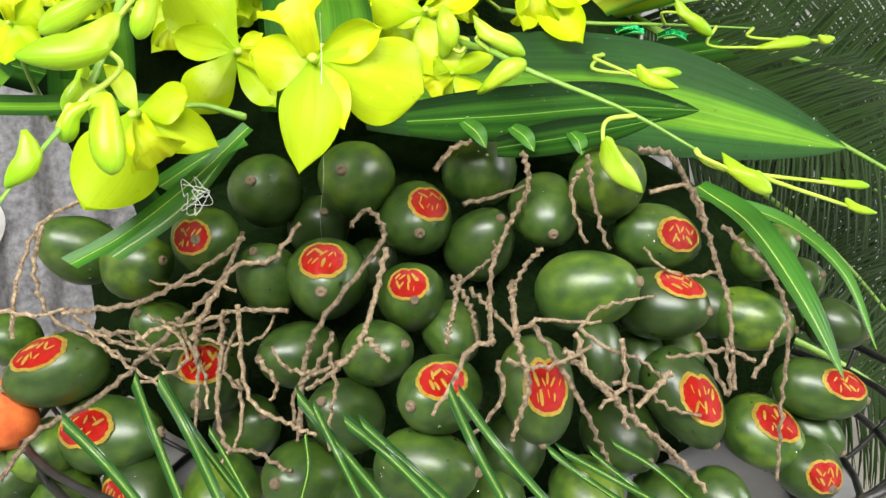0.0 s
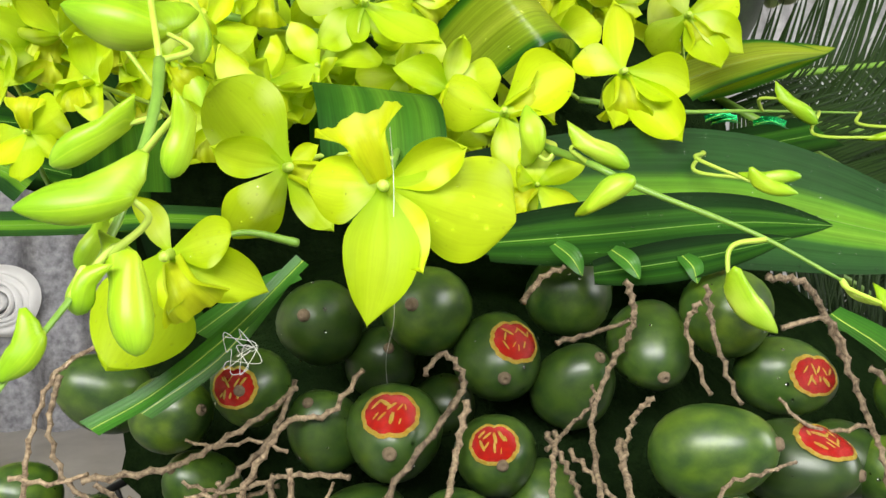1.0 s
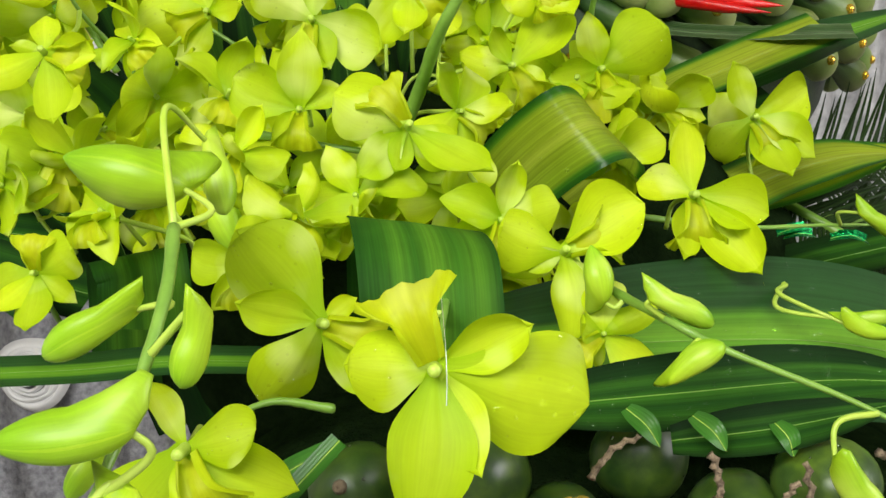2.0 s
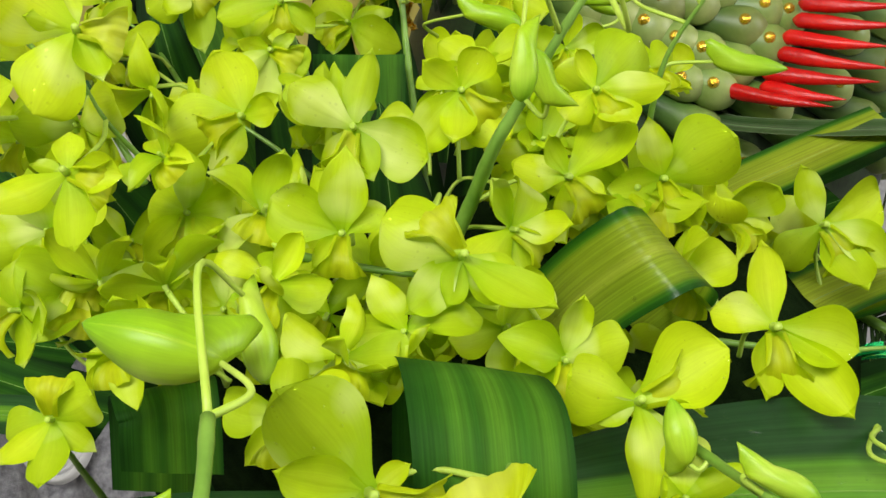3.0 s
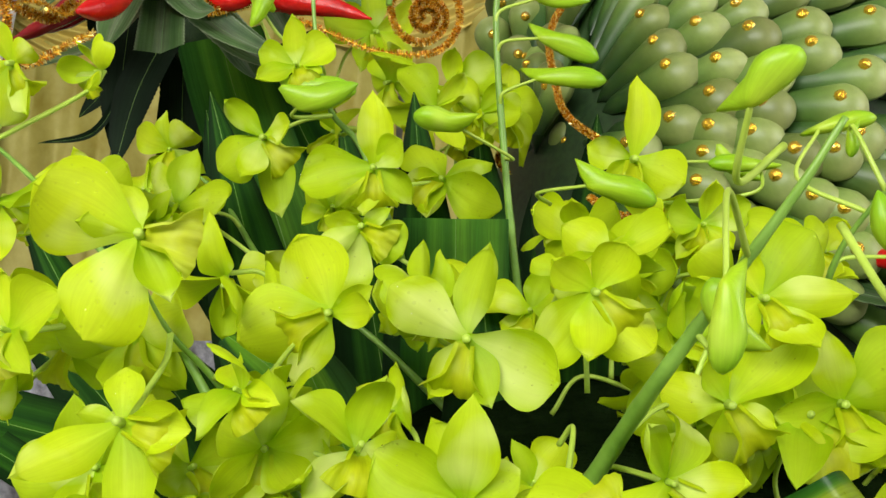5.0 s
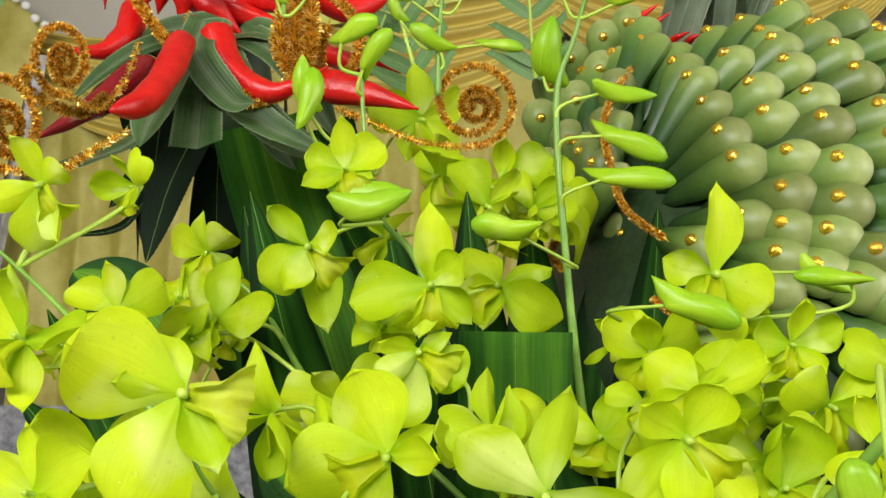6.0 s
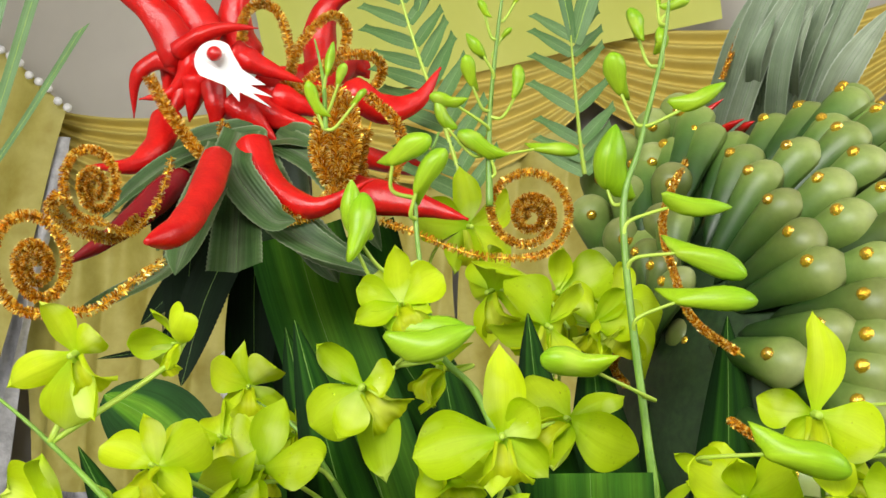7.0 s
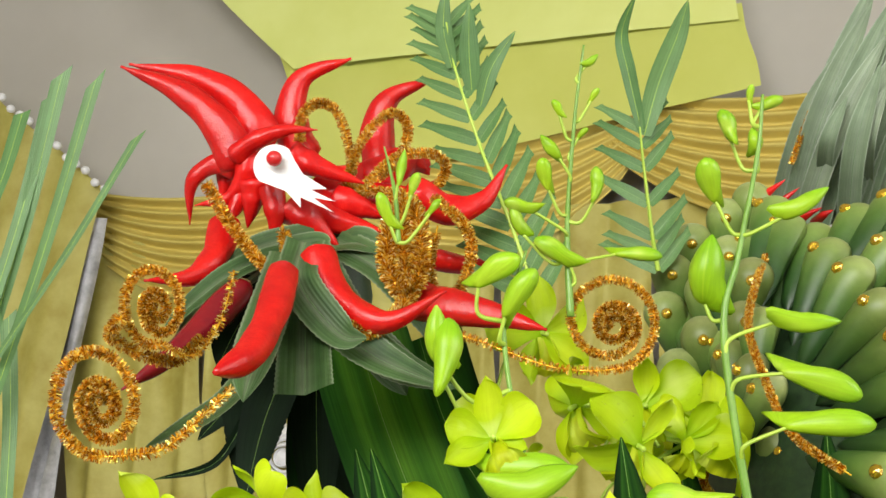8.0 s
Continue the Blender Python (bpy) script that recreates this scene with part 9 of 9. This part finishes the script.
strap("leaf", "cut palm blade standing upright", "leaf", [(-0.5951, 1.0712, 1.2828), (-0.5606, 1.0785, 1.3926), (-0.5279, 1.0845, 1.5087)], 0.0087, (0.3807, -0.9477, -0.0831), PALM, "cut", 0.20)
strap("leaf", "cut palm blade standing upright", "leaf", [(-0.5849, 1.0656, 1.3242), (-0.5434, 1.0812, 1.3954), (-0.5032, 1.0958, 1.4707)], 0.0051, (0.3807, -0.9477, -0.0831), PALM, "cut", 0.20)
strap("leaf", "cut palm blade standing upright", "leaf", [(-0.5895, 1.0511, 1.4012), (-0.5817, 1.0656, 1.4438), (-0.5773, 1.079, 1.4888)], 0.0095, (0.3807, -0.9477, -0.0831), PALM, "cut", 0.20)
strap("leaf", "cut palm blade standing upright", "leaf", [(-0.585, 1.0818, 1.2334), (-0.5888, 1.0911, 1.2934), (-0.5966, 1.099, 1.3568)], 0.0109, (0.3807, -0.9477, -0.0831), PALM, "cut", 0.20)
strap("leaf", "cut palm blade standing upright", "leaf", [(-0.597, 1.0671, 1.3038), (-0.5834, 1.0774, 1.3757), (-0.5728, 1.0864, 1.4517)], 0.0058, (0.3807, -0.9477, -0.0831), PALM, "cut", 0.20)


def swag(name, label, x0, x1, top, drop, y, mat, folds):
    """A cloth hung between two points with sagging folds."""
    def f(u, v):
        sag = drop * (0.35 + 0.65 * v) * math.sin(math.pi * u) ** 0.8 + drop * 0.25 * v
        ridge = math.sin(v * folds * 2 * math.pi + 0.8 * math.sin(5 * u)) * 0.018 * math.sin(math.pi * min(1, 0.1 + u * 0.8))
        return Vector((x0 + (x1 - x0) * u, y - 0.03 - ridge - 0.05 * math.sin(math.pi * u), top - sag - v * 0.10))
    return tagged(new(name, mesh_of(name, *grid(40, 90, f), (mat,))), label, "curtain")


def drape(name, label, x0, x1, top, foot, y, mat, folds, depth=0.025, lean=0.0):
    """A cloth hanging straight down in upright folds."""
    def f(u, v):
        return Vector((x0 + (x1 - x0) * u + lean * v + 0.01 * math.sin(9 * v + 20 * u), y + depth * math.sin(u * folds * 2 * math.pi + 0.6 * math.sin(3 * v)), top + (foot - top) * v))
    return tagged(new(name, mesh_of(name, *grid(160, 20, f), (mat,))), label, "curtain")


def panel(name, label, corners, mat, folds=3, depth=0.012):
    """A hanging cloth between four corners: top left, top right, bottom right, bottom left."""
    a, b, c, d = [Vector(q) for q in corners]
    def f(u, v):
        p = a.lerp(b, u).lerp(d.lerp(c, u), v)
        return p + Vector((0.003 * math.sin(7 * v + 9 * u), depth * math.sin(u * folds * 2 * math.pi + 2 * v) + depth * 0.5 * math.sin(v * 9 + u * 4), 0))
    return tagged(new(name, mesh_of(name, *grid(60, 30, f), (mat,))), label, "curtain")


swag("swag_curtain", "mustard yellow swag curtain with sagging folds", -1.72, -0.95, 2.02, 0.20, 3.30, CLOTH, 7)
swag("swag_curtain", "mustard yellow swag curtain with sagging folds", -1.02, -0.20, 2.10, 0.22, 3.30, CLOTH, 7)
swag("swag_curtain", "mustard yellow swag curtain with sagging folds", -0.26, 0.62, 2.16, 0.24, 3.30, CLOTH, 8)
swag("swag_curtain", "mustard yellow swag curtain with sagging folds", 0.56, 1.60, 2.20, 0.24, 3.30, CLOTH, 8)
panel("ceiling_cloth", "pale yellow cloth band looped under the ceiling", [(-1.4998, 3.18, 2.7496), (0.0553, 3.18, 2.6392), (0.0943, 3.18, 2.2749), (-1.0705, 3.18, 2.2718)], SHEER, 2, 0.003)
panel("pale_drape", "pale yellow sheer cloth hanging on the wall", [(-1.1116, 3.2, 2.3202), (0.1054, 3.2, 2.3218), (0.1353, 3.2, 2.1049), (-1.0182, 3.2, 1.932)], CLOTH_GREEN, 2, 0.005)
panel("mustard_drape", "mustard patterned cloth hanging beside the swags", [(-2.3692, 3.12, 2.6693), (-1.5792, 3.12, 1.9711), (-1.8154, 3.12, 1.1492), (-2.2476, 3.12, 0.3313)], MUSTARD, 4)
for k in range(5):
    drape("cloth_panel", "tan and mustard marbled cloth panel hanging in soft folds", -1.76 + 0.40 * k, -1.37 + 0.40 * k, 1.85, 0.90, 3.26 - 0.006 * (k % 2), MUSTARD, 3, 0.014)
drape("silver_strip", "narrow silver sequined cloth strip", -1.80, -1.60, 1.9, 0.6, 3.16, PALE_SILVER, 3, 0.02, -0.25)
drape("silver_drape", "silver sequined cloth hanging in soft folds", -2.0, 0.2, 0.96, 0.0, 3.20, SILVER, 14, 0.02)
drape("grey_drape", "pale silver cloth hanging in soft folds", 0.15, 2.9, 1.80, 0.0, 3.26, PALE_SILVER, 20, 0.03)
table = thing("table", (0, 0.95, 0.0), "narrow table under a grey cloth", "table")
for nm, lo, hi in (("tabletop", (-0.27, -0.63, 0.66), (0.27, 0.65, 0.70)), ("leg", (-0.25, -0.6, 0), (-0.21, -0.56, 0.66)), ("leg", (0.21, -0.6, 0), (0.25, -0.56, 0.66)), ("leg", (-0.25, 0.58, 0), (-0.21, 0.62, 0.66)), ("leg", (0.21, 0.58, 0), (0.25, 0.62, 0.66))):
    ob = box(nm, lo, hi, TABLECLOTH, "", "")
    del ob["kind"]
    ob.parent = table
drape("tablecloth", "grey cloth hanging over the table edge", -0.28, 0.28, 0.70, 0.02, 0.30, TABLECLOTH, 14, 0.012)

beads_v, beads_f, beads_u = lathe([(max(0.05, math.sin(math.pi * i / 6)), -math.cos(math.pi * i / 6)) for i in range(7)], 8)
garland = thing("bead_garland", (-1.9711, 3.08, 2.3388), "string of clear sparkling beads along the cloth edge", "garland")
for i in range(16):
    p = Vector((-1.9711, 3.08, 2.3388)).lerp(Vector((-1.5584, 3.08, 1.9605)), i / 15) + Vector((0, 0, 0.006 * math.sin(i * 2.1)))
    part("bead", mesh_of("bead", beads_v, beads_f, beads_u, (PAPER,)) if i == 0 else bpy.data.meshes["bead_white"], garland, "", Matrix.Translation(p - garland.location) @ Matrix.Scale(0.012, 4))
    if i == 0:
        garland.children[0].data.name = "bead_white"


def basket(cx, cy):
    """A black wire basket: rings that widen upwards, and upright wires."""
    b = thing("wire_basket", (cx, cy, 0.70), "black wire basket under the heap of nuts", "basket")
    rows = [(0.20, 0.004), (0.235, 0.02), (0.255, 0.04), (0.268, 0.058), (0.275, 0.075)]
    for r, z in rows:
        c = [Vector((r * math.cos(w / 24 * math.pi), r * 0.86 * math.sin(w / 24 * math.pi), z)) for w in range(49)]
        part("ring", mesh_of("ring", *tube(c, lambda s: 0.0026, 6), (WIRE,)), b)
    for k in range(22):
        w = k / 22 * 2 * math.pi
        c = glide([(r * math.cos(w), r * 0.86 * math.sin(w), z) for r, z in rows], 16)
        part("upright", mesh_of("upright", *tube(c, lambda s: 0.0017, 6), (WIRE,)), b)
    return b


basket(0.02, 0.67)


def rosette(x, y, z, r, label):
    """A white satin rose: rings of cloth wound round one another."""
    e = thing("satin_rosette", (x, y, z), label, "rosette")
    for k in range(5):
        q = r * (1 - 0.18 * k)

        def f(u, v):
            w = 2 * math.pi * u
            rr = q * (1 - 0.30 * v) * (1 + 0.05 * math.sin(3 * w + k * 2))
            return Vector((rr * math.cos(w), -0.25 * r * math.sin(math.pi * v * 0.8) - 0.08 * r * k, rr * math.sin(w) * 0.95))
        part("fold", mesh_of("fold", *grid(40, 8, f), (WHITE_SATIN,)), e)
    v, f, u = lathe([(max(0.02, math.sin(math.pi * i / 8)), -math.cos(math.pi * i / 8)) for i in range(9)], 14)
    part("heart", mesh_of("heart", v, f, u, (WHITE_SATIN,)), e, "", Matrix.Translation((0, -0.3 * r, 0)) @ Matrix.Scale(r * 0.26, 4))
    return e


rosette(-1.111, 3.2, 1.2469, 0.095, "white satin rosette pinned on the cloth behind")
rosette(-1.3596, 3.14, 0.4026, 0.110, "white satin rosette pinned on the cloth behind")
thing("nylon_thread", (0, 0, 0), "thin clear nylon thread hanging before the flowers", "thread", me=mesh_of("nylon_thread", *tube(glide([(-0.0558, 0.5187, 0.9996), (-0.0531, 0.4953, 0.9796), (-0.0549, 0.5056, 0.9491), (-0.0566, 0.5268, 0.924), (-0.0649, 0.5823, 0.8922), (-0.0658, 0.608, 0.8633)], 60), lambda s: 0.00012, 5), (THREAD,)))
# a bit of orange cloth beside the nuts, built as a small mound
mound("orange_flower", (-0.2345, 0.5684, 0.7881), (0.018, 0.015, 0.02), "soft orange bit of cloth beside the nuts").data.materials[0] = ORANGE
thing("nylon_thread", (0, 0, 0), "tangle of clear nylon thread tied round a leaf", "thread", me=mesh_of("nylon_thread", *tube(glide([(-0.1183, 0.5035, 0.923), (-0.1075, 0.5046, 0.9205), (-0.109, 0.5041, 0.9173), (-0.1165, 0.4959, 0.9265), (-0.1171, 0.4995, 0.9183), (-0.1144, 0.4958, 0.9198), (-0.1159, 0.5003, 0.9096), (-0.1079, 0.4935, 0.9137), (-0.1118, 0.4934, 0.9213), (-0.1102, 0.4961, 0.9215), (-0.1063, 0.4967, 0.9202), (-0.1109, 0.5014, 0.9198), (-0.1122, 0.4994, 0.9094), (-0.1047, 0.497, 0.9211), (-0.1121, 0.4945, 0.9178), (-0.1097, 0.5, 0.9174), (-0.1079, 0.4971, 0.9191), (-0.1171, 0.4974, 0.9121), (-0.1166, 0.5006, 0.9144), (-0.1027, 0.4926, 0.9161), (-0.1106, 0.495, 0.9275), (-0.1114, 0.5008, 0.9225)], 200), lambda s: 0.00011, 5), (THREAD,)))
strap("green_tinsel", "scrap of shiny green foil tinsel", "tinsel", [(0.1298, 0.8554, 0.9843), (0.1375, 0.851, 0.9877), (0.1468, 0.8561, 0.9876)], 0.007, (0, -0.7972, 0.5784), GREEN_FOIL, "cut", 0.6)
strap("green_tinsel", "scrap of shiny green foil tinsel", "tinsel", [(0.134, 0.8551, 0.9826), (0.1417, 0.8504, 0.9848), (0.151, 0.8552, 0.9834)], 0.007, (0, -0.7972, 0.5784), GREEN_FOIL, "cut", 0.6)
strap("green_tinsel", "scrap of shiny green foil tinsel", "tinsel", [(0.1616, 0.8547, 0.981), (0.1691, 0.8501, 0.9831), (0.1786, 0.8549, 0.9818)], 0.007, (0, -0.7972, 0.5784), GREEN_FOIL, "cut", 0.6)
strap("green_tinsel", "scrap of shiny green foil tinsel", "tinsel", [(0.1659, 0.8552, 0.9834), (0.1733, 0.8501, 0.9831), (0.1828, 0.8544, 0.9793)], 0.007, (0, -0.7972, 0.5784), GREEN_FOIL, "cut", 0.6)
